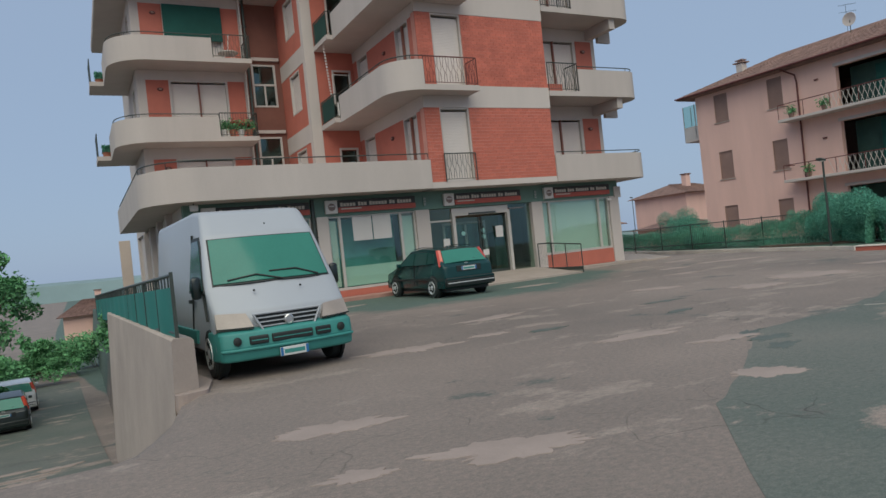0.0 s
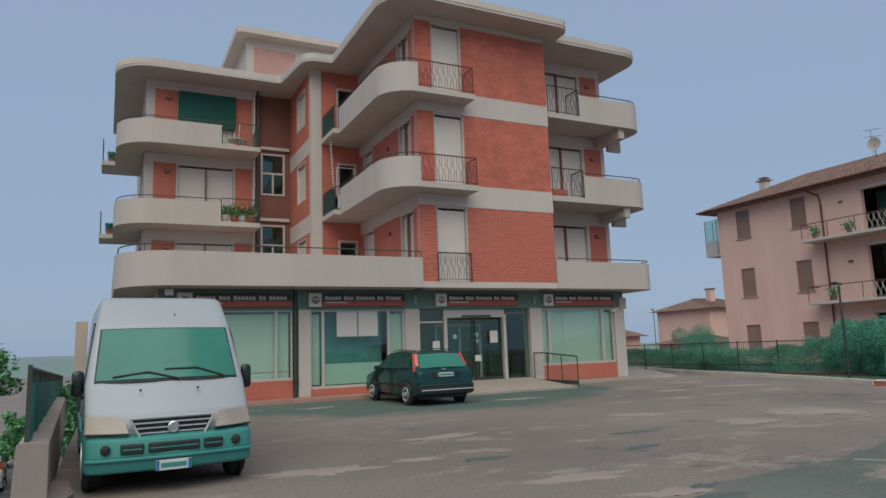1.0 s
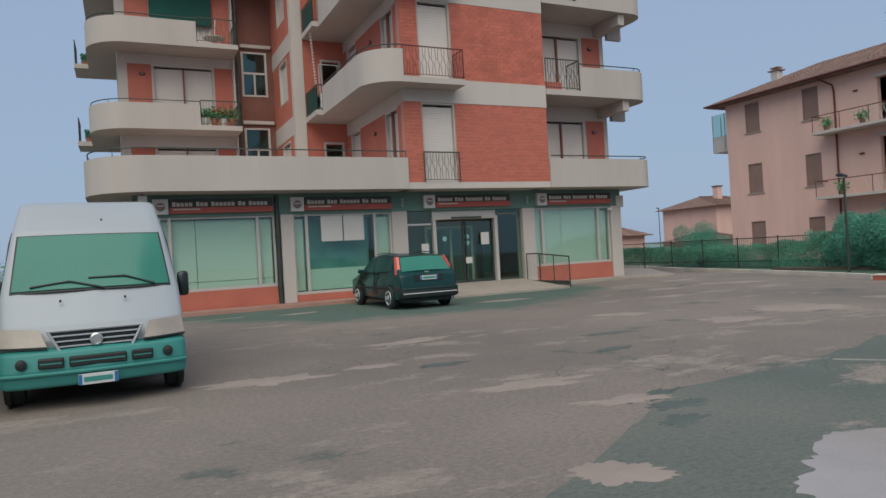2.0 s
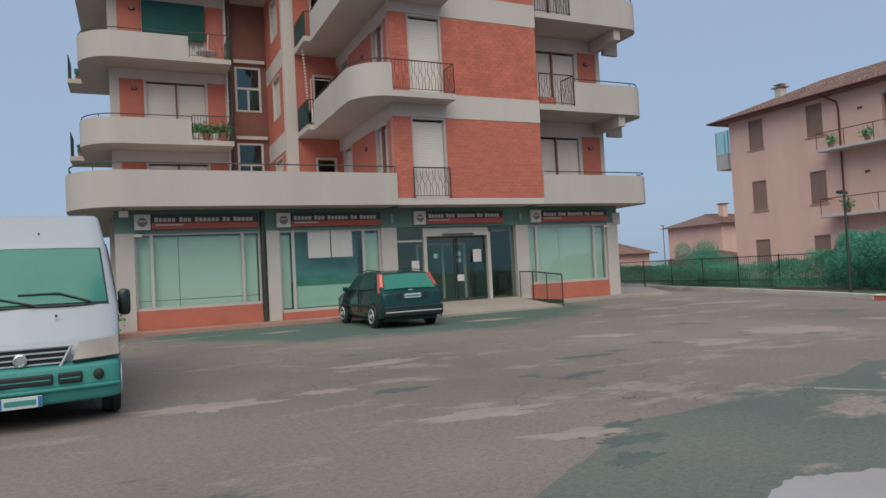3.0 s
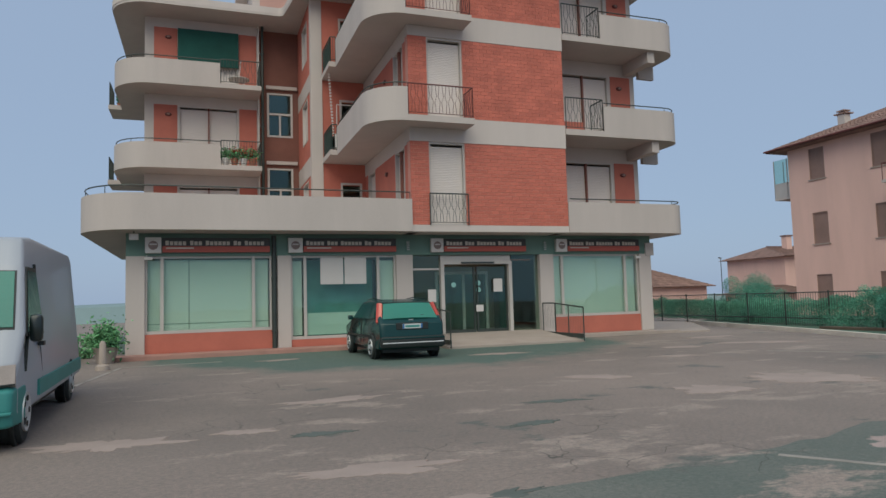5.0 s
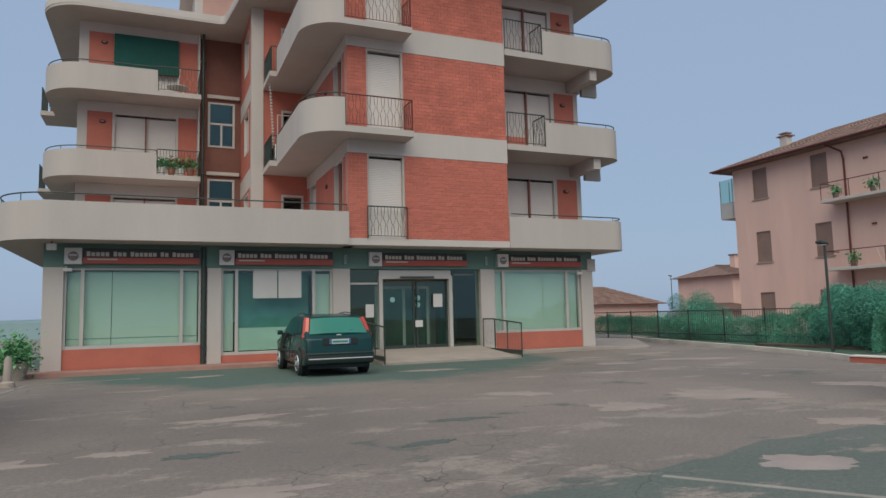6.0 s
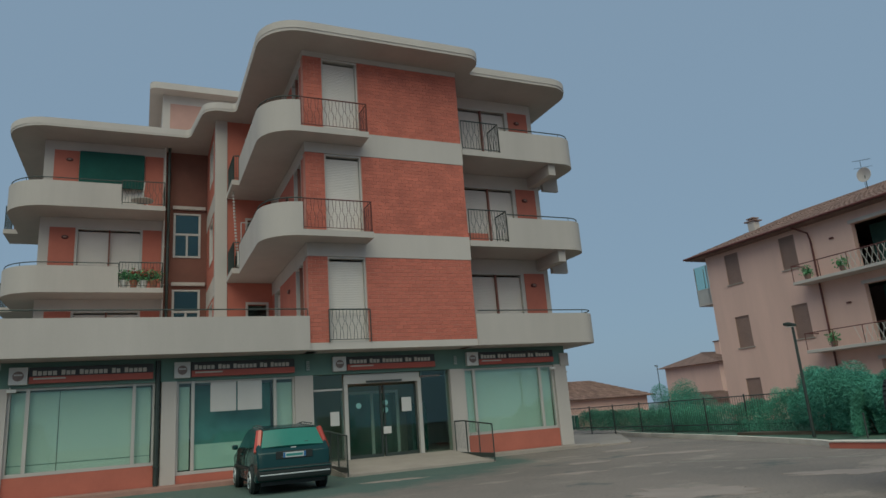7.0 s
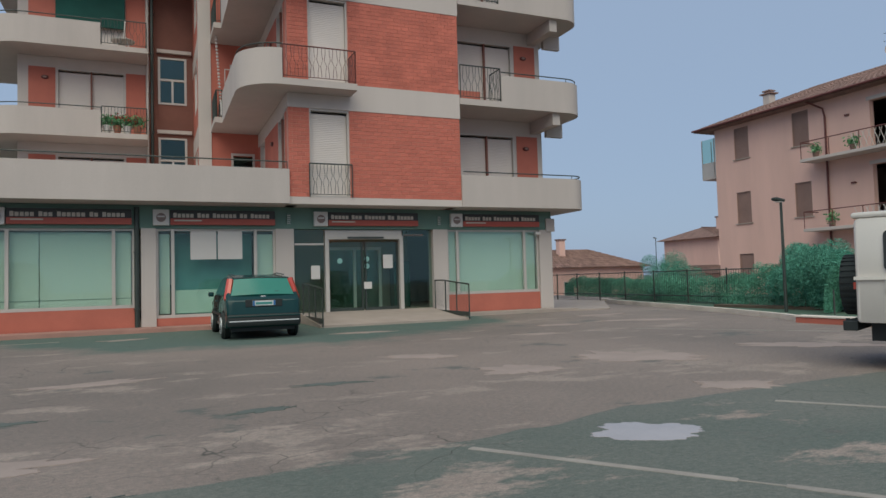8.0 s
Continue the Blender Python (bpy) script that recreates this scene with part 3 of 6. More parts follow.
for i in (1, 2):
    f = FL[i]
    lo = f - 0.19
    # bay balcony: iron railing on the front, curved solid parapet round the west side
    p = rounded([(9.85, 25.2, 0), (9.85, 19.98, 1.35), (11.02, 19.98, 0)], 12)
    b = slab([(9.6, 26.88), (9.6, 25.2)] + p + [(13.2, 19.98), (13.2, 20.77), (B0 - 0.02, 20.77), (B0 - 0.02, 26.88)], lo, f)
    parapet(p, f, f + 0.85, b)
    railing([(11.04, 20.02), (13.16, 20.02), (13.16, 20.75)], f, f + 0.98, b, M_IRONRED)
    top_rail(rounded([(9.92, 25.2, 0), (9.92, 20.05, 1.3), (11.04, 20.05, 0)], 8), f + 1.0, 1.2, b)
    railing([(9.66, 26.8), (9.66, 25.25), (9.85, 25.2)], f, f + 0.95, b, M_IRON, wavy=False)
    bpart("shade_cloth", box(9.69, 9.70, 25.3, 26.8, f + 0.08, f + 0.92), M_GREENFAB, b)
    # east balcony, its floor a little higher
    e = f + 0.08
    p = rounded([(18.42, 20.74, 0), (21.8, 20.74, 0.75), (21.8, 25.0, 0)])
    b = slab([(B1 + 0.02, 20.74)] + p + [(21.8, 25.0), (RW1 + 0.02, 25.0), (RW1 + 0.02, RW_Y - 0.02), (B1 + 0.02, RW_Y - 0.02)], e - 0.2, e)
    parapet(p, e, e + 0.89, b)
    top_rail(rounded([(18.46, 20.8, 0), (21.73, 20.8, 0.7), (21.73, 25.0, 0)]), e + 1.02, 1.2, b)
    railing([(B1 + 0.06, 20.78), (18.4, 20.78), (18.4, 21.55)], e, e + 1.12, b, M_IRON)
    bpart("corbel", box(20.5, 20.8, 20.9, RW_Y - 0.02, e - 0.62, e - 0.2, bevel=0.01), M_CONCRETE, b)
    bpart("end_wall", box(21.1, 21.8, 22.3, 22.45, e - 0.72, e - 0.2), M_CONCRETE, b)
    if i == 1:
        bpart("low_upstand", box(B1 + 0.08, 17.72, 20.95, 21.05, e, e + 0.32), M_REDWALL, b)
    # west balcony
    p = rounded([(1.85, 33.0, 0), (1.85, 28.78, 1.5), (5.85, 28.78, 0)], 12)
    b = slab(p + [(7.46, 28.78), (7.46, LW_Y - 0.02), (LW0 - 0.02, LW_Y - 0.02), (LW0 - 0.02, 33.0)], lo, f)
    parapet(p, f, f + 0.82, b)
    top_rail(rounded([(1.92, 33.0, 0), (1.92, 28.85, 1.45), (5.85, 28.85, 0)], 8), f + 0.96, 1.2, b)
    railing([(5.88, 28.82), (7.42, 28.82), (7.42, LW_Y - 0.05)], f, f + 1.0, b, M_IRON)
    railing([(1.35, 33.0), (1.35, 34.6)], f, f + 1.0, b, M_IRON, wavy=False)
    slab([(1.3, 33.0), (LW0 - 0.02, 33.0), (LW0 - 0.02, 34.7), (1.3, 34.7)], lo, f)
# first-floor window guard of the bay
railing([(11.9, FRONT - 0.05), (13.2, FRONT - 0.05)], BRICK_Z[0][0], BRICK_Z[0][0] + 1.0, None, M_IRON, name="window_guard")

# ---- ground floor shops ----
SH = 21.9
PIERS = [(3.1, 3.6), (7.3, 7.7), (11.04, 11.6), (16.22, 16.75), (20.32, 20.84)]
for a, b in PIERS:
    bm = box(a, b, SH - 0.12, SH + 0.35, 0.1, 2.9, bevel=0.01)
    bpart("pier", bm, M_PLASTER)
bpart("fascia", box(3.1, 20.84, SH - 0.1, SH + 0.3, 2.9, GR), M_FASCIA)
bpart("fascia_end", box(20.6, 20.95, SH - 0.16, SH + 0.3, 2.84, 3.3), M_PLASTER)
bpart("shop_floor", box(3.3, 20.8, SH - 0.05, 30.0, 0.0, 0.3), M_PAVE)
bpart("shop_back_wall", box(3.3, 20.8, 29.0, 29.2, 0.3, GR), M_PLASTER)
bpart("shop_ceiling", box(3.3, 20.8, SH + 0.3, 29.0, 3.2, 3.3), M_PLASTER)
bpart("shop_west_wall", box(3.1, 3.3, SH + 0.35, 38, 0, GR), M_PLASTER)
bpart("shop_east_wall", box(20.64, 20.84, SH + 0.35, 38, 0, GR), M_PLASTER)
for y in (24.6, 27.6, 30.6, 33.6):
    bpart("side_pier", box(2.9, 3.1, y, y + 0.5, 0, GR), M_PLASTER)


def shop_window(x0, x1, z0, z1, mullions, parent_name="shop_window"):
    f = 0.06
    bm = bmesh.new()
    for a, b, c, d in [(x0, x0 + f, z0, z1), (x1 - f, x1, z0, z1), (x0 + f, x1 - f, z0, z0 + f + 0.03), (x0 + f, x1 - f, z1 - f, z1)]:
        box(a, b, SH - 0.02, SH + 0.09, c, d, bm)
    w = bpart(parent_name, bm, M_FRAME)
    for m in mullions:
        bpart("mullion", box(m - 0.045, m + 0.045, SH - 0.025, SH + 0.08, z0 + f + 0.03, z1 - f), M_FRAME, w)
    edges = [x0 + f, *mullions, x1 - f]
    for a, b in zip(edges, edges[1:]):
        g = bpart("pane", box(a, b, SH + 0.03, SH + 0.042, z0 + f, z1 - f), M_GLASS if a > 8 and b < 10.5 else M_GLASSC, w)
        g.visible_shadow = False
    return w


w1 = shop_window(3.6, 7.13, 0.66, 2.897, [4.05, 6.6])
bpart("blind", box(3.66, 7.04, SH + 0.16, SH + 0.18, 0.7, 2.8), M_BLIND, w1)
bpart("blind_seam", box(4.77, 4.785, SH + 0.15, SH + 0.158, 0.7, 2.8), M_IRON, w1)
for a, b in ((3.66, 4.77), (4.785, 7.04)):
    bpart("blind_rail", box(a, b, SH + 0.15, SH + 0.158, 0.93, 0.945), M_FASCIA, w1)
bpart("plinth", box(3.6, 7.13, SH - 0.06, SH + 0.1, 0.1, 0.656), M_REDWALL)
w2 = shop_window(7.7, 11.04, 0.33, 2.897, [8.14, 10.46])
bpart("plinth", box(7.7, 11.04, SH - 0.06, SH + 0.1, 0.1, 0.326), M_REDWALL)
bpart("blind", box(7.78, 8.06, SH + 0.16, SH + 0.18, 0.45, 2.75), M_BLIND, w2)
bpart("blind", box(10.52, 11.0, SH + 0.16, SH + 0.18, 0.45, 2.75), M_BLIND, w2)
# added backing sheet: gives the pane its lighter blue-green tone by colour
bpart("pane_tone_backing", box(8.18, 10.42, SH + 0.62, SH + 0.66, 0.4, 2.8), mat("blue-green pane tone", (0.13, 0.32, 0.29), 0.6, 0.25, 5), w2)
bpart("lower_panel", box(8.2, 10.4, SH + 0.05, SH + 0.07, 0.45, 1.12), M_BLIND, w2)
w4 = shop_window(16.75, 20.32, 0.7, 2.897, [17.15, 19.76])
bpart("blind", box(16.81, 20.26, SH + 0.16, SH + 0.18, 0.76, 2.84), M_BLIND, w4)
bpart("plinth", box(16.75, 20.32, SH - 0.06, SH + 0.1, 0.1, 0.696), M_REDWALL)

# entrance: fixed side lights round a projecting door frame
ent = bpart("entrance", box(12.58, 15.17, SH - 0.06, SH + 0.12, 2.58, 2.68), M_FRAME, label="glazed bank entrance with pale metal door frame")
for a, b in ((12.58, 12.70), (15.05, 15.17)):
    bpart("door_post", box(a, b, SH - 0.06, SH + 0.12, 0.3, 2.58), M_FRAME, ent)
for a, b in ((12.70, 13.85), (13.9, 15.05)):
    lf = bpart("door_leaf", box(a, b, SH + 0.1, SH + 0.16, 0.3, 0.4), M_IRON, ent)
    for c, d in ((a, a + 0.06), (b - 0.06, b)):
        bpart("stile", box(c, d, SH + 0.1, SH + 0.16, 0.4, 2.5), M_IRON, lf)
    bpart("pane", box(a + 0.06, b - 0.06, SH + 0.12, SH + 0.135, 0.4, 2.5), M_GLASSD, lf).visible_shadow = False
bpart("side_light", box(11.64, 12.55, SH + 0.05, SH + 0.065, 0.3, 2.88), M_GLASSD, ent).visible_shadow = False
bpart("side_light", box(15.2, 16.21, SH + 0.05, SH + 0.065, 0.3, 2.88), M_GLASSD, ent).visible_shadow = False
bpart("transom_panel", box(12.6, 15.15, SH + 0.02, SH + 0.06, 2.68, 2.88), M_FRAME, ent)
bpart("transom", box(11.64, 12.55, SH - 0.02, SH + 0.05, 2.4, 2.46), M_FRAME, ent)
M_LOBBY = mat("grey brown lobby wall", (0.30, 0.30, 0.24), 0.6, 0.1, 4)
lobby = bpart("lobby_wall", box(11.64, 16.21, SH + 2.4, SH + 2.5, 0.3, 3.2), M_LOBBY)
for a, b, c, d in ((12.85, 12.95, 0.3, 2.4), (13.85, 13.95, 0.3, 2.4), (14.75, 14.85, 0.3, 2.4), (12.95, 14.75, 2.3, 2.4)):
    bpart("inner_door_frame", box(a, b, SH + 1.3, SH + 1.38, c, d), M_WHITE, lobby)
for a, b in ((12.95, 13.85), (13.95, 14.75)):
    bpart("inner_door", box(a, b, SH + 1.33, SH + 1.345, 0.3, 2.3), M_GLASSD, lobby)
bpart("cash_machine", box(15.4, 16.0, SH + 1.6, SH + 2.1, 0.3, 1.9, bevel=0.03), M_GREENFAB, lobby)
bpart("door_operator", box(13.3, 14.5, SH - 0.1, SH - 0.062, 2.6, 2.66), M_IRON, ent)
bpart("awning_light", box(15.3, 15.95, SH + 0.1, SH + 0.3, 2.7, 2.76), M_REDWALL, ent)

# ---- signs, pipes and entrance fittings ----
M_EMBLEM = mat("grey-red emblem enamel", (0.24, 0.17, 0.15), 0.5, 0.2, 60)


def shop_sign(x0, x1):
    """A two-tone board with cream bars in place of lettering and a square emblem plate."""
    s = thing("shop_sign", ((x0 + x1) / 2, 21.74, 3.0), label="dark and red shop sign board above the window", category="sign", group="shop signs")
    c = (x0 + x1) / 2
    a, b = x0 + 0.46 - c, x1 - c
    part("board", box(a, b, -0.06, 0.055, 0.18, 0.42, bevel=0.006), M_SIGNTOP, s)
    part("red_band", box(a, b, -0.065, 0.055, 0.0, 0.176), M_SIGNRED, s)
    u, k = a + 0.08, (b - a) / 3.05
    for count in (5, 3, 6, 2, 5):
        for q in range(count):
            tall = 0.02 if q == 0 else 0.0
            part("letter_bar", box(u, u + 0.092 * k, -0.07, -0.06, 0.205, 0.315 + tall), M_LETTER, s)
            u += 0.118 * k
        u += 0.085 * k
    part("letter_bar", box(a + 0.1, a + 0.85, -0.078, -0.065, 0.10, 0.14), M_LETTER, s)
    plate = part("emblem_plate", box(x0 - c, x0 + 0.43 - c, -0.08, 0.055, -0.02, 0.43, bevel=0.008), M_WHITE, s)
    bm = lathe([(0.13, 0.0), (0.13, 0.012)], 20, "y")
    bmesh.ops.translate(bm, vec=(x0 + 0.215 - c, -0.093, 0.2), verts=bm.verts)
    part("emblem", bm, M_EMBLEM, plate)
    part("emblem_bar", box(x0 + 0.12 - c, x0 + 0.31 - c, -0.1, -0.092, 0.21, 0.25), M_WHITE, plate)


for a, b in ((3.61, 7.07), (7.62, 11.02), (12.21, 15.66), (16.84, 20.28)):
    shop_sign(a, b)


for x in (11.45, 16.45):
    v = thing("vent_plate", (x, 21.8, 3.02), label="narrow pale ventilation plate on the fascia", category="vent", group="fascia vents")
    part("plate", box(-0.07, 0.07, -0.025, 0.0, 0.0, 0.36, bevel=0.006), M_FASCIA, v)
    for k in range(5):
        part("slat", box(-0.05, 0.05, -0.034, -0.026, 0.04 + 0.06 * k, 0.065 + 0.06 * k), M_FRAME, v)


def drainpipe(x, y, z0, z1, r, material, label):
    d = thing("drainpipe", (x, y, z0), label=label, category="drainpipe")
    part("pipe", tube([(0, 0, 0), (0, 0, z1 - z0)], r, seg=12), material, d, smooth=True)
    for z in np.arange(0.5, z1 - z0, 1.6):
        part("bracket", box(-r - 0.015, r + 0.015, -r - 0.015, r + 0.06, z, z + 0.04), material, d)


drainpipe(7.2, 21.78, 0.1, 3.5, 0.07, M_IRON, "dark green drainpipe between two shop windows")
drainpipe(7.62, 30.15, 3.72, 13.6, 0.06, M_IRON, "dark drainpipe at the corner of the west wing")
drainpipe(7.45, 30.1, 3.72, 13.6, 0.04, M_FRAME, "pale drainpipe at the corner of the west wing")

for x, z in ((3.55, 2.86), (20.05, 2.8)):
    c = thing("security_camera", (x + 0.1, 21.7, z), label="small white wall-mounted security camera", category="security camera", group="security cameras")
    part("arm", tube([(0, 0.1, 0.05), (0, 0, 0.05), (0, 0, 0)], 0.015), M_WHITE, c)
    part("housing", box(-0.06, 0.16, -0.06, 0.05, -0.08, 0.01, bevel=0.015), M_WHITE, c)
fl = thing("floodlight", (3.35, 21.3, 3.42), label="small floodlight under the terrace edge", category="lamp")
part("housing", box(-0.12, 0.12, -0.06, 0.06, -0.1, 0.08, bevel=0.02), M_WHITE, fl)
part("bracket", tube([(0, 0, 0.06), (0, 0, 0.14)], 0.02), M_IRON, fl)

for x, z, w, h in ((12.28, 1.45, 0.28, 0.42), (14.66, 1.76, 0.33, 0.44), (13.97, 1.0, 0.26, 0.22), (8.98, 2.32, 0.72, 0.84), (9.73, 2.32, 0.7, 0.84)):
    part_z = box(x - w / 2, x + w / 2, 21.92, 21.926, z - h / 2 + 0.1, z + h / 2 + 0.1)
    tagged(part("notice", part_z, M_WHITE), "blank white notice stuck to the shop glass", "notice", "notices on the glass")
M_POSTER = mat("printed poster", (0.25, 0.45, 0.42), 0.5, 0.2, 9)
for x, z in ((13.08, 1.9), (13.97, 1.95), (13.97, 1.72)):
    bm = lathe([(0.09, 0.0), (0.09, 0.006)], 10, "y")
    bmesh.ops.translate(bm, vec=(x, 22.0, z), verts=bm.verts)
    tagged(part("sticker", bm, M_POSTER), "small pale sticker on the entrance door glass", "sticker", "door stickers")
counter = thing("counter", (9.3, 25.2, 0.3), label="dark counter behind the shop glass", category="counter")
part("body", box(-1.2, 1.2, -0.3, 0.3, 0, 1.0, bevel=0.01), M_DARK, counter)
part("top", box(-1.25, 1.25, -0.34, 0.34, 1.0, 1.04, bevel=0.005), M_WHITE, counter)
for x in (12.9, 14.7):
    pl = thing("ceiling_light", (x, 22.9, 3.14), label="small warm ceiling lamp inside the entrance", category="lamp", group="entrance lamps")
    M_GLOW = bpy.data.materials.get("warm tube") or bpy.data.materials.new("warm tube")
    M_GLOW.use_nodes = True
    M_GLOW.node_tree.nodes["Principled BSDF"].inputs["Emission Color"].default_value = (1, 0.35, 0.2, 1)
    M_GLOW.node_tree.nodes["Principled BSDF"].inputs["Emission Strength"].default_value = 4.0
    part("tube", box(-0.35, 0.35, -0.04, 0.04, -0.06, 0.0, bevel=0.01), M_GLOW, pl)
    part("base", box(-0.4, 0.4, -0.06, 0.06, 0.0, 0.06), M_WHITE, pl)

# entrance platform with its ramp, pavement and handrails
M_REDPAVE = mat("reddish paving", (0.36, 0.20, 0.165), 0.85, 0.12, 8, 0.2)
structure("pavement", prism([(2.9, 20.85), (11.3, 20.85), (11.3, 21.8), (2.9, 21.8)], -0.05, 0.11), M_REDPAVE, "narrow reddish pavement along the shopfront")
bm = bmesh.new()
vs = [bm.verts.new(v) for v in ((11.75, 19.0, -0.02), (16.2, 19.0, -0.02), (16.2, 21.84, -0.02), (11.75, 21.84, -0.02), (11.75, 19.0, 0.06), (16.2, 19.0, 0.06), (16.2, 21.84, 0.3), (11.75, 21.84, 0.3))]
for q in ((3, 2, 1, 0), (4, 5, 6, 7), (0, 1, 5, 4), (1, 2, 6, 5), (2, 3, 7, 6), (3, 0, 4, 7)):
    bm.faces.new([vs[i] for i in q])
structure("ramp", bm, M_PAVE, "pale sloping entrance ramp before the glass doors")
structure("pavement_2", prism([(16.3, 20.95), (21.3, 20.95), (21.3, 21.8), (16.3, 21.8)], -0.05, 0.1), M_PAVE, "narrow pale pavement by the east shop window")
structure("pavement_3", prism(rounded([(20.9, 20.9, 0.5), (22.4, 20.6, 0.5), (27.2, 27.5, 0.5), (25.5, 34, 0), (20.9, 34, 0)]), -0.3, 0.05), M_PAVE, "pale concrete apron beside the building")


def handrail(x):
    h = thing("handrail", (x, 18.95, 0.06), label="dark iron handrail beside the entrance ramp", category="handrail", group="ramp handrails")
    z = lambda y: 0.085 * y
    pts = [(0, 0, 1.0 + z(0)), (0, 1.9, 1.14), (0, 2.6, 1.14)]
    part("top_rail", tube(pts, 0.022, seg=8), M_IRON, h, smooth=True)
    part("mid_rail", box(-0.025, 0.025, 0.0, 2.6, 0.06, 0.19), M_IRON, h)
    for y in (0.0, 0.9, 1.75, 2.6):
        part("post", tube([(0, y, z(y) - 0.03), (0, y, min(1.14, 1.0 + 0.075 * y))], 0.02, seg=8), M_IRON, h)
    for k in range(1, 26):
        y = k * 0.1
        part("bar", tube([(0, y, 0.12 + z(y)), (0, y, min(1.13, 1.0 + 0.075 * y))], 0.004, seg=4), M_IRON, h)


handrail(16.15)
handrail(11.8)

# ---- vehicles ----
M_VANWHITE = mat("white van paint", (0.345, 0.36, 0.395), 0.42, 0.03, 3, coat=0.1)
M_BUMPER = mat("grey-green bumper plastic", (0.05, 0.225, 0.205), 0.55, 0.08, 8, 0.05)
M_TYRE = mat("tyre rubber", (0.022, 0.028, 0.027), 0.8, 0.2, 20, 0.3)
M_RIM = mat("grey wheel steel", (0.55, 0.56, 0.56), 0.4, 0.08, 9, metal=0.35)
# car glass: the sky's greenish reflection is put into the base colour
M_CARGLASS = mat("sky-toned car glass", (0.05, 0.185, 0.145), 0.12, 0.12, 3, spec=0.3)
M_TEAL = mat("dark blue-green car paint", (0.006, 0.036, 0.036), 0.24, 0.05, 3, coat=0.2, spec=0.3)
M_LAMPGLASS = mat("pale headlamp glass", (0.33, 0.28, 0.25), 0.3, 0.14, 12, coat=0.0)
M_REDLAMP = mat("red lamp glass", (0.45, 0.06, 0.035), 0.2, 0.08, 12, coat=0.6)
M_BLACK = mat("black plastic", (0.012, 0.016, 0.016), 0.55, 0.15, 10)
M_CHROME = mat("dull chrome", (0.55, 0.55, 0.55), 0.3, 0.05, 8, metal=0.9)
M_PLATE = mat("number plate white", (0.55, 0.56, 0.56), 0.4, 0.03, 6)
M_PLATEBLUE = mat("number plate blue", (0.03, 0.13, 0.32), 0.4, 0.03, 6)
M_SILVER = mat("pale silver car paint", (0.55, 0.56, 0.58), 0.25, 0.04, 3, coat=0.6)
M_SIDEGLASS = mat("dark side glass", (0.015, 0.055, 0.05), 0.12, 0.05, 3, spec=0.2)
M_NIGHT = mat("black car paint", (0.006, 0.012, 0.012), 0.3, 0.05, 3, coat=0.2)
M_CREAM = mat("cream white vehicle paint", (0.62, 0.58, 0.53), 0.35, 0.05, 3, coat=0.3)


def body(profile, hw, soft=0.06):
    """A vehicle shell: a closed side profile of (y, z), carried across the width hw(y, z), its flanks softly rounded."""
    bm = bmesh.new()
    cy, cz = sum(p[0] for p in profile) / len(profile), sum(p[1] for p in profile) / len(profile)
    rows = []
    for s, k in ((-1, 1.0), (-0.985, 0.45), (-0.94, 0.1), (-0.8, 0.0), (0.0, 0.0), (0.8, 0.0), (0.94, 0.1), (0.985, 0.45), (1, 1.0)):
        row = []
        for y, z in profile:
            d = Vector((cy - y, cz - z))
            d = d.normalized() * soft * k if d.length else d
            row.append(bm.verts.new((s * hw(y, z), y + d.x, z + d.y)))
        rows.append(row)
    n = len(profile)
    for a, b in zip(rows, rows[1:]):
        for i in range(n):
            bm.faces.new((a[i], a[(i + 1) % n], b[(i + 1) % n], b[i]))
    bm.faces.new(rows[0])
    bm.faces.new(rows[-1])
    bmesh.ops.recalc_face_normals(bm, faces=bm.faces)
    return bm


def curve_profile(pts, n=5):
    """Smooths a closed run of (y, z, round) corners."""
    return rounded(pts, n)


def sheet(corners, depth, nx=1, ny=1, bulge=0.0):
    """A slightly curved panel from four corners (bottom-left, bottom-right, top-right, top-left seen from outside) with thickness."""
    a, b, c, d = [Vector(v) for v in corners]
    nrm = (b - a).cross(d - a).normalized()
    bm = bmesh.new()
    g = []
    for j in range(ny + 1):
        row = []
        for i in range(nx + 1):
            u, v = i / nx, j / ny
            p = a.lerp(b, u).lerp(d.lerp(c, u), v)
            row.append(p + nrm * bulge * (1 - (2 * u - 1) ** 2))
        g.append(row)
    top = [[bm.verts.new(p) for p in row] for row in g]
    low = [[bm.verts.new(p - nrm * depth) for p in row] for row in g]
    for j in range(ny):
        for i in range(nx):
            bm.faces.new((top[j][i], top[j][i + 1], top[j + 1][i + 1], top[j + 1][i]))
            bm.faces.new((low[j][i], low[j + 1][i], low[j + 1][i + 1], low[j][i + 1]))
    edge = [(0, i) for i in range(nx)] + [(j, nx) for j in range(ny)] + [(ny, i) for i in range(nx, 0, -1)] + [(j, 0) for j in range(ny, 0, -1)]
    for p, q in zip(edge, edge[1:] + edge[:1]):
        bm.faces.new((top[p[0]][p[1]], low[p[0]][p[1]], low[q[0]][q[1]], top[q[0]][q[1]]))
    bmesh.ops.recalc_face_normals(bm, faces=bm.faces)
    return bm


def side_sheet(pts, x, thick=0.012):
    """A flat panel on a vehicle's flank from (y, z) corners at x(y, z)."""
    s = 1 if x(0, 0) > 0 else -1
    bm = bmesh.new()
    out, inn = [], []
    for y, z in pts:
        out.append(bm.verts.new((x(y, z) + s * thick, y, z)))
        inn.append(bm.verts.new((x(y, z) - s * 0.03, y, z)))
    n = len(pts)
    bm.faces.new(out)
    bm.faces.new(list(reversed(inn)))
    for i in range(n):
        bm.faces.new((out[i], inn[i], inn[(i + 1) % n], out[(i + 1) % n]))
    bmesh.ops.recalc_face_normals(bm, faces=bm.faces)
    return bm


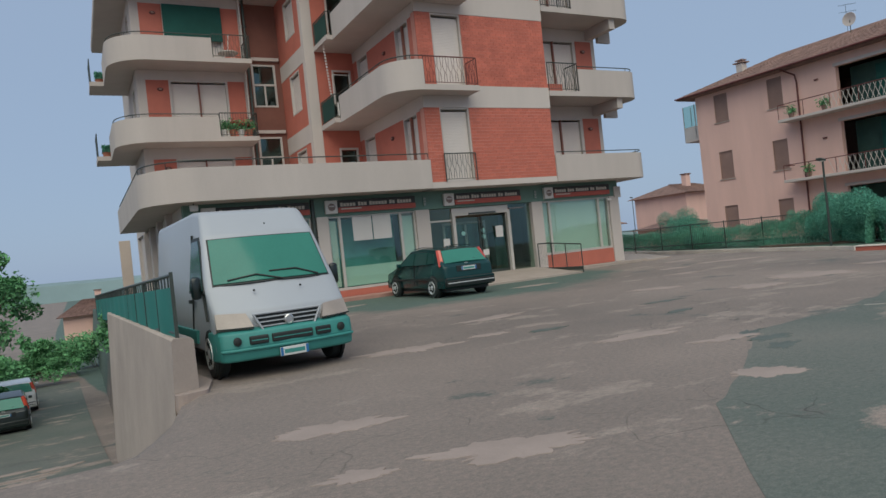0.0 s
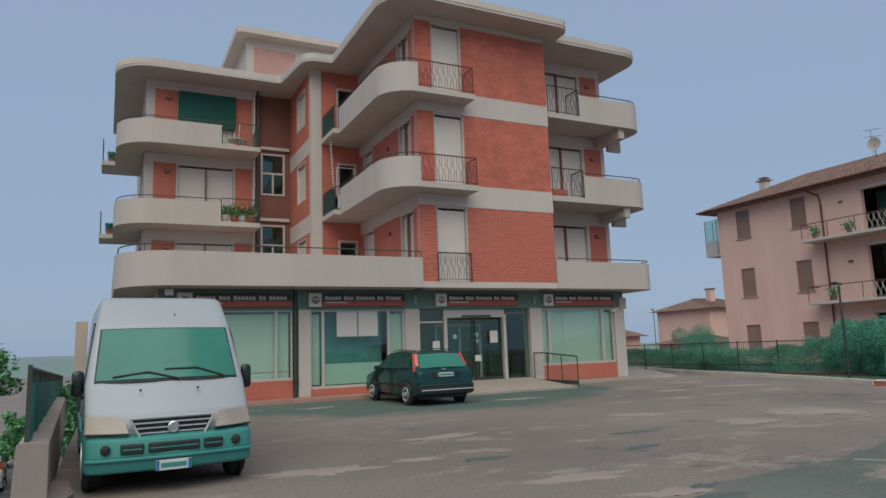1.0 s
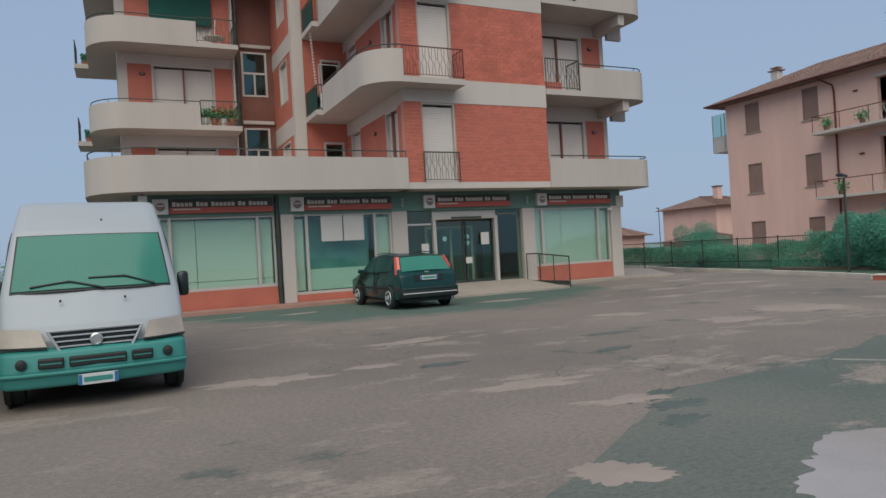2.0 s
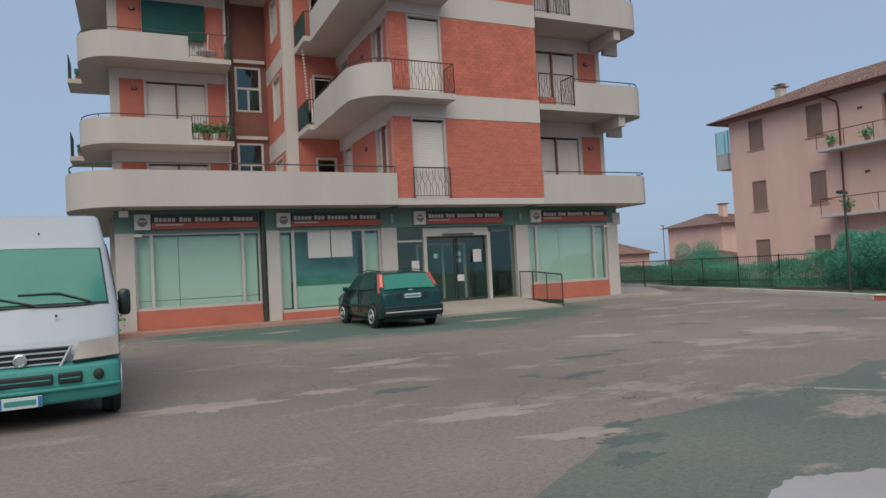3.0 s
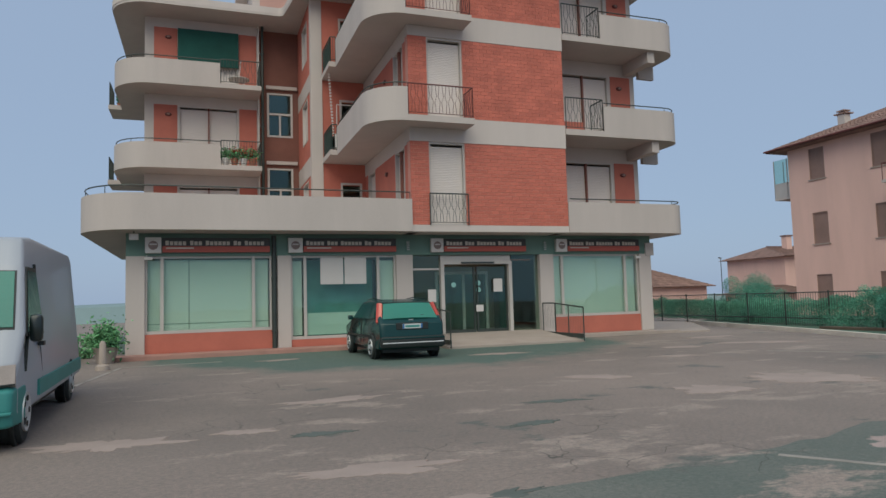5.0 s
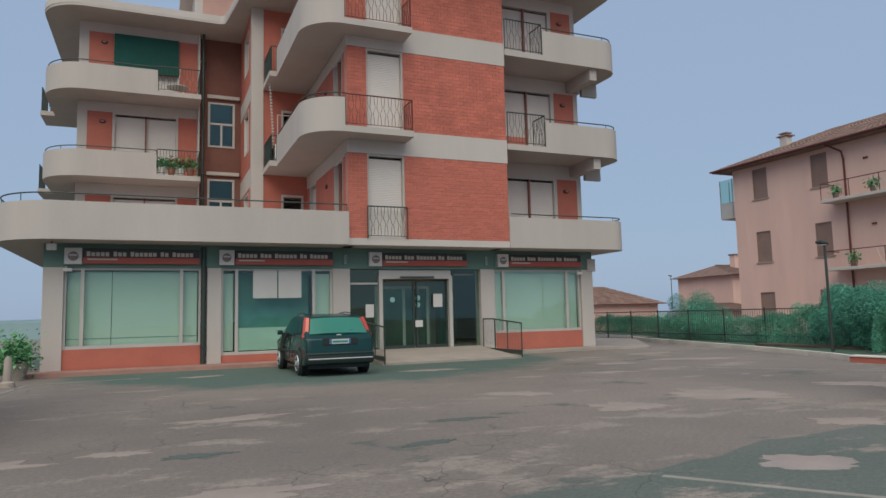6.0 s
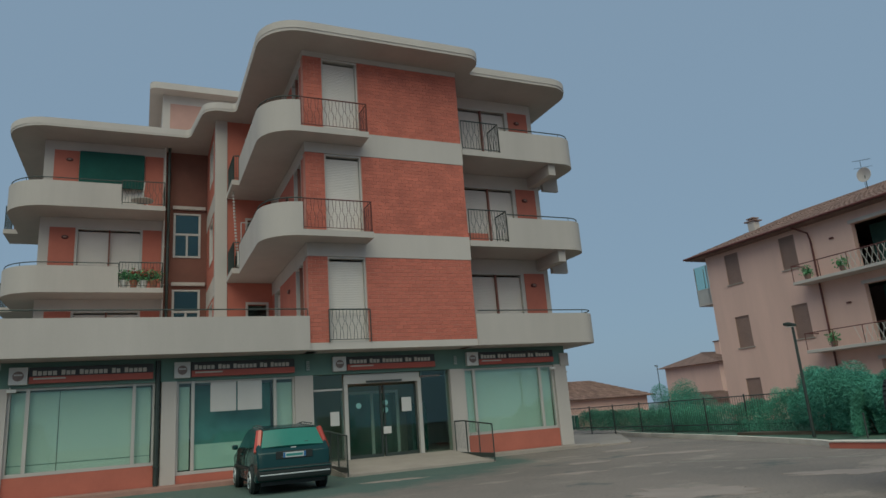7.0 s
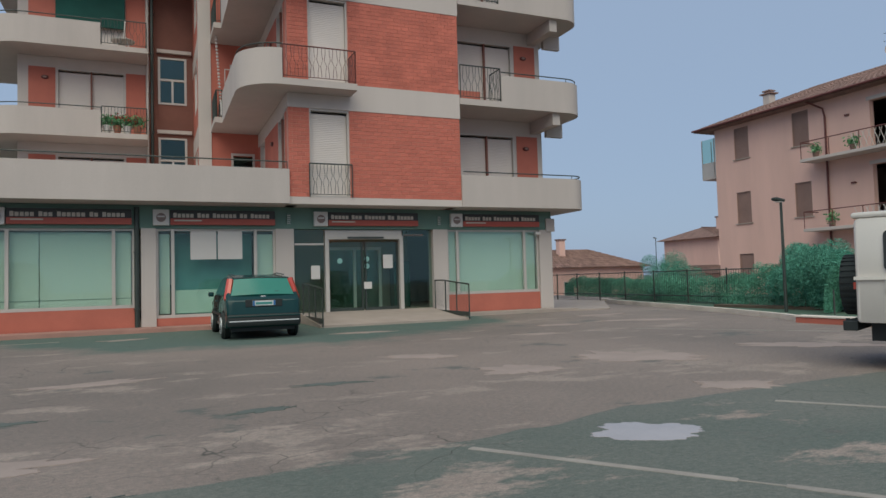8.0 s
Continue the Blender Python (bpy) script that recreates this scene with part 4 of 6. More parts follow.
def wheel(parent, x, y, r, w, rim=M_RIM, hub_out=1):
    t = lathe([(r * 0.62, -w / 2), (r * 0.93, -w / 2), (r, -w * 0.3), (r, w * 0.3), (r * 0.93, w / 2), (r * 0.62, w / 2)], 28, "x")
    bmesh.ops.translate(t, vec=(x, y, r), verts=t.verts)
    tyre = part("wheel", t, M_TYRE, parent, smooth=True)
    s = hub_out
    d = lathe([(r * 0.64, -0.02), (r * 0.62, 0.03), (r * 0.55, 0.02), (r * 0.3, -0.01), (r * 0.16, 0.03), (0.01, 0.035)], 24, "x")
    bmesh.ops.scale(d, vec=(s, 1, 1), verts=d.verts)
    bmesh.ops.translate(d, vec=(x + s * w * 0.47, y, r), verts=d.verts)
    bmesh.ops.recalc_face_normals(d, faces=d.faces)
    rim_ob = part("rim", d, rim, tyre, smooth=True)
    arch = lathe([(r * 1.16, -0.02), (r * 1.16, 0.012)], 28, "x")
    bmesh.ops.translate(arch, vec=(x + s * (w / 2 - 0.015) - s * 0.045, y, r * 1.02), verts=arch.verts)
    part("wheel_arch", arch, M_BLACK, parent)
    for k in range(5):
        a = 2 * math.pi * k / 5
        slot = lathe([(r * 0.09, 0.0), (r * 0.09, 0.012)], 8, "x")
        bmesh.ops.translate(slot, vec=(x + s * (w * 0.47 + 0.018), y + r * 0.42 * math.cos(a), r + r * 0.42 * math.sin(a)), verts=slot.verts)
        if s < 0:
            bmesh.ops.translate(slot, vec=(-0.012, 0, 0), verts=slot.verts)
        part("rim_slot", slot, M_BLACK, tyre)


def plate(parent, y, z, w, h, out=-1, blue_both=True, x=0.0):
    p = part("number_plate", box(x - w / 2, x + w / 2, y - 0.012, y + 0.012, z - h / 2, z + h / 2, bevel=0.004), M_PLATE, parent)
    yo = y + out * 0.014
    for sx in ((-1, 1) if blue_both else (-1,)):
        part("plate_band", box(x + sx * w * 0.45 - w * 0.045, x + sx * w * 0.45 + w * 0.045, yo - 0.002, yo + 0.002, z - h * 0.48, z + h * 0.48), M_PLATEBLUE, p)
    part("plate_bar", box(x - w * 0.36, x + w * 0.36, yo - 0.002, yo + 0.002, z - h * 0.24, z + h * 0.22), M_BLACK if w < 0.4 else M_BUMPER, p)


def build_van():
    v = thing("van", (2.46, 8.5, 0), 2.2, "white high-roof delivery van with grey-green bumpers", "van")
    v.scale = (0.935, 1.0, 1.012)
    L, H = 5.35, 2.30

    def hw(y, z):
        nose = 1.0 - 0.03 * max(0.0, 0.4 - y)
        lean = 1.0 - 0.19 * max(0.0, (z - 1.1) / 1.2) ** 1.3
        return 0.97 * lean * nose
    prof = curve_profile([(0.05, 0.32, 0.05), (0.06, 0.70, 0.05), (0.13, 0.86, 0.12), (0.42, 1.17, 0.08), (0.98, 1.90, 0.15), (1.32, 2.24, 0.25), (1.9, H, 0.3), (L - 0.1, H, 0.12), (L, 0.35, 0.08)], 4)
    def bow(bm, k=0.15):
        """Bows the nose in plan, so that its corners fall back."""
        for p in bm.verts:
            if p.co.y < 1.1:
                p.co.y += k * abs(p.co.x) ** 2.6 * min(1.0, (1.1 - p.co.y) / 0.8)
        return bm
    part("body", bow(body(prof, hw, 0.07)), M_VANWHITE, v, smooth=True)
    # bumper
    bprof = curve_profile([(-0.06, 0.24, 0.05), (-0.10, 0.42, 0.06), (-0.07, 0.60, 0.04), (0.06, 0.64, 0.03), (0.55, 0.62, 0.05), (0.5, 0.22, 0.05)], 3)
    part("bumper", bow(body(bprof, lambda y, z: 0.95 + 0.05 * min(0.5, max(0.0, y + 0.1)), 0.04)), M_BUMPER, v, "grey-green plastic front bumper", smooth=True)
    part("bumper_ridge", bow(body(rounded([(-0.125, 0.37, 0.012), (-0.125, 0.405, 0.012), (0.2, 0.405, 0), (0.2, 0.37, 0)], 3), lambda y, z: 0.95, 0.01)), M_BUMPER, v, smooth=True)
    for a, b in ((-0.58, -0.33), (-0.28, 0.30), (0.35, 0.58)):
        g = part("air_intake", bow(box(a, b, -0.107, -0.05, 0.44, 0.545, bevel=0.015)), M_BLACK, v)
        part("intake_slat", bow(box(a + 0.02, b - 0.02, -0.113, -0.09, 0.485, 0.497)), M_BUMPER, g)
    for x in (-0.74, 0.74):
        bm = lathe([(0.055, 0), (0.055, 0.02), (0.02, 0.03)], 16, "y")
        bmesh.ops.scale(bm, vec=(1, -1, 1), verts=bm.verts)
        bmesh.ops.recalc_face_normals(bm, faces=bm.faces)
        bmesh.ops.translate(bm, vec=(x, -0.03, 0.5), verts=bm.verts)
        part("fog_lamp", bm, M_BLACK, v)
    # grille
    gr = part("grille", sheet([(-0.36, 0.03, 0.62), (0.36, 0.03, 0.62), (0.47, 0.06, 0.815), (-0.47, 0.06, 0.815)], 0.05), M_BLACK, v)
    for k in range(3):
        z = 0.655 + k * 0.055
        w = 0.37 + 0.10 * k / 3
        part("grille_bar", box(-w, w, 0.005, 0.03, z, z + 0.016, bevel=0.004), M_VANWHITE, gr)
    gr.location.z = -0.022
    for s in (-1, 1):
        part("grille_frame", tube([(s * 0.36, 0.0, 0.61), (s * 0.48, 0.03, 0.825)], 0.016), M_VANWHITE, gr)
    part("grille_frame", tube([(-0.49, 0.03, 0.828), (0.49, 0.03, 0.828)], 0.016), M_VANWHITE, gr)
    part("grille_frame", tube([(-0.37, -0.01, 0.608), (0.37, -0.01, 0.608)], 0.016), M_VANWHITE, gr)
    bm = lathe([(0.066, 0.0), (0.066, 0.02), (0.05, 0.03), (0.045, 0.022), (0.01, 0.022)], 20, "y")
    bmesh.ops.scale(bm, vec=(1, -1, 1), verts=bm.verts)
    bmesh.ops.recalc_face_normals(bm, faces=bm.faces)
    bmesh.ops.translate(bm, vec=(0, 0.0, 0.715), verts=bm.verts)
    part("round_badge", bm, M_CHROME, gr, smooth=True)
    for s in (-1, 1):
        q = [(s * 0.49, -0.025, 0.655), (s * 0.955, 0.0, 0.668), (s * 0.94, 0.12, 0.852), (s * 0.56, 0.06, 0.83)]
        hl = part("headlamp", bow(sheet(q if s > 0 else [q[1], q[0], q[3], q[2]], 0.12, 6, 3, 0.006)), M_LAMPGLASS, v, "pale clouded headlamp", smooth=True)
        part("lamp_trim", bow(tube([(s * 0.49, -0.03, 0.651), (s * 0.74, -0.018, 0.656), (s * 0.96, -0.005, 0.664)], 0.009)), M_BLACK, hl)
    # windscreen on the raked front
    def rake(x, s, off):
        return (x, 0.42 + 0.56 * s - off * 0.79, 1.17 + 0.73 * s + off * 0.61)
    part("windscreen_seal", bow(sheet([rake(-0.87, 0.035, 0.0), rake(0.87, 0.035, 0.0), rake(0.80, 0.915, 0.0), rake(-0.80, 0.915, 0.0)], 0.04, 10, 3, 0.012)), M_BLACK, v, smooth=True)
    part("windscreen", bow(sheet([rake(-0.85, 0.065, 0.012), rake(0.85, 0.065, 0.012), rake(0.78, 0.89, 0.012), rake(-0.78, 0.89, 0.012)], 0.04, 10, 3, 0.012)), M_CARGLASS, v, "greenish raked windscreen", smooth=True)
    for a, m, b in (((-0.66, 0.10), (-0.25, 0.16), (0.12, 0.04)), ((-0.05, 0.20), (0.35, 0.20), (0.68, 0.06))):
        part("wiper", bow(tube([rake(a[0], a[1], 0.03), rake(m[0], m[1], 0.035), rake(b[0], b[1], 0.03)], 0.012, seg=5)), M_BLACK, v)
    for x in (-0.35, 0.33):
        part("washer_jet", box(x - 0.012, x + 0.012, 0.31, 0.335, 1.09, 1.115), M_BLACK, v)
    part("antenna_base", lathe([(0.018, 0), (0.01, 0.03)], 8), M_BLACK, v).location = (0.13, 1.1, 2.0)
    for s in (-1, 1):
        hx = lambda y, z, s=s: s * hw(y, z)
        part("window_seal", side_sheet([(0.62, 1.12), (1.67, 1.12), (1.65, 1.89), (1.12, 1.89), (0.96, 1.74)], hx, 0.006), M_BLACK, v)
        part("side_window", side_sheet([(0.70, 1.16), (1.62, 1.16), (1.60, 1.84), (1.14, 1.84), (1.02, 1.72)], hx), M_SIDEGLASS, v)
        part("door_seam", side_sheet([(1.70, 0.45), (1.715, 0.45), (1.715, 1.95), (1.70, 1.95)], hx, 0.006), M_BLACK, v)
        part("door_seam", side_sheet([(0.62, 0.75), (0.635, 0.75), (0.80, 1.2), (0.785, 1.2)], hx, 0.006), M_BLACK, v)
        part("side_moulding", side_sheet([(1.35, 0.42), (L - 0.1, 0.42), (L - 0.1, 0.60), (1.35, 0.60)], hx, 0.02), M_BUMPER, v)
        part("door_handle", side_sheet([(1.5, 0.98), (1.64, 0.98), (1.64, 1.03), (1.5, 1.03)], hx, 0.03), M_BLACK, v)
        bm = box(-0.07, 0.07, -0.05, 0.05, -0.15, 0.15, bevel=0.045)
        bmesh.ops.translate(bm, vec=(s * 1.045, 0.76, 1.20), verts=bm.verts)
        mir = part("door_mirror", bm, M_NIGHT, v, "large black door mirror", smooth=True)
        part("mirror_arm", tube([(s * 0.94, 0.78, 1.2), (s * 1.03, 0.75, 1.18)], 0.03), M_BLACK, mir)
        wheel(v, s * 0.86, 0.66, 0.33, 0.2, hub_out=s)
        wheel(v, s * 0.86, 4.25, 0.33, 0.2, hub_out=s)
        part("mud_flap", box(s * 0.86 - 0.1, s * 0.86 + 0.1, 4.62, 4.64, 0.15, 0.42), M_BLACK, v)
    plate(v, -0.118, 0.30, 0.40, 0.11)
    part("underbody", box(-0.8, 0.8, 0.3, L - 0.3, 0.22, 0.4), M_BLACK, v)


def build_car(name, loc, rz, paint, label, group="", detail=True, glass_mat=None, length=4.15, height=1.46):
    """A five-door hatchback; its rear faces +y in its own frame, its nose -y."""
    c = thing(name, loc, rz, label, "car", group)
    L, H = length, height

    def hw(y, z):
        lean = 1.0 - 0.24 * max(0.0, (z - 0.82) / 0.65) ** 1.1
        ends = 1.0 - 0.10 * max(0.0, (0.35 - y) / 0.35) ** 2 - 0.07 * max(0.0, (y - (L - 0.3)) / 0.3) ** 2
        return 0.85 * lean * ends
    prof = curve_profile([(0.02, 0.28, 0.05), (0.0, 0.55, 0.08), (0.12, 0.72, 0.1), (0.95, 0.94, 0.1), (1.72, H - 0.05, 0.25), (2.4, H, 0.4), (3.55, H - 0.08, 0.18), (L - 0.2, 0.98, 0.1), (L - 0.06, 0.86, 0.06), (L - 0.02, 0.55, 0.06), (L - 0.1, 0.26, 0.06)], 4)
    part("body", body(prof, hw, 0.07), paint, c, smooth=True)
    g = glass_mat or M_CARGLASS
    part("rear_bumper", box(-0.80, 0.80, L - 0.12, L + 0.05, 0.30, 0.56, bevel=0.04), M_BLACK if detail else paint, c, smooth=True)
    part("bumper_strip", box(-0.78, 0.78, L + 0.035, L + 0.062, 0.50, 0.535, bevel=0.008), M_TEAL if detail else M_BLACK, c)
    part("front_bumper", box(-0.76, 0.76, -0.05, 0.1, 0.28, 0.55, bevel=0.04), paint, c, smooth=True)
    part("rear_window", sheet([(0.69, L - 0.185, 0.98), (-0.69, L - 0.185, 0.98), (-0.60, L - 0.50, 1.34), (0.60, L - 0.50, 1.34)], 0.05, 4, 2, 0.03), g, c, "greenish sloping rear window", smooth=True)
    part("windscreen", sheet([(-0.66, 1.02, 0.985), (0.66, 1.02, 0.985), (0.56, 1.62, 1.36), (-0.56, 1.62, 1.36)], 0.02, 4, 2, 0.02), g, c, smooth=True)
    for s in (-1, 1):
        hx = lambda y, z, s=s: s * hw(y, z)
        part("front_side_window", side_sheet([(1.22, 0.98), (2.15, 0.98), (2.15, 1.34), (1.75, 1.33)], hx), M_SIDEGLASS, c)
        part("rear_side_window", side_sheet([(2.2, 0.98), (3.05, 0.98), (3.0, 1.33), (2.2, 1.34)], hx), M_SIDEGLASS, c)
        part("quarter_window", side_sheet([(3.1, 0.99), (3.5, 1.0), (3.38, 1.28), (3.06, 1.32)], hx), M_SIDEGLASS, c)
        part("door_seam", side_sheet([(2.17, 0.36), (2.18, 0.36), (2.18, 0.97), (2.17, 0.97)], hx, 0.004), M_BLACK, c)
        part("side_strip", side_sheet([(0.85, 0.52), (3.2, 0.52), (3.2, 0.57), (0.85, 0.57)], hx, 0.015), M_BLACK, c)
        part("door_handle", side_sheet([(1.95, 0.83), (2.1, 0.83), (2.1, 0.86), (1.95, 0.86)], hx, 0.02), paint, c)
        part("tail_lamp", sheet([(s * 0.725, L - 0.165, 0.90), (s * 0.845, L - 0.27, 0.90), (s * 0.74, L - 0.56, 1.36), (s * 0.635, L - 0.47, 1.36)] if s < 0 else [(s * 0.845, L - 0.27, 0.90), (s * 0.725, L - 0.165, 0.90), (s * 0.635, L - 0.47, 1.36), (s * 0.74, L - 0.56, 1.36)], 0.10, 2, 3, 0.02), M_REDLAMP, c, "tall red tail lamp")
        part("headlamp", sheet([(-0.78, 0.16, 0.60), (-0.48, 0.02, 0.58), (-0.46, 0.08, 0.71), (-0.76, 0.30, 0.76)] if s < 0 else [(0.48, 0.02, 0.58), (0.78, 0.16, 0.60), (0.76, 0.30, 0.76), (0.46, 0.08, 0.71)], 0.05, 2, 1, 0.01), M_LAMPGLASS, c)
        bm = box(-0.07, 0.07, -0.04, 0.06, -0.06, 0.06, bevel=0.03)
        bmesh.ops.translate(bm, vec=(s * 0.92, 1.32, 1.0), verts=bm.verts)
        part("door_mirror", bm, paint, c, smooth=True)
        wheel(c, s * 0.76, 0.75, 0.30, 0.19, hub_out=s)
        wheel(c, s * 0.76, L - 0.80, 0.30, 0.19, hub_out=s)
        if detail:
            part("roof_rail", tube([(s * 0.55, 1.8, H + 0.0), (s * 0.56, 2.4, H + 0.035), (s * 0.56, 3.4, H - 0.02)], 0.014), paint, c)
    plate(c, L - 0.035, 0.80, 0.50, 0.11, out=1)
    part("lower_strip", box(-0.76, 0.76, L + 0.03, L + 0.056, 0.40, 0.425, bevel=0.006), M_SILVER if detail else M_BLACK, c)
    part("tailgate_recess", box(-0.40, 0.40, L - 0.06, L - 0.028, 0.72, 0.885, bevel=0.01), M_BLACK, c)
    part("rear_badge", box(-0.06, 0.06, L - 0.17, L - 0.14, 0.93, 0.96, bevel=0.008), M_CHROME, c)
    part("wiper", tube([(0.0, L - 0.21, 1.02), (-0.35, L - 0.23, 1.06)], 0.01, seg=5), M_BLACK, c)
    part("underbody", box(-0.7, 0.7, 0.2, L - 0.2, 0.18, 0.32), M_BLACK, c)
    return c


build_van()
build_car("car", (9.9, 20.55, 0.0), 180, M_TEAL, "dark blue-green estate car parked before the bank entrance")
for x, y, p, lb in ((-3.15, 34.3, M_NIGHT, "black hatchback parked on the sloping side street"), (-3.2, 40.0, M_SILVER, "white hatchback parked on the sloping side street")):
    build_car("car", (x, y, ground_height(x, y - 2.0) + 0.02), 184, p, lb, "cars on the side street", detail=False)


def build_jeep():
    """A long boxy off-road wagon with a spare wheel on its tail; nose at -y in its own frame."""
    j = thing("off_road_wagon", (17.97, 2.67, 0), 24, "cream white boxy off-road wagon with a rear spare wheel", "car")
    L, H = 4.5, 2.0
    hw = lambda y, z: 0.88 * (1.0 - 0.10 * max(0.0, (z - 1.15) / 0.8))
    prof = curve_profile([(0.0, 0.5, 0.05), (0.0, 1.05, 0.06), (1.15, 1.18, 0.05), (1.5, 1.68, 0.06), (1.65, 1.80, 0.08), (L, 1.80, 0.06), (L, 0.55, 0.04)], 3)
    part("body", body(prof, hw, 0.04), M_CREAM, j, smooth=True)
    part("roof", box(-0.82, 0.82, 1.6, L + 0.02, 1.80, 1.87, bevel=0.03), M_CREAM, j, smooth=True)
    for s in (-1, 1):
        hx = lambda y, z, s=s: s * hw(y, z)
        rr = lambda a, b, c, d: rounded([(a, c, 0.06), (b, c, 0.06), (b, d, 0.06), (a, d, 0.06)], 4)
        w = part("side_window", side_sheet(rr(2.75, L - 0.35, 1.2, 1.6), hx), M_CARGLASS, j)
        part("window_seal", side_sheet(rr(2.71, L - 0.31, 1.16, 1.64), hx, 0.006), M_BLACK, w)
        part("alpine_window", side_sheet(rr(3.1, L - 0.4, 1.69, 1.78), hx), M_CARGLASS, j)
        part("front_window", side_sheet(rr(1.65, 2.6, 1.2, 1.6), hx), M_CARGLASS, j)
        part("waist_strip", side_sheet([(0.1, 1.06), (L, 1.06), (L, 1.1), (0.1, 1.1)], hx, 0.015), M_CREAM, j)
        part("fuel_flap", side_sheet(rr(4.02, 4.18, 0.88, 1.1), hx, 0.012), M_CREAM, j)
        for yy in (0.8, L - 0.95):
            wheel(j, s * 0.78, yy, 0.39, 0.23, hub_out=s)
            pts = [(yy + 0.52 * math.cos(a), 0.39 + 0.52 * math.sin(a)) for a in np.linspace(math.pi, 0, 12)] + [(yy + 0.43 * math.cos(a), 0.39 + 0.43 * math.sin(a)) for a in np.linspace(0, math.pi, 12)]
            part("arch_trim", side_sheet(pts, lambda y, z, s=s: s * 0.885, 0.03), M_BLACK, j)
        part("tail_lamp", box(s * 0.74 - 0.04, s * 0.74 + 0.04, L, L + 0.03, 0.95, 1.03), M_REDLAMP, j)
    sp = lathe([(0.2, -0.1), (0.36, -0.11), (0.385, -0.06), (0.385, 0.06), (0.36, 0.11), (0.2, 0.11)], 30, "y")
    bmesh.ops.translate(sp, vec=(0.1, L + 0.19, 0.99), verts=sp.verts)
    tyre = part("spare_wheel", sp, M_TYRE, j, "spare wheel on the rear door", smooth=True)
    d = lathe([(0.21, 0), (0.2, 0.05), (0.03, 0.04)], 20, "y")
    bmesh.ops.translate(d, vec=(0.1, L + 0.22, 0.99), verts=d.verts)
    part("rim", d, M_RIM, tyre, smooth=True)
    part("wheel_carrier", box(-0.05, 0.25, L, L + 0.09, 0.8, 1.15), M_BLACK, j)
    part("rear_bumper", box(-0.8, 0.8, L, L + 0.16, 0.45, 0.57, bevel=0.01), M_BLACK, j)
    part("tow_bar", tube([(0, L + 0.1, 0.45), (0, L + 0.28, 0.42), (0, L + 0.28, 0.55)], 0.025), M_BLACK, j)
    part("door_hinge", box(0.8, 0.86, L, L + 0.04, 1.1, 1.18), M_BLACK, j)
    for k in range(30):
        a = 2 * math.pi * k / 30
        lug = box(-0.018, 0.018, -0.1, 0.1, 0.375, 0.397)
        bmesh.ops.rotate(lug, cent=(0, 0, 0), matrix=Matrix.Rotation(a, 3, "Y"), verts=lug.verts)
        bmesh.ops.translate(lug, vec=(0.1, L + 0.19, 0.99), verts=lug.verts)
        part("tread_lug", lug, M_TYRE, tyre)
    for s in (-1, 1):
        part("mud_flap", box(s * 0.78 - 0.12, s * 0.78 + 0.12, L - 0.42, L - 0.4, 0.18, 0.55), M_BLACK, j)
    part("underbody", box(-0.6, 0.6, 0.2, L - 0.1, 0.32, 0.56), M_BLACK, j)


build_jeep()


# ---- forecourt surface: patches, repairs and lines ----
def blob(cx, cy, rx, ry, rz, seed, rough=0.42, n=110, z=0.005, thick=0.03):
    """An irregular flat patch whose edge wanders; its top lies z above the asphalt."""
    pts = []
    for k in range(n):
        a = 2 * math.pi * k / n
        r = 1 + rough * (noise.noise((math.cos(a) * 1.7 + seed * 3.1, math.sin(a) * 1.7, seed)) * 1.5 + noise.noise((math.cos(a) * 5 + seed, math.sin(a) * 5, seed * 2.0)) * 0.9 + noise.noise((math.cos(a) * 14 + seed, math.sin(a) * 14, seed * 2.0)) * 0.45)
        x, y = rx * r * math.cos(a), ry * r * math.sin(a)
        c, s = math.cos(radians(rz)), math.sin(radians(rz))
        pts.append((x * c - y * s, x * s + y * c))
    ob = part("asphalt_patch", prism(pts, -thick, z), M_PATCH)
    ob.location = (cx, cy, 0)
    return ob


PALE = [(5.4, 3.72, 0.30, 0.18, -20), (6.75, 5.2, 0.42, 0.14, -12), (6.5, 6.35, 0.62, 0.2, -5), (4.2, 8.6, 0.65, 0.3, -8), (5.6, 8.65, 0.3, 0.14, -10), (1.9, 5.2, 0.5, 0.2, -10), (1.55, 3.85, 0.22, 0.1, -15),
        (2.6, 3.6, 0.55, 0.2, -18), (6.9, 10.6, 0.75, 0.22, 5), (14.2, 9.0, 0.95, 0.55, -38), (13.3, 6.4, 0.42, 0.25, -30),
        (12.0, 8.7, 0.5, 0.4, -35), (11.5, 11.0, 0.55, 0.28, -28), (16.9, 15.4, 0.55, 0.25, -10), (12.2, 16.6, 0.7, 0.22, -6), (7.0, 18.5, 0.5, 0.2, 8), (19.5, 15.4, 1.1, 0.28, -22), (17.3, 8.6, 1.0, 0.35, -45), (20.2, 18.2, 0.8, 0.25, 5), (15.2, 13.4, 0.5, 0.18, -15)]
for k, (x, y, rx, ry, rz) in enumerate(PALE):
    tagged(blob(x, y, rx, ry, rz, k + 1), "pale dusty repair patch in the asphalt", "asphalt patch", "pale asphalt patches")
for k, (x, y, rx, ry, rz) in enumerate([(6.75, 2.75, 1.05, 0.62, 22), (11.1, 5.12, 0.42, 0.3, -20)]):
    ob = tagged(blob(x, y, rx, ry, rz, k + 40, 0.2, 110), "shallow drying puddle with pale silt", "puddle", "puddles")
    ob.name = "puddle"
    ob.data.materials[0] = M_PUDDLE
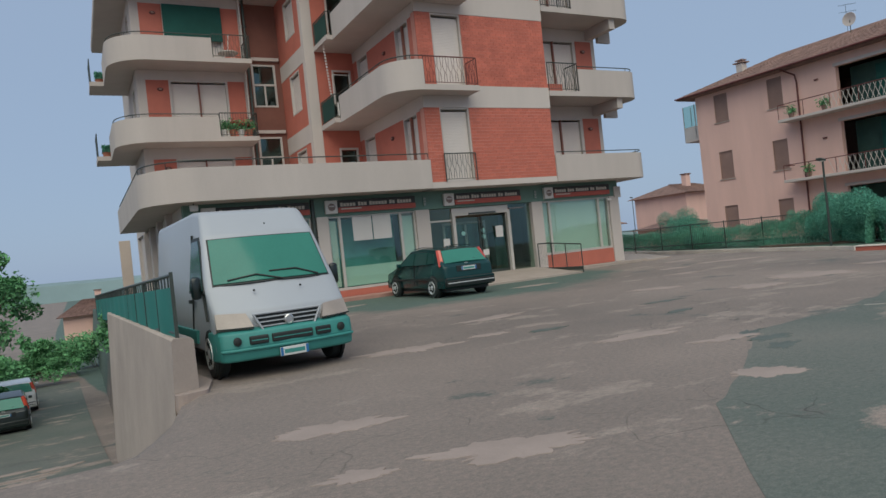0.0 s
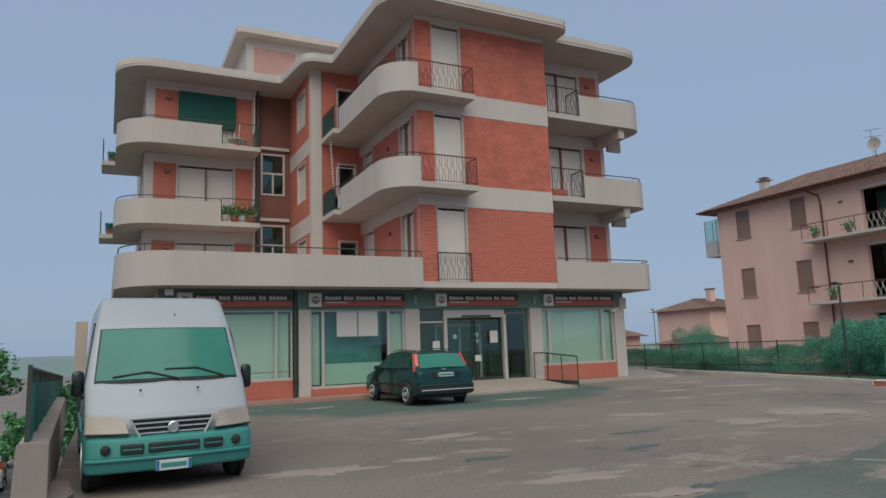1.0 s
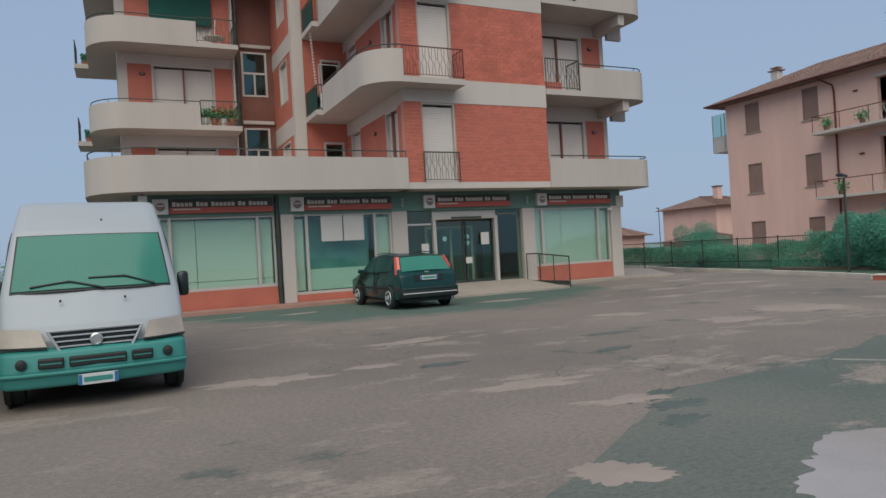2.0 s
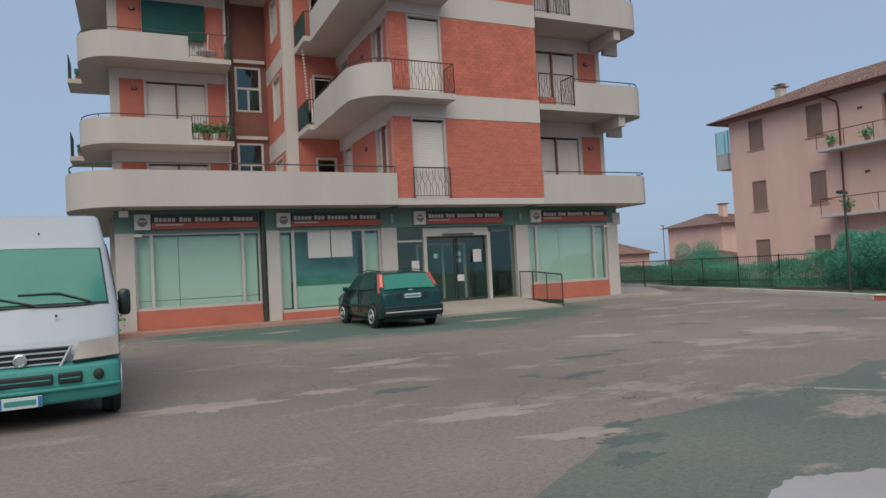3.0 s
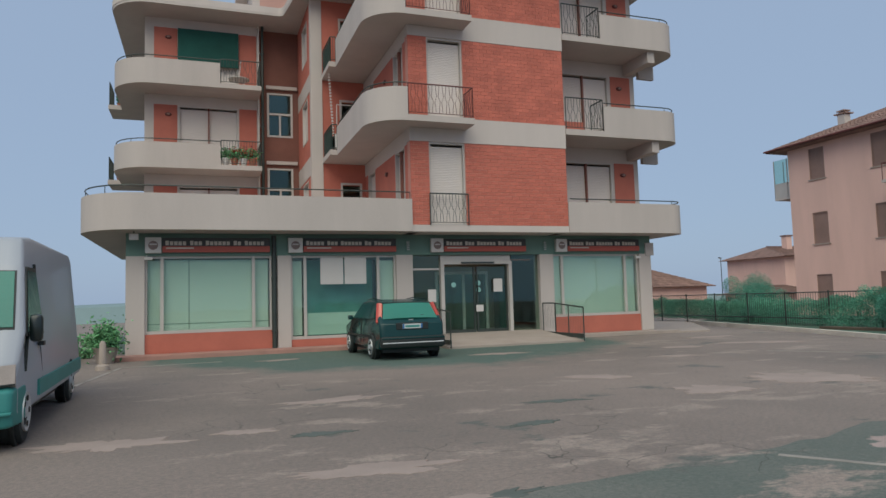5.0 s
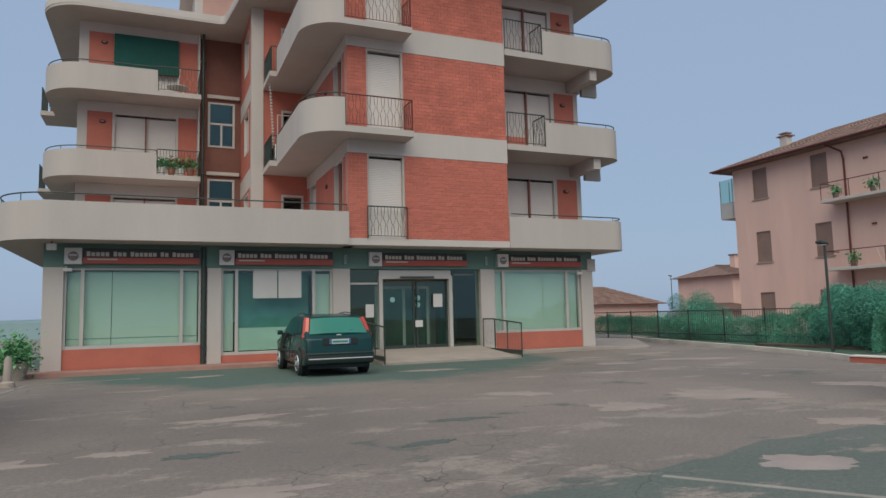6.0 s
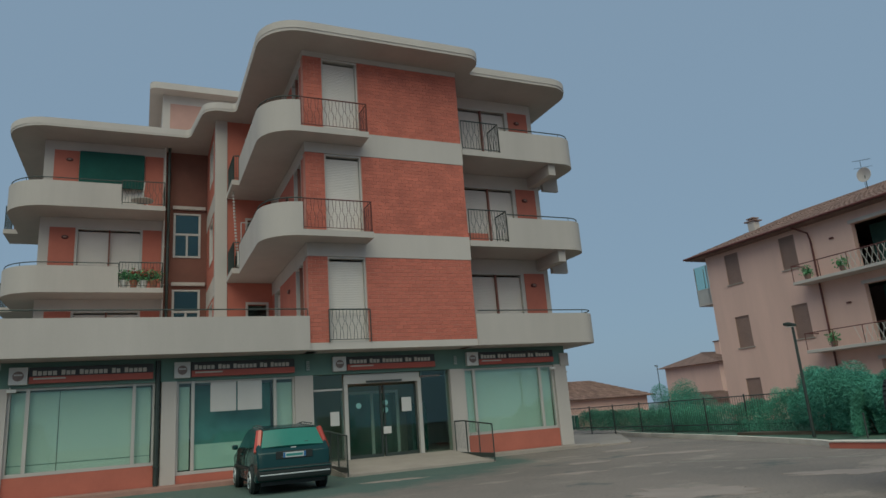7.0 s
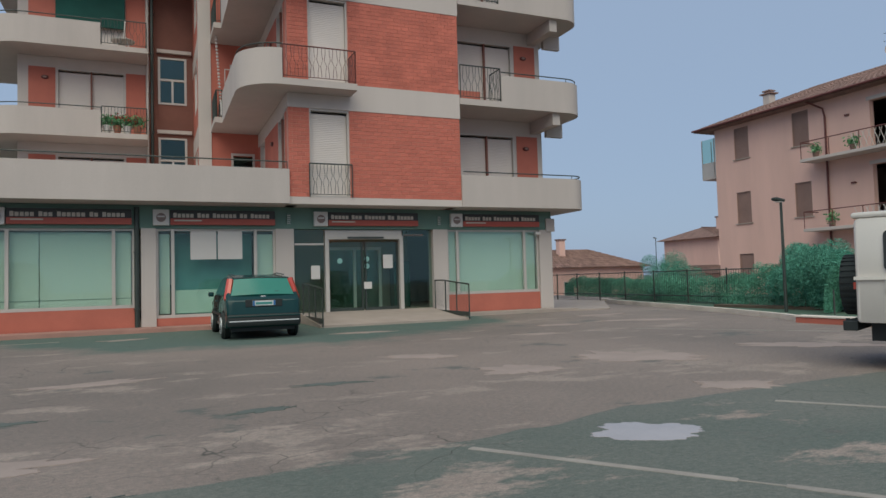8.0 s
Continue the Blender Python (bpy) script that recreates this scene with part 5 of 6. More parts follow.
for k, (x, y, rx, ry, rz) in enumerate([(6.3, 8.15, 0.3, 0.12, 0), (7.1, 5.2, 0.34, 0.1, 14), (6.95, 4.8, 0.3, 0.13, -8), (6.6, 4.4, 0.26, 0.11, 18), (8.6, 7.6, 0.28, 0.1, 10), (9.6, 8.9, 0.4, 0.12, -5)]):
    ob = tagged(blob(x, y, rx, ry, rz, k + 60, 0.5, 110, 0.0045), "dark tarred repair in the asphalt", "tar repair", "tar repairs")
    ob.name = "tar_repair"
    ob.data.materials[0] = M_TAR
# the newer, darker carriageway along the forecourt's edge
road_pts = [(30, 6.6), (13.5, 6.1), (11.6, 5.95), (10.1, 5.55), (8.9, 5.45), (7.4, 5.25), (6.2, 4.5), (5.2, 3.8), (4.3, 3.35), (3.2, 2.2), (1.5, 0.2), (-1, -6), (30, -6)]
wob = []
for i, (a, b) in enumerate(zip(road_pts, road_pts[1:] + road_pts[:1])):
    m = 10 if i < 11 else 1
    for k in range(m):
        q = Vector(a).lerp(Vector(b), k / m)
        d = 0.12 * noise.noise((q.x * 2.3, q.y * 2.3, 5.0)) if i < 10 else 0
        wob.append((q.x + d, q.y + d))
M_ROAD = M_ASPHALT.copy()
M_ROAD.name = "darker asphalt"
for nd in M_ROAD.node_tree.nodes:
    if nd.type == "VALTORGB" and abs(nd.color_ramp.elements[1].color[0] - 0.270) < 0.005:
        nd.color_ramp.elements[0].color, nd.color_ramp.elements[1].color = (0.10, 0.12, 0.107, 1), (0.172, 0.168, 0.151, 1)
structure("road", prism(wob, -0.05, 0.0025), M_ROAD, "darker asphalt carriageway with a ragged edge")
for k, (a, b, w) in enumerate((((9.7, 5.3), (13.2, 0.4), 0.07), ((12.9, 5.5), (16.5, 0.6), 0.07), ((3.3, 18.7), (2.9, 15.0), 0.09), ((3.35, 18.75), (5.6, 19.0), 0.08), ((17.5, 13.2), (20.6, 8.8), 0.08))):
    a, b = Vector(a), Vector(b)
    t = (b - a).normalized()
    n = Vector((-t.y, t.x)) * w / 2
    bm = bmesh.new()
    steps = int((b - a).length / 0.25)
    for i in range(steps):
        worn = noise.noise((i * 0.5, k * 4.0, 2.0))
        if worn > 0.2:
            n = Vector((-t.y, t.x)) * w * 0.12
        else:
            n = Vector((-t.y, t.x)) * w / 2
        p, q = a.lerp(b, i / steps), a.lerp(b, (i + 1) / steps)
        e = 0.012 * noise.noise((i * 1.7, k, 8.0))
        prism([tuple(p - n * (1 + e * 20)), tuple(q - n), tuple(q + n * (1 - e * 20)), tuple(p + n)], -0.01, 0.0065, bm)
    bmesh.ops.remove_doubles(bm, verts=bm.verts, dist=0.004)
    tagged(part("parking_line", bm, M_LINE), "worn white parking line on the asphalt", "road marking", "parking lines")


# the darker side street that falls away below the wall
street = bmesh.new()
last = None
for y in np.arange(6.4, 46.1, 0.4):
    edge = 0.25 * noise.noise((0.0, y * 0.7, 3.0))
    east = -0.3 if y < 8.6 else 0.7 - 0.031 * (y - 8.25)
    lift = 0.035 if y > 6.5 else -0.03
    cur = [street.verts.new((x, y, ground_height(x, y) + lift)) for x in (-6.6 + edge, -5.0, -3.4, -1.8, -1.0, east)]
    if last:
        for i in range(5):
            street.faces.new((last[i], last[i + 1], cur[i + 1], cur[i]))
    last = cur
structure("road_side", street, M_ROAD, "dark worn asphalt of the sloping side street", smooth=True)
rng_s = random.Random(17)
for k in range(14):
    x, y = rng_s.uniform(-2.6, -0.6), 9.0 + 0.9 * k + rng_s.uniform(-0.3, 0.3)
    ob = blob(x, y, rng_s.uniform(0.35, 0.8), rng_s.uniform(0.15, 0.3), rng_s.uniform(-20, 20), 80 + k, 0.45, 60, 0.0, 0.02)
    slope = (ground_height(-1.5, y + 0.5) - ground_height(-1.5, y - 0.5))
    ob.location.z = ground_height(x, y) + 0.05
    ob.rotation_euler = (math.atan(slope), 0, 0)
    tagged(ob, "pale broken patch in the sloping side street", "asphalt patch", "side street patches")


# ---- retaining wall with a green-clad railing ----
WALL = thing("retaining_wall", (1.11, 8.25, 0), label="plastered retaining wall above the sloping side street", category="wall", kind="structure")
bm = bmesh.new()
rows = []
for y in np.linspace(0, 10.6, 24):
    g = ground_height(0.0, 8.25 + y) - 0.4
    x = -0.031 * y
    batter = 0.12 * min(1.0, -g / 2.2)
    j = 0.004 * noise.noise((y * 1.3, 0, 0))
    rows.append([bm.verts.new(v) for v in ((-0.16 - batter + x, y - 0.2 * (y == 0), g), (-0.14 + x + j, y - 0.15 * (y == 0), 0.66), (-0.11 + x, y - 0.15 * (y == 0), 0.69), (0.10 + x, y, 0.66 + j), (0.13 + x, y + 0.05 * (y == 0), 0.63), (0.14 + x + j, y + 0.05 * (y == 0), -0.2))])
for a, b in zip(rows, rows[1:]):
    for i in range(5):
        bm.faces.new((a[i], a[i + 1], b[i + 1], b[i]))
bm.faces.new(rows[0])
bm.faces.new(list(reversed(rows[-1])))
bmesh.ops.recalc_face_normals(bm, faces=bm.faces)
M_WALLP = mat("stained wall plaster", (0.40, 0.33, 0.285), 0.92, 0.1, 5, 0.3, fine=30)
part("wall", bm, M_WALLP, WALL, smooth=True)
part("footing", prism(rounded([(-0.25, -0.35, 0.1), (0.2, -0.2, 0.1), (0.36, 0.5, 0.1), (0.26, 1.6, 0.1), (0.1, 1.6, 0), (-0.1, 0.0, 0)], 4), -0.15, 0.05), M_PATCH, WALL, "crumbling concrete footing")
RAIL = thing("clad_railing", (1.05, 8.22, 0.66), label="iron railing clad with dark green sheeting on the wall", category="railing")
LEAN_X, FALL_Z, RAIL_L = -0.031, -0.022, 16.8


def on_rail(y, z):
    """A point of the railing, which leans west and follows the falling wall."""
    return (LEAN_X * y, y, FALL_Z * y + z)


part("top_rail", tube([on_rail(0, 0.76), on_rail(RAIL_L, 0.76)], 0.024), M_IRON, RAIL)
part("lower_rail", tube([on_rail(0, 0.08), on_rail(RAIL_L, 0.08)], 0.018), M_IRON, RAIL)
bm = bmesh.new()
prv = None
for k in range(90):
    y = RAIL_L * k / 89
    x = 0.012 * math.sin(y * 5) - 0.02
    cur = [bm.verts.new(Vector(on_rail(y, z)) + Vector((x, 0, 0))) for z in (0.03, 0.32, 0.62)] + [bm.verts.new(Vector(on_rail(y, z)) + Vector((x + 0.04, 0, 0))) for z in (0.62, 0.32, 0.03)]
    if prv:
        for i in range(6):
            bm.faces.new((prv[i], prv[(i + 1) % 6], cur[(i + 1) % 6], cur[i]))
    else:
        bm.faces.new(cur)
    prv = cur
part("green_sheeting", bm, mat("green plastic sheeting", (0.02, 0.17, 0.145), 0.6, 0.12, 5, 0.1), RAIL, "dark green plastic sheeting", smooth=True)
for k in range(13):
    x, y, z = on_rail(1.4 * k, 0)
    part("post", box(x - 0.02, x + 0.02, y - 0.02, y + 0.02, z - 0.06, z + (0.8 if k == 0 else 0.76)), M_IRON, RAIL)
for k in range(1, 60):
    y = 0.28 * k
    part("bar", tube([on_rail(y, 0.6), on_rail(y, 0.76)], 0.01, seg=4), M_IRON, RAIL)
brd = thing("notice_post", (1.2, 18.7, -0.05), label="narrow weathered upright board beside the forecourt", category="sign post")
part("board", box(-0.13, 0.13, -0.03, 0.03, 0.9, 2.5, bevel=0.01), mat("weathered board", (0.42, 0.34, 0.28), 0.8, 0.1), brd)
part("post", box(-0.04, 0.04, -0.02, 0.05, -0.6, 2.3), M_IRON, brd)


# ---- foliage ----
def leaves(n, place, size, seed, flat=0.5):
    """A cloud of small pointed leaves at places given by place(rng)."""
    rng = random.Random(seed)
    verts, faces = [], []
    for _ in range(n):
        p = place(rng)
        if p is None:
            continue
        s = size * rng.uniform(0.6, 1.4)
        d = Vector((rng.gauss(0, 1), rng.gauss(0, 1), rng.gauss(0, 0.8))).normalized()
        u = d.cross(Vector((rng.gauss(0, 1), rng.gauss(0, 1), rng.gauss(0, 1)))).normalized()
        p = Vector(p)
        i = len(verts)
        verts += [p - d * s, p + u * s * flat, p + d * s * 1.1, p - u * s * flat]
        faces.append((i, i + 1, i + 2, i + 3))
    me = bpy.data.meshes.new("leaves")
    me.from_pydata([tuple(v) for v in verts], [], faces)
    bm = bmesh.new()
    bm.from_mesh(me)
    bpy.data.meshes.remove(me)
    return bm


def tree(loc, h, r, seed, label, leaf=None, n=9000, size=0.11, group="trees on the side street"):
    t = thing("tree", loc, label=label, category="tree", group=group)
    rng = random.Random(seed)
    trunk_top = h * 0.26
    part("trunk", tube([(0, 0, -0.3), (0.06, 0.02, trunk_top * 0.5), (0.02, -0.05, trunk_top)], [0.17, 0.13, 0.10], seg=9), M_BARK, t, smooth=True)
    clumps = []
    for k in range(14):
        a, e = rng.uniform(0, 6.283), rng.uniform(-0.15, 1.3)
        ln = r * rng.uniform(0.6, 1.0)
        tip = Vector((math.cos(a) * math.cos(e) * ln, math.sin(a) * math.cos(e) * ln, trunk_top + math.sin(e) * (h - trunk_top) * rng.uniform(0.55, 0.95)))
        base = Vector((0.02, -0.05, trunk_top * rng.uniform(0.7, 1.0)))
        mid = base.lerp(tip, 0.5) + Vector((0, 0, 0.2))
        part("limb", tube([base, mid, tip], [0.06, 0.04, 0.012], seg=5), M_BARK, t, smooth=True)
        clumps += [(tip, r * rng.uniform(0.28, 0.42)), (mid, r * rng.uniform(0.28, 0.4))]
        for _ in range(2):
            clumps.append((tip + Vector((rng.gauss(0, 0.35), rng.gauss(0, 0.35), rng.gauss(0.1, 0.35))) * r * 0.5, r * rng.uniform(0.12, 0.25)))

    def place(g):
        c, cr = g.choice(clumps)
        v = Vector((g.gauss(0, 1), g.gauss(0, 1), g.gauss(0, 1))).normalized() * cr * g.uniform(0.3, 1.0) ** 0.5
        return c + Vector((v.x, v.y, v.z * 0.75))
    part("crown", leaves(n, place, size, seed), leaf or M_LEAF2, t)
    return t


def shrub(name, loc, rx, ry, h, seed, label, n=3000, size=0.06, leaf=None, group="shrubs", category="shrub", flat=0.5):
    s = thing(name, loc, label=label, category=category, group=group)
    rng = random.Random(seed)
    cl = [(Vector((rng.uniform(-0.7, 0.7) * rx, rng.uniform(-0.7, 0.7) * ry, rng.uniform(0.25, 0.8) * h)), rng.uniform(0.3, 0.5)) for _ in range(12)]
    bm = bmesh.new()
    for c, _ in cl[:7]:
        tube([(c.x * 0.2, c.y * 0.2, -0.1), (c.x * 0.6, c.y * 0.6, c.z * 0.5), tuple(c)], [0.02, 0.015, 0.006], bm, 4)
    part("stems", bm, M_BARK, s)

    def place(g):
        c, k = g.choice(cl)
        v = Vector((g.gauss(0, 1), g.gauss(0, 1), g.gauss(0, 1))).normalized() * g.uniform(0.2, 1.0) ** 0.4 * k
        return (c.x + v.x * rx, c.y + v.y * ry, max(0.02, c.z + v.z * h * 0.8))
    part("foliage", leaves(n, place, size, seed, flat), leaf or M_LEAF, s)
    return s


def gz(x, y):
    return ground_height(x, y)


tree((-4.0, 33.0, gz(-4.0, 33)), 8.1, 3.1, 3, "broad leafy green tree on the bank of the side street", n=17000, size=0.10)
tree((-8.5, 27.0, gz(-8.5, 27)), 5.6, 2.8, 8, "leafy green tree beyond the side street", n=11000, size=0.10)
tree((-3.2, 47.0, gz(-3.2, 47)), 2.9, 1.9, 12, "small dark green tree near the end of the street", n=9000, size=0.10)
for k, (x, y, rx, h) in enumerate(((-5.6, 31.5, 2.2, 1.7), (-3.9, 36.5, 1.4, 1.6), (-5.5, 24, 1.6, 1.5), (-6.2, 28.5, 2.0, 1.8), (-4.6, 41, 1.8, 2.2), (-2.0, 52, 2.2, 2.6), (0.8, 56, 2.2, 2.4), (-7.0, 21, 1.5, 1.2))):
    shrub("shrub", (x, y, gz(x, y)), rx, rx, h, 30 + k, "dense green shrub along the side street", 3500, 0.10, M_LEAF2, "shrubs on the side street")
# planting at the west corner of the shops
pot = thing("planter", (2.75, 20.6, 0), label="pale planter with a leafy green shrub", category="planter")
part("tub", lathe([(0.2, 0), (0.3, 0.38), (0.32, 0.42), (0.27, 0.42), (0.25, 0.3)], 20), M_PAVE, pot, smooth=True)
part("foliage", leaves(1600, lambda g: (g.gauss(0, 0.19), g.gauss(0, 0.19), 0.65 + g.gauss(0, 0.2)), 0.05, 5), M_LEAF2, pot)
bol = thing("bollard", (2.95, 18.4, 0), label="pale concrete bollard at the corner of the forecourt", category="bollard")
part("post", lathe([(0.16, 0), (0.15, 0.1), (0.09, 0.14), (0.07, 0.62), (0.03, 0.68)], 16), M_PAVE, bol, smooth=True)
shrub("shrub", (1.3, 22.5, -0.6), 0.9, 0.9, 1.5, 71, "leafy shrub beside the west corner of the building", 3000, 0.06, M_LEAF2, "shrubs on the side street")

# hedge, kerb and fence along the east edge
HEDGE_LINE = [(28.3, 34.0), (27.7, 30.6), (27.2, 27.5), (26.2, 24.1), (25.1, 19.5), (24.2, 16.4), (23.7, 14.2), (23.1, 13.2), (22.2, 12.9)]
KERB = [(27.0, 27.5), (25.8, 24.1), (24.4, 19.5), (23.35, 16.4), (22.5, 14.2), (22.1, 13.2), (21.6, 12.3)]
kerb = thing("kerb", (24.2, 16.4, 0), label="pale kerb stones edging the planted verge", category="kerb", kind="structure")
for (ax, ay), (bx, by) in zip(KERB, KERB[1:]):
    a, b = Vector((ax, ay)), Vector((bx, by))
    n = max(1, round((b - a).length / 1.0))
    t = (b - a).normalized()
    nr = Vector((-t.y, t.x)) * 0.075
    for i in range(n):
        p, q = a.lerp(b, i / n) + t * 0.006, a.lerp(b, (i + 1) / n) - t * 0.006
        part("kerb_stone", prism([tuple(p - nr), tuple(p + nr), tuple(q + nr), tuple(q - nr)], -0.15, 0.13), M_KERB, kerb, world=True)
verge = [(x + 0.07, y + 0.02) for x, y in KERB] + [(23.0, 11.5), (32, 10), (36, 30)]
structure("ground_verge", prism(verge, -0.7, 0.07), mat("mossy verge soil", (0.06, 0.105, 0.075), 0.95, 0.3, 8, 0.6), "mossy green verge behind the kerb")


def along(u, off):
    """A place along the hedge line, 0 to 1, shifted sideways."""
    k = u * (len(HEDGE_LINE) - 1)
    i = min(int(k), len(HEDGE_LINE) - 2)
    p = Vector(HEDGE_LINE[i]).lerp(Vector(HEDGE_LINE[i + 1]), k - i)
    return p.x + off, p.y


hedge = thing("hedge", (25.6, 19.0, 0.05), label="long untrimmed blue-green hedge behind the kerb", category="hedge", kind="stuff")


def hedge_place(g):
    u = g.uniform(0.0, 1.0)
    x, y = along(u, 0.0)
    top = 0.98 + 0.26 * noise.noise((y * 0.8, 3.3, 0)) + 0.14 * noise.noise((y * 2.6, 1.3, 0)) + (0.25 if y < 17.5 else 0)
    w = 0.95 + 0.25 * noise.noise((y * 1.1, 7.0, 0))
    a = g.uniform(0, math.pi)
    r = g.uniform(0.45, 1.0) ** 0.5
    return (x + 0.95 + w * (1 - math.cos(a) * r) * 0.6 - 25.6, y - 19.0, 0.06 + math.sin(a) * r * top)


part("foliage", leaves(150000, hedge_place, 0.045, 21, 0.13), M_LEAF, hedge)
part("stems", box(-1.0, -0.5, -5.0, -1.0, 0.0, 0.1), M_BARK, hedge)
M_BROOM = island(mat("feathery blue-green leaf", (0.125, 0.33, 0.245), 0.9, 0.25, 5, spec=0.1), 0.4)
for k, (x, y, r, h, n) in enumerate(((25.0, 15.0, 1.25, 2.0, 16000), (24.9, 13.3, 1.2, 1.65, 14000), (27.5, 23.5, 1.2, 0.85, 5000), (32.4, 29.0, 1.6, 2.2, 7000), (24.8, 11.2, 1.0, 1.0, 5000))):
    shrub("bush", (x, y, 0.05), r, r, h, 90 + k, "tall feathery blue-green bush in the verge", n * 3, 0.06, M_BROOM, "verge bushes", "bush", 0.1)

fence = thing("fence", (26.05, 19.0, 0), label="dark green iron fence with the hedge growing through", category="fence")
for k in range(12):
    y = -6.5 + 2.1 * k
    part("post", tube([(0.09 * y, y, -0.2), (0.09 * y, y, 1.36)], 0.03, seg=6), M_IRON, fence)
    if k < 11:
        for z in (0.35, 1.3):
            part("rail", tube([(0.09 * y, y, z), (0.09 * (y + 2.1), y + 2.1, z)], 0.02, seg=5), M_IRON, fence)
        for i in range(1, 18):
            yy = y + 2.1 * i / 18
            part("bar", tube([(0.09 * yy, yy, 0.1), (0.09 * yy, yy, 1.3)], 0.009, seg=4), M_IRON, fence)
lw = thing("low_wall", (21.3, 10.6, 0), label="low red brick edging with short iron posts", category="wall")
part("brickwork", box(-0.12, 0.12, -2.2, 1.5, -0.1, 0.13, bevel=0.02), M_REDWALL, lw)
part("coping", box(-0.15, 0.15, -2.2, 1.5, 0.13, 0.17, bevel=0.01), M_KERB, lw)
for y in (-1.6, -0.5, 0.6):
    part("post", tube([(0, y, 0.2), (0, y, 0.75)], 0.02), M_IRON, lw)


def street_lamp(loc, h, label, face=-1):
    s = thing("street_lamp", loc, label=label, category="street lamp", group="street lamps")
    part("pole", tube([(0, 0, -0.3), (0, 0, 1.0), (0, 0, h)], [0.05, 0.042, 0.035], seg=10), M_IRON, s, smooth=True)
    bm = box(-0.26, 0.06, -0.1, 0.1, h - 0.02, h + 0.06, bevel=0.025)
    bmesh.ops.rotate(bm, cent=(0, 0, h), matrix=Matrix.Rotation(radians(10), 3, "Y"), verts=bm.verts)
    hd = part("lamp_head", bm, M_IRON, s, smooth=True)
    part("lens", box(-0.2, 0.0, -0.07, 0.07, h - 0.03, h - 0.015), M_WHITE, hd)


street_lamp((23.45, 14.25, 0), 3.1, "dark street lamp with a flat head in the verge")
street_lamp((54.0, 55, -1.0), 5.8, "pale far street lamp beyond the houses")


# ---- neighbouring houses ----
def tiled_roof(parent, corners, nu, nv, thick=0.06):
    """A sloping roof plane of many barrel tiles: corners eave-left, eave-right, ridge-right, ridge-left."""
    a, b, c, d = [Vector(v) for v in corners]
    nrm = (b - a).cross(d - a).normalized()
    bm = bmesh.new()
    for j in range(nv):
        for i in range(nu):
            u0, u1, v0, v1 = i / nu, (i + 1) / nu, j / nv, (j + 1.12) / nv
            e0, e1, r0, r1 = a.lerp(b, u0).lerp(d.lerp(c, u0), v0), a.lerp(b, u1).lerp(d.lerp(c, u1), v0), a.lerp(b, u0).lerp(d.lerp(c, u0), v1), a.lerp(b, u1).lerp(d.lerp(c, u1), v1)
            m0, m1 = (e0 + e1) / 2 + nrm * thick * 1.6, (r0 + r1) / 2 + nrm * thick * 0.9
            v = [bm.verts.new(p) for p in (e0 + nrm * 0.02, m0, e1 + nrm * 0.02, r1, m1, r0)]
            bm.faces.new((v[0], v[1], v[4], v[5]))
            bm.faces.new((v[1], v[2], v[3], v[4]))
            bm.faces.new((v[0], v[2], v[1]))
    ob = part("roof_tiles", bm, M_TILE, parent)
    ob["kind"] = "stuff"
    return ob


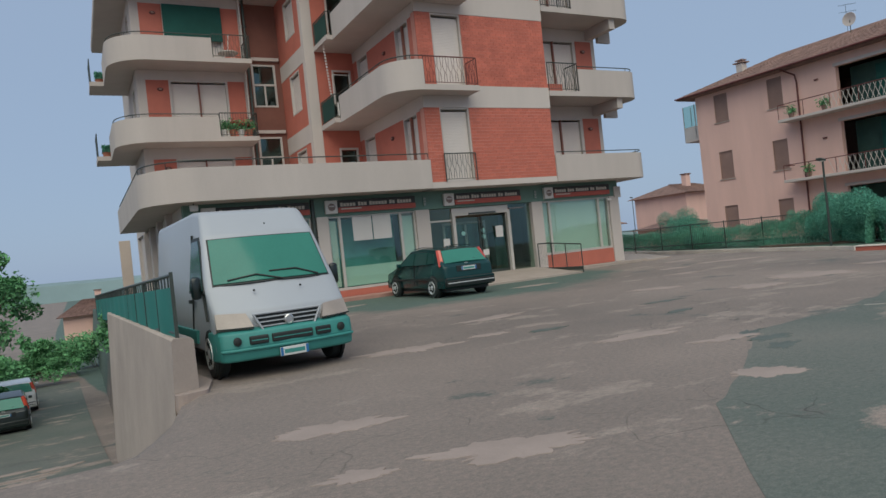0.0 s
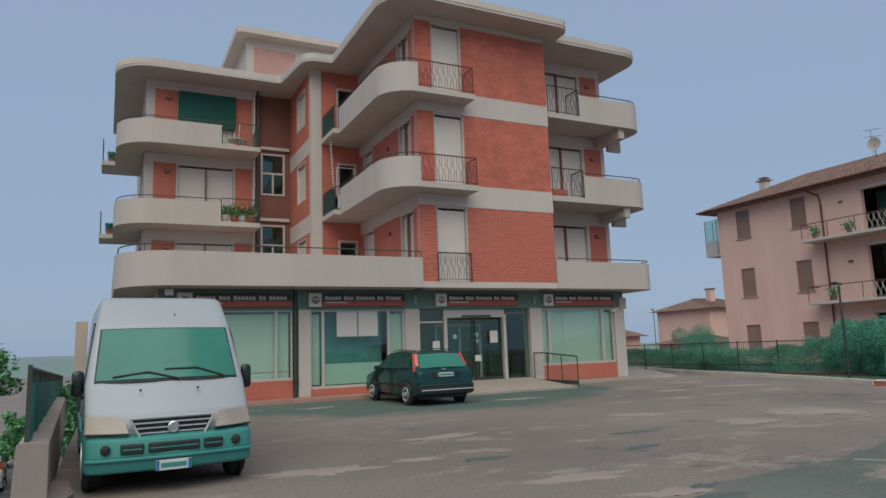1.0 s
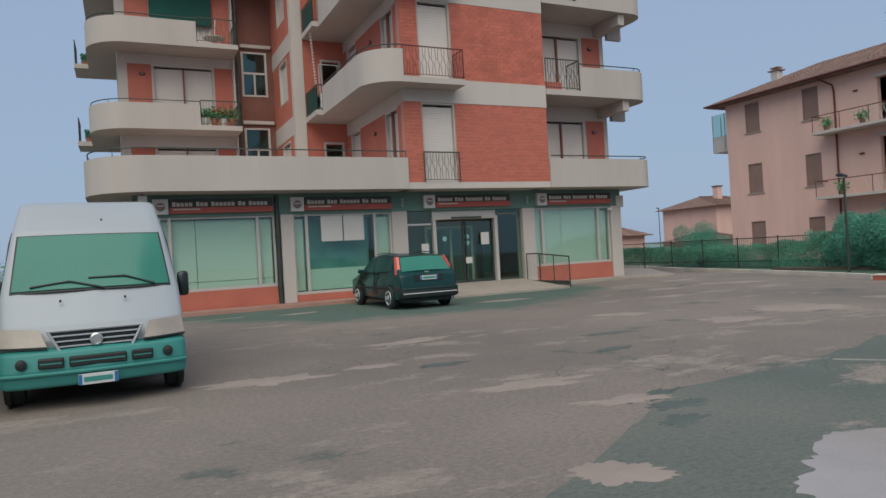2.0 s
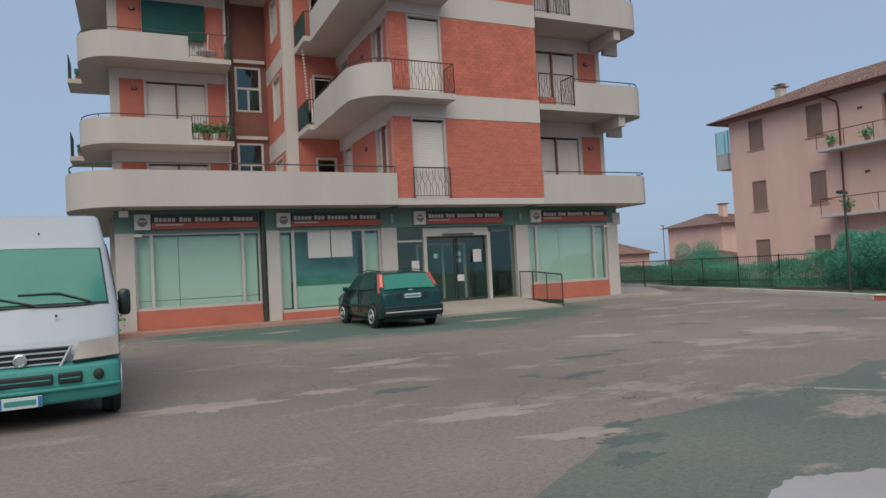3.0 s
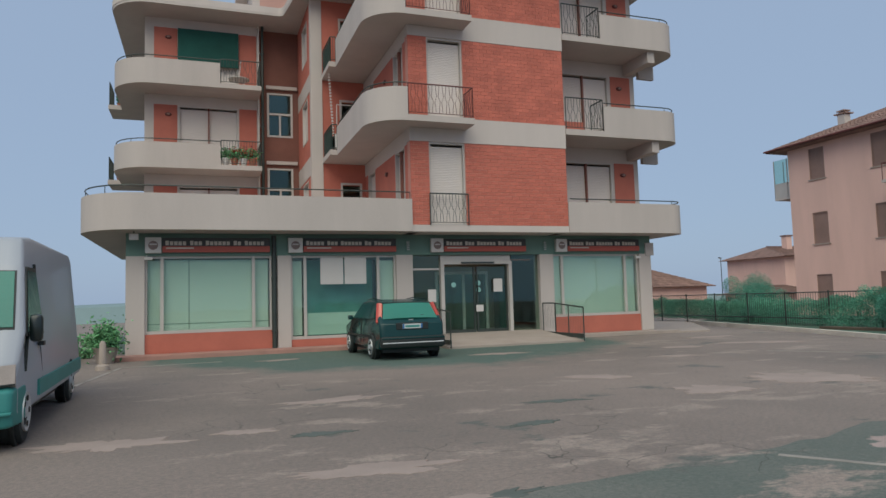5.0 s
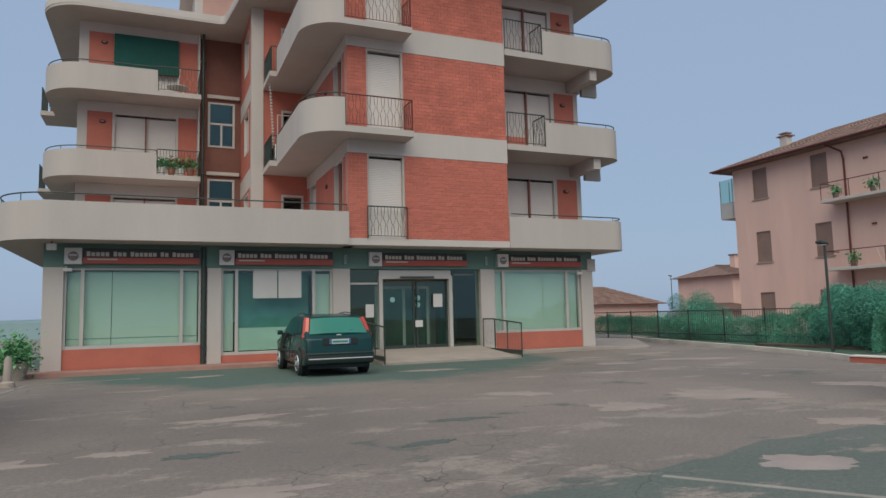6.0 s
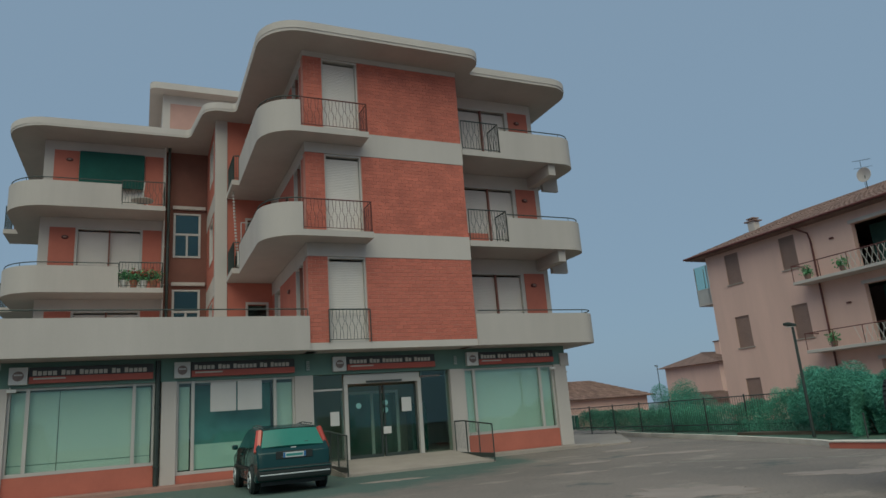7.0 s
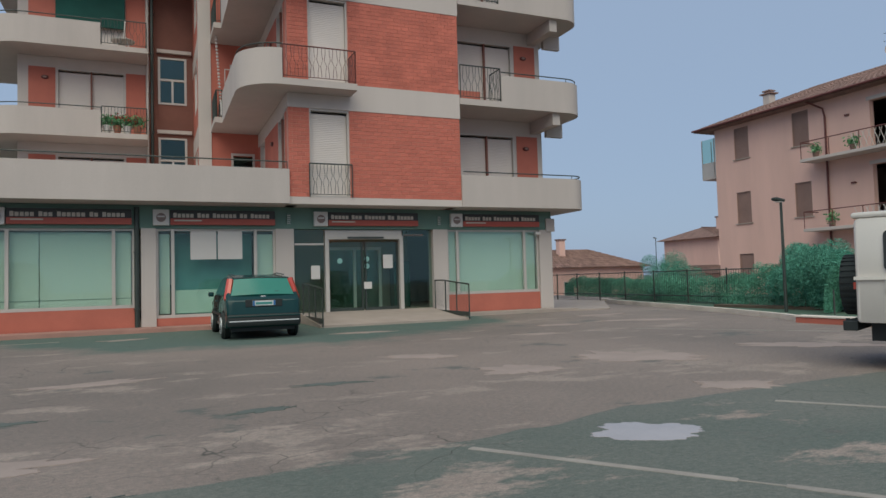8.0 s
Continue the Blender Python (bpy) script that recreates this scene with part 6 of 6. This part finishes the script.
def pink_house():
    X, Y1, Y0, EZ = 44.0, 36.8, 8.0, 11.15
    h = thing("house", (X, 22, 0), label="three-storey salmon plaster house with brown shutters and balconies", category="house")
    wins = [(y0, y1, z0, z1) for y0, y1 in ((33.9, 35.1), (29.4, 30.55)) for z0, z1 in ((8.8, 10.9), (4.45, 6.55), (0.3, 2.4))]
    doors = [(21.2, 25.6, 7.75, 10.45), (21.2, 25.6, 3.65, 6.9), (21.2, 25.6, 0.0, 2.7), (13.0, 17.0, 7.75, 10.45), (13.0, 17.0, 3.65, 6.9)]
    us = sorted({Y0, Y1, *[v for w in wins + doors for v in w[:2]]})
    zs = sorted({-2.0, EZ, *[v for w in wins + doors for v in w[2:]]})
    bm = bmesh.new()
    for a, b in zip(us, us[1:]):
        for c, d in zip(zs, zs[1:]):
            if not any(w[0] < (a + b) / 2 < w[1] and w[2] < (c + d) / 2 < w[3] for w in wins + doors):
                box(X, X + 0.35, a, b, c, d, bm)
    bmesh.ops.remove_doubles(bm, verts=bm.verts, dist=0.001)
    part("wall", bm, M_PINK, h, world=True)
    part("north_wall", box(X + 0.35, X + 9.5, Y1 - 0.35, Y1, -2, EZ), M_PINK, h, world=True)
    part("south_wall", box(X + 0.35, X + 9.5, Y0, Y0 + 0.35, -2, EZ), M_PINK, h, world=True)
    part("east_wall", box(X + 9.15, X + 9.5, Y0 + 0.35, Y1 - 0.35, -2, EZ), M_PINK, h, world=True)
    for z in (0.0, 3.5, 7.6):
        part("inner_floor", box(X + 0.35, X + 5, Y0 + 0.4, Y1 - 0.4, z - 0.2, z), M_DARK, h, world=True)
    for y0, y1, z0, z1 in wins:
        f = bmesh.new()
        for a, b, c, d in ((y0, y0 + 0.06, z0, z1), (y1 - 0.06, y1, z0, z1), (y0 + 0.06, y1 - 0.06, z1 - 0.06, z1), (y0 + 0.06, y1 - 0.06, z0, z0 + 0.06)):
            box(X + 0.04, X + 0.14, a, b, c, d, f)
        w = part("window", f, M_PSHUT, h, world=True)
        sb = slatted("x", X + 0.08, y0 + 0.06, y1 - 0.06, z0 + 0.06, z1 - 0.06, 0.08, 0.015)
        o = part("shutter", sb, M_PSHUT, w, world=True)
        part("sill", box(X - 0.08, X + 0.1, y0 - 0.1, y1 + 0.1, z0 - 0.07, z0 - 0.004), M_PAVE, w, world=True)
    for y0, y1, z0, z1 in doors:
        # dark sheet set inside the opening, the room's shade as plain colour
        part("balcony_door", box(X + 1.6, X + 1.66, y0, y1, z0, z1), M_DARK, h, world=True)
        part("awning_box", box(X - 0.1, X + 0.2, y0 - 0.1, y1 + 0.1, z1 + 0.01, z1 + 0.2), M_PLASTER, h, world=True)
        part("curtain", box(X + 1.2, X + 1.24, y0 + 1.6, y0 + 2.6, z0, z1 - 0.3), M_GREENFAB, h, world=True)
    for z in (3.45, 7.55):
        b = part("balcony", box(X - 1.25, X - 0.003, 9.0, 29.1, z - 0.02, z + 0.16, bevel=0.02), M_PLASTER, h, world=True)
        part("top_rail", tube([(X - 1.2, 29.05, z + 1.15), (X - 1.2, 9.0, z + 1.15)], 0.03), M_IRONRED, b, world=True)
        part("top_rail", tube([(X - 1.2, 29.05, z + 1.15), (X, 29.05, z + 1.15)], 0.03), M_IRONRED, b, world=True)
        for k in range(12):
            y = 29.05 - 1.8 * k
            part("post", tube([(X - 1.2, y, z + 0.1), (X - 1.2, y, z + 1.15)], 0.025, seg=5), M_IRONRED, b, world=True)
        for k in range(90):
            y = 25.6 - 0.16 * k
            part("lattice_bar", tube([(X - 1.2, y, z + 0.2), (X - 1.2, y - (0.32 if k % 2 else -0.32), z + 1.1)], 0.016, seg=4), M_FRAME, b, world=True)
    # roof
    rf = part("roof", box(X - 0.85, X + 10.3, Y0 - 0.8, Y1 + 1.1, EZ, EZ + 0.12), M_TILE, h, "low tiled hip roof with wide eaves", world=True)
    ex0, ex1, ey0, ey1, rz = X - 0.9, X + 10.4, Y0 - 0.9, Y1 + 1.15, EZ + 2.4
    xm = (ex0 + ex1) / 2
    bm = bmesh.new()
    lo = [bm.verts.new(v) for v in ((ex0, ey0, EZ + 0.12), (ex1, ey0, EZ + 0.12), (ex1, ey1, EZ + 0.12), (ex0, ey1, EZ + 0.12))]
    r0, r1 = bm.verts.new((xm, ey0 + 5.6, rz)), bm.verts.new((xm, ey1 - 5.6, rz))
    for q in ((lo[0], lo[1], r0), (lo[1], lo[2], r1, r0), (lo[2], lo[3], r1), (lo[3], lo[0], r0, r1), tuple(reversed(lo))):
        bm.faces.new(q)
    bmesh.ops.recalc_face_normals(bm, faces=bm.faces)
    part("hip", bm, M_TILE, rf, world=True)
    t = tiled_roof(h, [(ex0 - X, ey1 - 22, EZ + 0.13), (ex0 - X, ey0 - 22, EZ + 0.13), (xm - X, ey0 + 5.6 - 22, rz + 0.01), (xm - X, ey1 - 5.6 - 22, rz + 0.01)], 90, 15, 0.035)
    part("gutter", tube([(ex0 - 0.06, ey1, EZ + 0.1), (ex0 - 0.06, ey0, EZ + 0.1)], 0.07), M_IRONRED, rf, world=True)
    ch = part("chimney", box(46.2, 46.75, 33.95, 34.5, EZ + 0.7, EZ + 2.1, bevel=0.02), M_PLASTER, h, world=True)
    part("chimney_cap", box(46.1, 46.9, 33.8, 34.7, EZ + 2.12, EZ + 2.2), M_PSHUT, ch, world=True)
    part("chimney_cap", box(46.2, 46.8, 33.95, 34.55, EZ + 2.32, EZ + 2.4), M_PSHUT, ch, world=True)
    pp = part("downpipe", tube([(X - 0.75, 28.9, EZ), (X - 0.15, 28.3, EZ - 0.5), (X - 0.08, 28.25, EZ - 1.0), (X - 0.08, 28.25, -1)], 0.06, seg=8), M_IRONRED, h, world=True)
    # glazed loggia on the north side
    lg = part("loggia", box(X + 0.5, X + 3.2, Y1, Y1 + 1.8, 7.9, 8.05), M_PLASTER, h, world=True)
    for x in (X + 0.5, X + 1.4, X + 2.3, X + 3.15):
        part("loggia_post", box(x, x + 0.05, Y1 + 1.75, Y1 + 1.8, 8.05, 10.8), M_FRAME, lg, world=True)
    part("loggia_post", box(X + 0.5, X + 0.55, Y1 + 0.6, Y1 + 0.65, 8.05, 10.8), M_FRAME, lg, world=True)
    part("pane", box(X + 0.52, X + 0.53, Y1, Y1 + 1.75, 9.1, 10.8), M_GLASSD, lg, world=True)
    part("loggia_panel", box(X + 0.5, X + 0.54, Y1, Y1 + 1.78, 8.05, 9.1), M_FRAME, lg, world=True)
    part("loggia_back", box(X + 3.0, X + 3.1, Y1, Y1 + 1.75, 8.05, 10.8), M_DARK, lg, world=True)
    for u, z in ((26.9, 9.9), (26.7, 6.0)):
        part("wall_lamp", box(X - 0.12, X, u - 0.14, u + 0.14, z, z + 0.1, bevel=0.03), M_IRONRED, h, world=True)
    dish = thing("satellite_dish", (47.6, 26.4, EZ + 1.85), label="grey satellite dish on the tiled roof", category="satellite dish")
    part("mast", tube([(0, 0, -0.3), (0, 0, 1.0)], 0.03), M_IRON, dish)
    bm = lathe([(0.02, 0.12), (0.25, 0.08), (0.45, 0.0), (0.46, 0.02), (0.25, 0.11), (0.02, 0.15)], 20, "x")
    bmesh.ops.translate(bm, vec=(-0.1, 0, 1.05), verts=bm.verts)
    part("reflector", bm, M_PLASTER, dish, smooth=True)
    ant = thing("aerial", (49.2, 27.5, EZ + 2.2), label="thin metal television aerial on the roof", category="aerial")
    part("mast", tube([(0, 0, -0.2), (0, 0, 2.2)], 0.015), M_IRON, ant)
    for z in (1.6, 2.1):
        part("boom", tube([(0, -0.7, z), (0, 0.5, z + 0.2)], 0.01), M_IRON, ant)
        for k in range(7):
            part("element", tube([(-0.2, -0.6 + 0.16 * k, z + 0.03 * k), (0.2, -0.6 + 0.16 * k, z + 0.03 * k)], 0.005, seg=4), M_IRON, ant)
    for y, z in ((28.3, 7.72), (26.0, 7.72), (27.5, 3.62)):
        p = thing("plant_pot", (X - 0.9, y, z), label="potted plant on a balcony of the salmon house", category="plant pot", group="balcony pots")
        part("pot", lathe([(0.14, 0), (0.2, 0.32), (0.17, 0.32), (0.15, 0.2)], 12), M_TILE, p, smooth=True)
        part("foliage", leaves(220, lambda g: (g.gauss(0, 0.16), g.gauss(0, 0.16), 0.5 + g.gauss(0, 0.16)), 0.07, int(y * 10)), M_LEAF2, p)


pink_house()


def small_house(loc, sx, sy, wall_h, roof_h, label, windows, chimney=True, over=0.7):
    h = thing("house", loc, label=label, category="house", group="far houses")
    part("wall", box(-sx, sx, -sy, sy, -4, wall_h), M_PINK, h)
    ex, ey = sx + over, sy + over
    for s, c in ((-1, [(-ex, -ey, wall_h), (ex, -ey, wall_h), (ex * 0.45, 0, wall_h + roof_h), (-ex * 0.45, 0, wall_h + roof_h)]),):
        tiled_roof(h, c, 40, 9, 0.08)
    bm = bmesh.new()
    lo = [bm.verts.new(v) for v in ((-ex, -ey, wall_h), (ex, -ey, wall_h), (ex, ey, wall_h), (-ex, ey, wall_h))]
    r0, r1 = bm.verts.new((-ex * 0.45, 0, wall_h + roof_h - 0.02)), bm.verts.new((ex * 0.45, 0, wall_h + roof_h - 0.02))
    for q in ((lo[0], lo[1], r1, r0), (lo[1], lo[2], r1), (lo[2], lo[3], r0, r1), (lo[3], lo[0], r0), tuple(reversed(lo))):
        bm.faces.new(q)
    bmesh.ops.recalc_face_normals(bm, faces=bm.faces)
    part("roof", bm, M_TILE, h)
    for x0, x1, z0, z1 in windows:
        w = part("window", box(x0, x1, -sy - 0.06, -sy + 0.02, z0, z1), M_FRAME, h)
        part("shutter", box(x0 + 0.08, (x0 + x1) / 2 - 0.03, -sy - 0.09, -sy - 0.05, z0 + 0.08, z1 - 0.08), M_GREENFAB, w)
        part("shutter", box((x0 + x1) / 2 + 0.03, x1 - 0.08, -sy - 0.09, -sy - 0.05, z0 + 0.08, z1 - 0.08), M_GREENFAB, w)
    if chimney:
        c = part("chimney", box(-0.9, -0.2, -1.8, -1.1, wall_h + 0.4, wall_h + roof_h + 1.0), M_PINK, h)
        part("chimney_cap", box(-1.0, -0.1, -1.9, -1.0, wall_h + roof_h + 1.0, wall_h + roof_h + 1.12), M_TILE, c)
    return h


small_house((64.9, 58, 0.6), 3.7, 4.0, 4.3, 1.3, "distant salmon house with a tiled roof and green shutters", [(-0.2, 1.5, 1.5, 3.6)])
small_house((48.2, 64, -1.1), 8.2, 4.0, 3.2, 2.0, "distant low salmon house with a broad tiled roof", [(-5.5, -4.2, 0.2, 1.8), (-2.0, -0.8, 0.2, 1.8), (2.6, 3.9, 0.2, 1.8)])
small_house((57.0, 52, -1.5), 3.2, 2.4, 2.6, 0.8, "distant small salmon outbuilding", [], False)
small_house((2.5, 95, -8), 4.5, 4.0, 6.0, 1.8, "distant house with an orange tiled roof beyond the trees", [])
small_house((-26, 110, -8), 5, 4.0, 6.5, 1.8, "distant house with an orange tiled roof beyond the trees", [])

# hills at the horizon
hills = bmesh.new()
prev = None
for k in range(121):
    a = radians(-90 + 180 * k / 120)
    d = 900
    ht = 6 + 10 * (noise.noise((a * 3, 1.5, 0)) + 0.6) + 3 * noise.noise((a * 11, 4.0, 0))
    ht *= 0.62
    if a > -0.1:
        ht *= max(0.05, 1 - (a + 0.1) * 1.3)
    cur = [hills.verts.new((math.sin(a) * (d + o), math.cos(a) * (d + o), z)) for o, z in ((0, -30), (20, max(-10, ht * 0.6)), (90, max(-9, ht)), (200, -30))]
    if prev:
        for i in range(3):
            hills.faces.new((prev[i], cur[i], cur[i + 1], prev[i + 1]))
    prev = cur
M_HILL = mat("hazy hillside", (0.20, 0.27, 0.28), 0.95, 0.12, 0.02, fine=0.05)
structure("backdrop", hills, M_HILL, "hazy blue-green hills at the horizon", smooth=True)

# ---- balcony clutter ----
M_TERRA = mat("terracotta", (0.34, 0.13, 0.08), 0.8, 0.1, 10)
M_FLOWER = island(mat("red flower", (0.42, 0.03, 0.03), 0.6, 0.2, 5), 0.3)
for k, x in enumerate((6.05, 6.4, 6.75, 7.1)):
    p = thing("flower_pot", (x, 28.98, FL[1]), label="terracotta pot with red flowers behind the balcony railing", category="flower pot", group="balcony flower pots")
    part("pot", lathe([(0.10, 0), (0.15, 0.26), (0.165, 0.26), (0.165, 0.30), (0.13, 0.30), (0.12, 0.22)], 14), M_TERRA if k % 2 else M_WHITE, p, smooth=True)
    part("foliage", leaves(420, lambda g: (g.gauss(0, 0.14), g.gauss(0, 0.10), 0.48 + g.gauss(0, 0.12)), 0.045, 300 + k), M_LEAF2, p)
    if k:
        part("flowers", leaves(90, lambda g: (g.gauss(0, 0.13), g.gauss(-0.04, 0.10), 0.56 + g.gauss(0, 0.1)), 0.04, 330 + k), M_FLOWER, p)
tb = thing("garden_table", (6.6, 29.3, FL[2]), label="small white garden table on the top west balcony", category="table")
part("tabletop", lathe([(0.42, 0.34), (0.43, 0.37), (0.41, 0.38)], 20), M_WHITE, tb, smooth=True)
for k in range(4):
    a = math.pi / 4 + k * math.pi / 2
    part("leg", tube([(0.34 * math.cos(a), 0.34 * math.sin(a), 0), (0.2 * math.cos(a), 0.2 * math.sin(a), 0.34)], 0.018), M_WHITE, tb)
part("umbrella_pole", tube([(0, 0, 0.3), (0.08, 0, 1.15)], 0.02), M_WHITE, tb)
ac = thing("air_conditioner", (9.95, 25.6, FL[1]), label="white air conditioner unit on the side balcony", category="air conditioner")
part("casing", box(-0.15, 0.17, -0.4, 0.4, 0.05, 0.62, bevel=0.02), M_WHITE, ac)
part("fan_grille", lathe([(0.2, 0), (0.2, 0.012), (0.02, 0.015)], 18, "x"), M_BLACK, ac).location = (-0.163, -0.08, 0.34)
part("feet", box(-0.12, 0.14, -0.3, 0.3, 0, 0.05), M_BLACK, ac)
chain = thing("rain_chain", (9.72, 26.0, FL[1] + 0.2), label="pale hanging rain chain between two balconies", category="chain")
for k in range(26):
    bm = lathe([(0.015, 0), (0.048, 0.03), (0.048, 0.06), (0.015, 0.085)], 6)
    bmesh.ops.translate(bm, vec=(0.18 - 0.007 * k, 0, 0.06 + 0.122 * k), verts=bm.verts)
    part("chain_link", bm, M_WHITE, chain)
lad = thing("clothes_rack", (10.3, 26.2, FL[1]), label="white tubular drying frame on the side balcony", category="clothes rack")
for x in (-0.25, 0.5):
    part("post", tube([(x, 0, 0), (x, 0, 2.0)], 0.02), M_WHITE, lad)
part("cross_rail", tube([(-0.25, 0, 2.0), (0.5, 0, 2.0)], 0.02), M_WHITE, lad)
for f in (1, 2):
    p = thing("plant_pot", (1.75, 33.8, FL[f]), label="dark leafy pot plant behind the rear balcony railing", category="plant pot", group="rear balcony plants")
    part("pot", lathe([(0.14, 0), (0.2, 0.3), (0.17, 0.3), (0.15, 0.2)], 12), M_TERRA, p, smooth=True)
    part("foliage", leaves(500, lambda g: (g.uniform(-0.2, 0.2), g.uniform(-0.25, 0.25), g.uniform(0.3, 0.62)), 0.05, 500 + f), M_LEAF, p)


# ---- brick facing of the bay, laid piece by piece ----
def brick_mesh(w, h, d):
    bm = box(-w / 2, w / 2, 0, d, -h / 2, h / 2)
    bmesh.ops.bevel(bm, geom=[e for e in bm.edges if all(v.co.y < 0.001 for v in e.verts)], offset=0.006, segments=1, affect="EDGES")
    me = bpy.data.meshes.new("brick")
    bm.to_mesh(me)
    bm.free()
    me.materials.append(M_RED)
    return me


BW, BH, JT, BD = 0.25, 0.118, 0.009, 0.045
FULL = brick_mesh(BW - JT, BH - JT, BD)


def lay(parent, x0, x1, z0, z1, single):
    """Running bond between x0 and x1; single: every brick an object of its own, else one joined mesh."""
    rng = random.Random(int(z0 * 100 + x0 * 7))
    rows = int((z1 - z0) / BH)
    h = (z1 - z0) / rows
    joined = bmesh.new()
    meshes = {}
    for r in range(rows):
        x = x0 - (BW / 2 if r % 2 else 0)
        while x < x1 - 0.02:
            a, b = max(x0, x), min(x1, x + BW)
            x += BW
            if b - a < 0.05:
                continue
            y = FRONT + rng.uniform(-0.002, 0.002)
            cx, cz = (a + b) / 2, z0 + (r + 0.5) * h
            if single:
                key = round(b - a, 2)
                if key not in meshes:
                    meshes[key] = FULL if abs(key - BW) < 0.006 else brick_mesh(b - a - JT, BH - JT, BD)
                ob = new("brick", meshes[key])
                ob.parent = parent
                ob.location = Vector((cx, y, cz)) - BLD.location
            else:
                box(a + JT / 2, b - JT / 2, y, y + BD, cz - h / 2 + JT / 2, cz + h / 2 - JT / 2, joined)
    if single:
        joined.free()
    else:
        tagged(bpart("brickwork", joined, M_REDJ, parent), kind="stuff")


backs = [o for o in BLD.children if o.name.startswith("bay_wall")]
for i, (z0, z1) in enumerate(BRICK_Z):
    lay(backs[i], B0 + 0.002, 11.92, z0 + 0.004, z1 - 0.004, i == 0)
    lay(backs[i], 13.16, B1, z0 + 0.004, z1 - 0.004, i == 0)
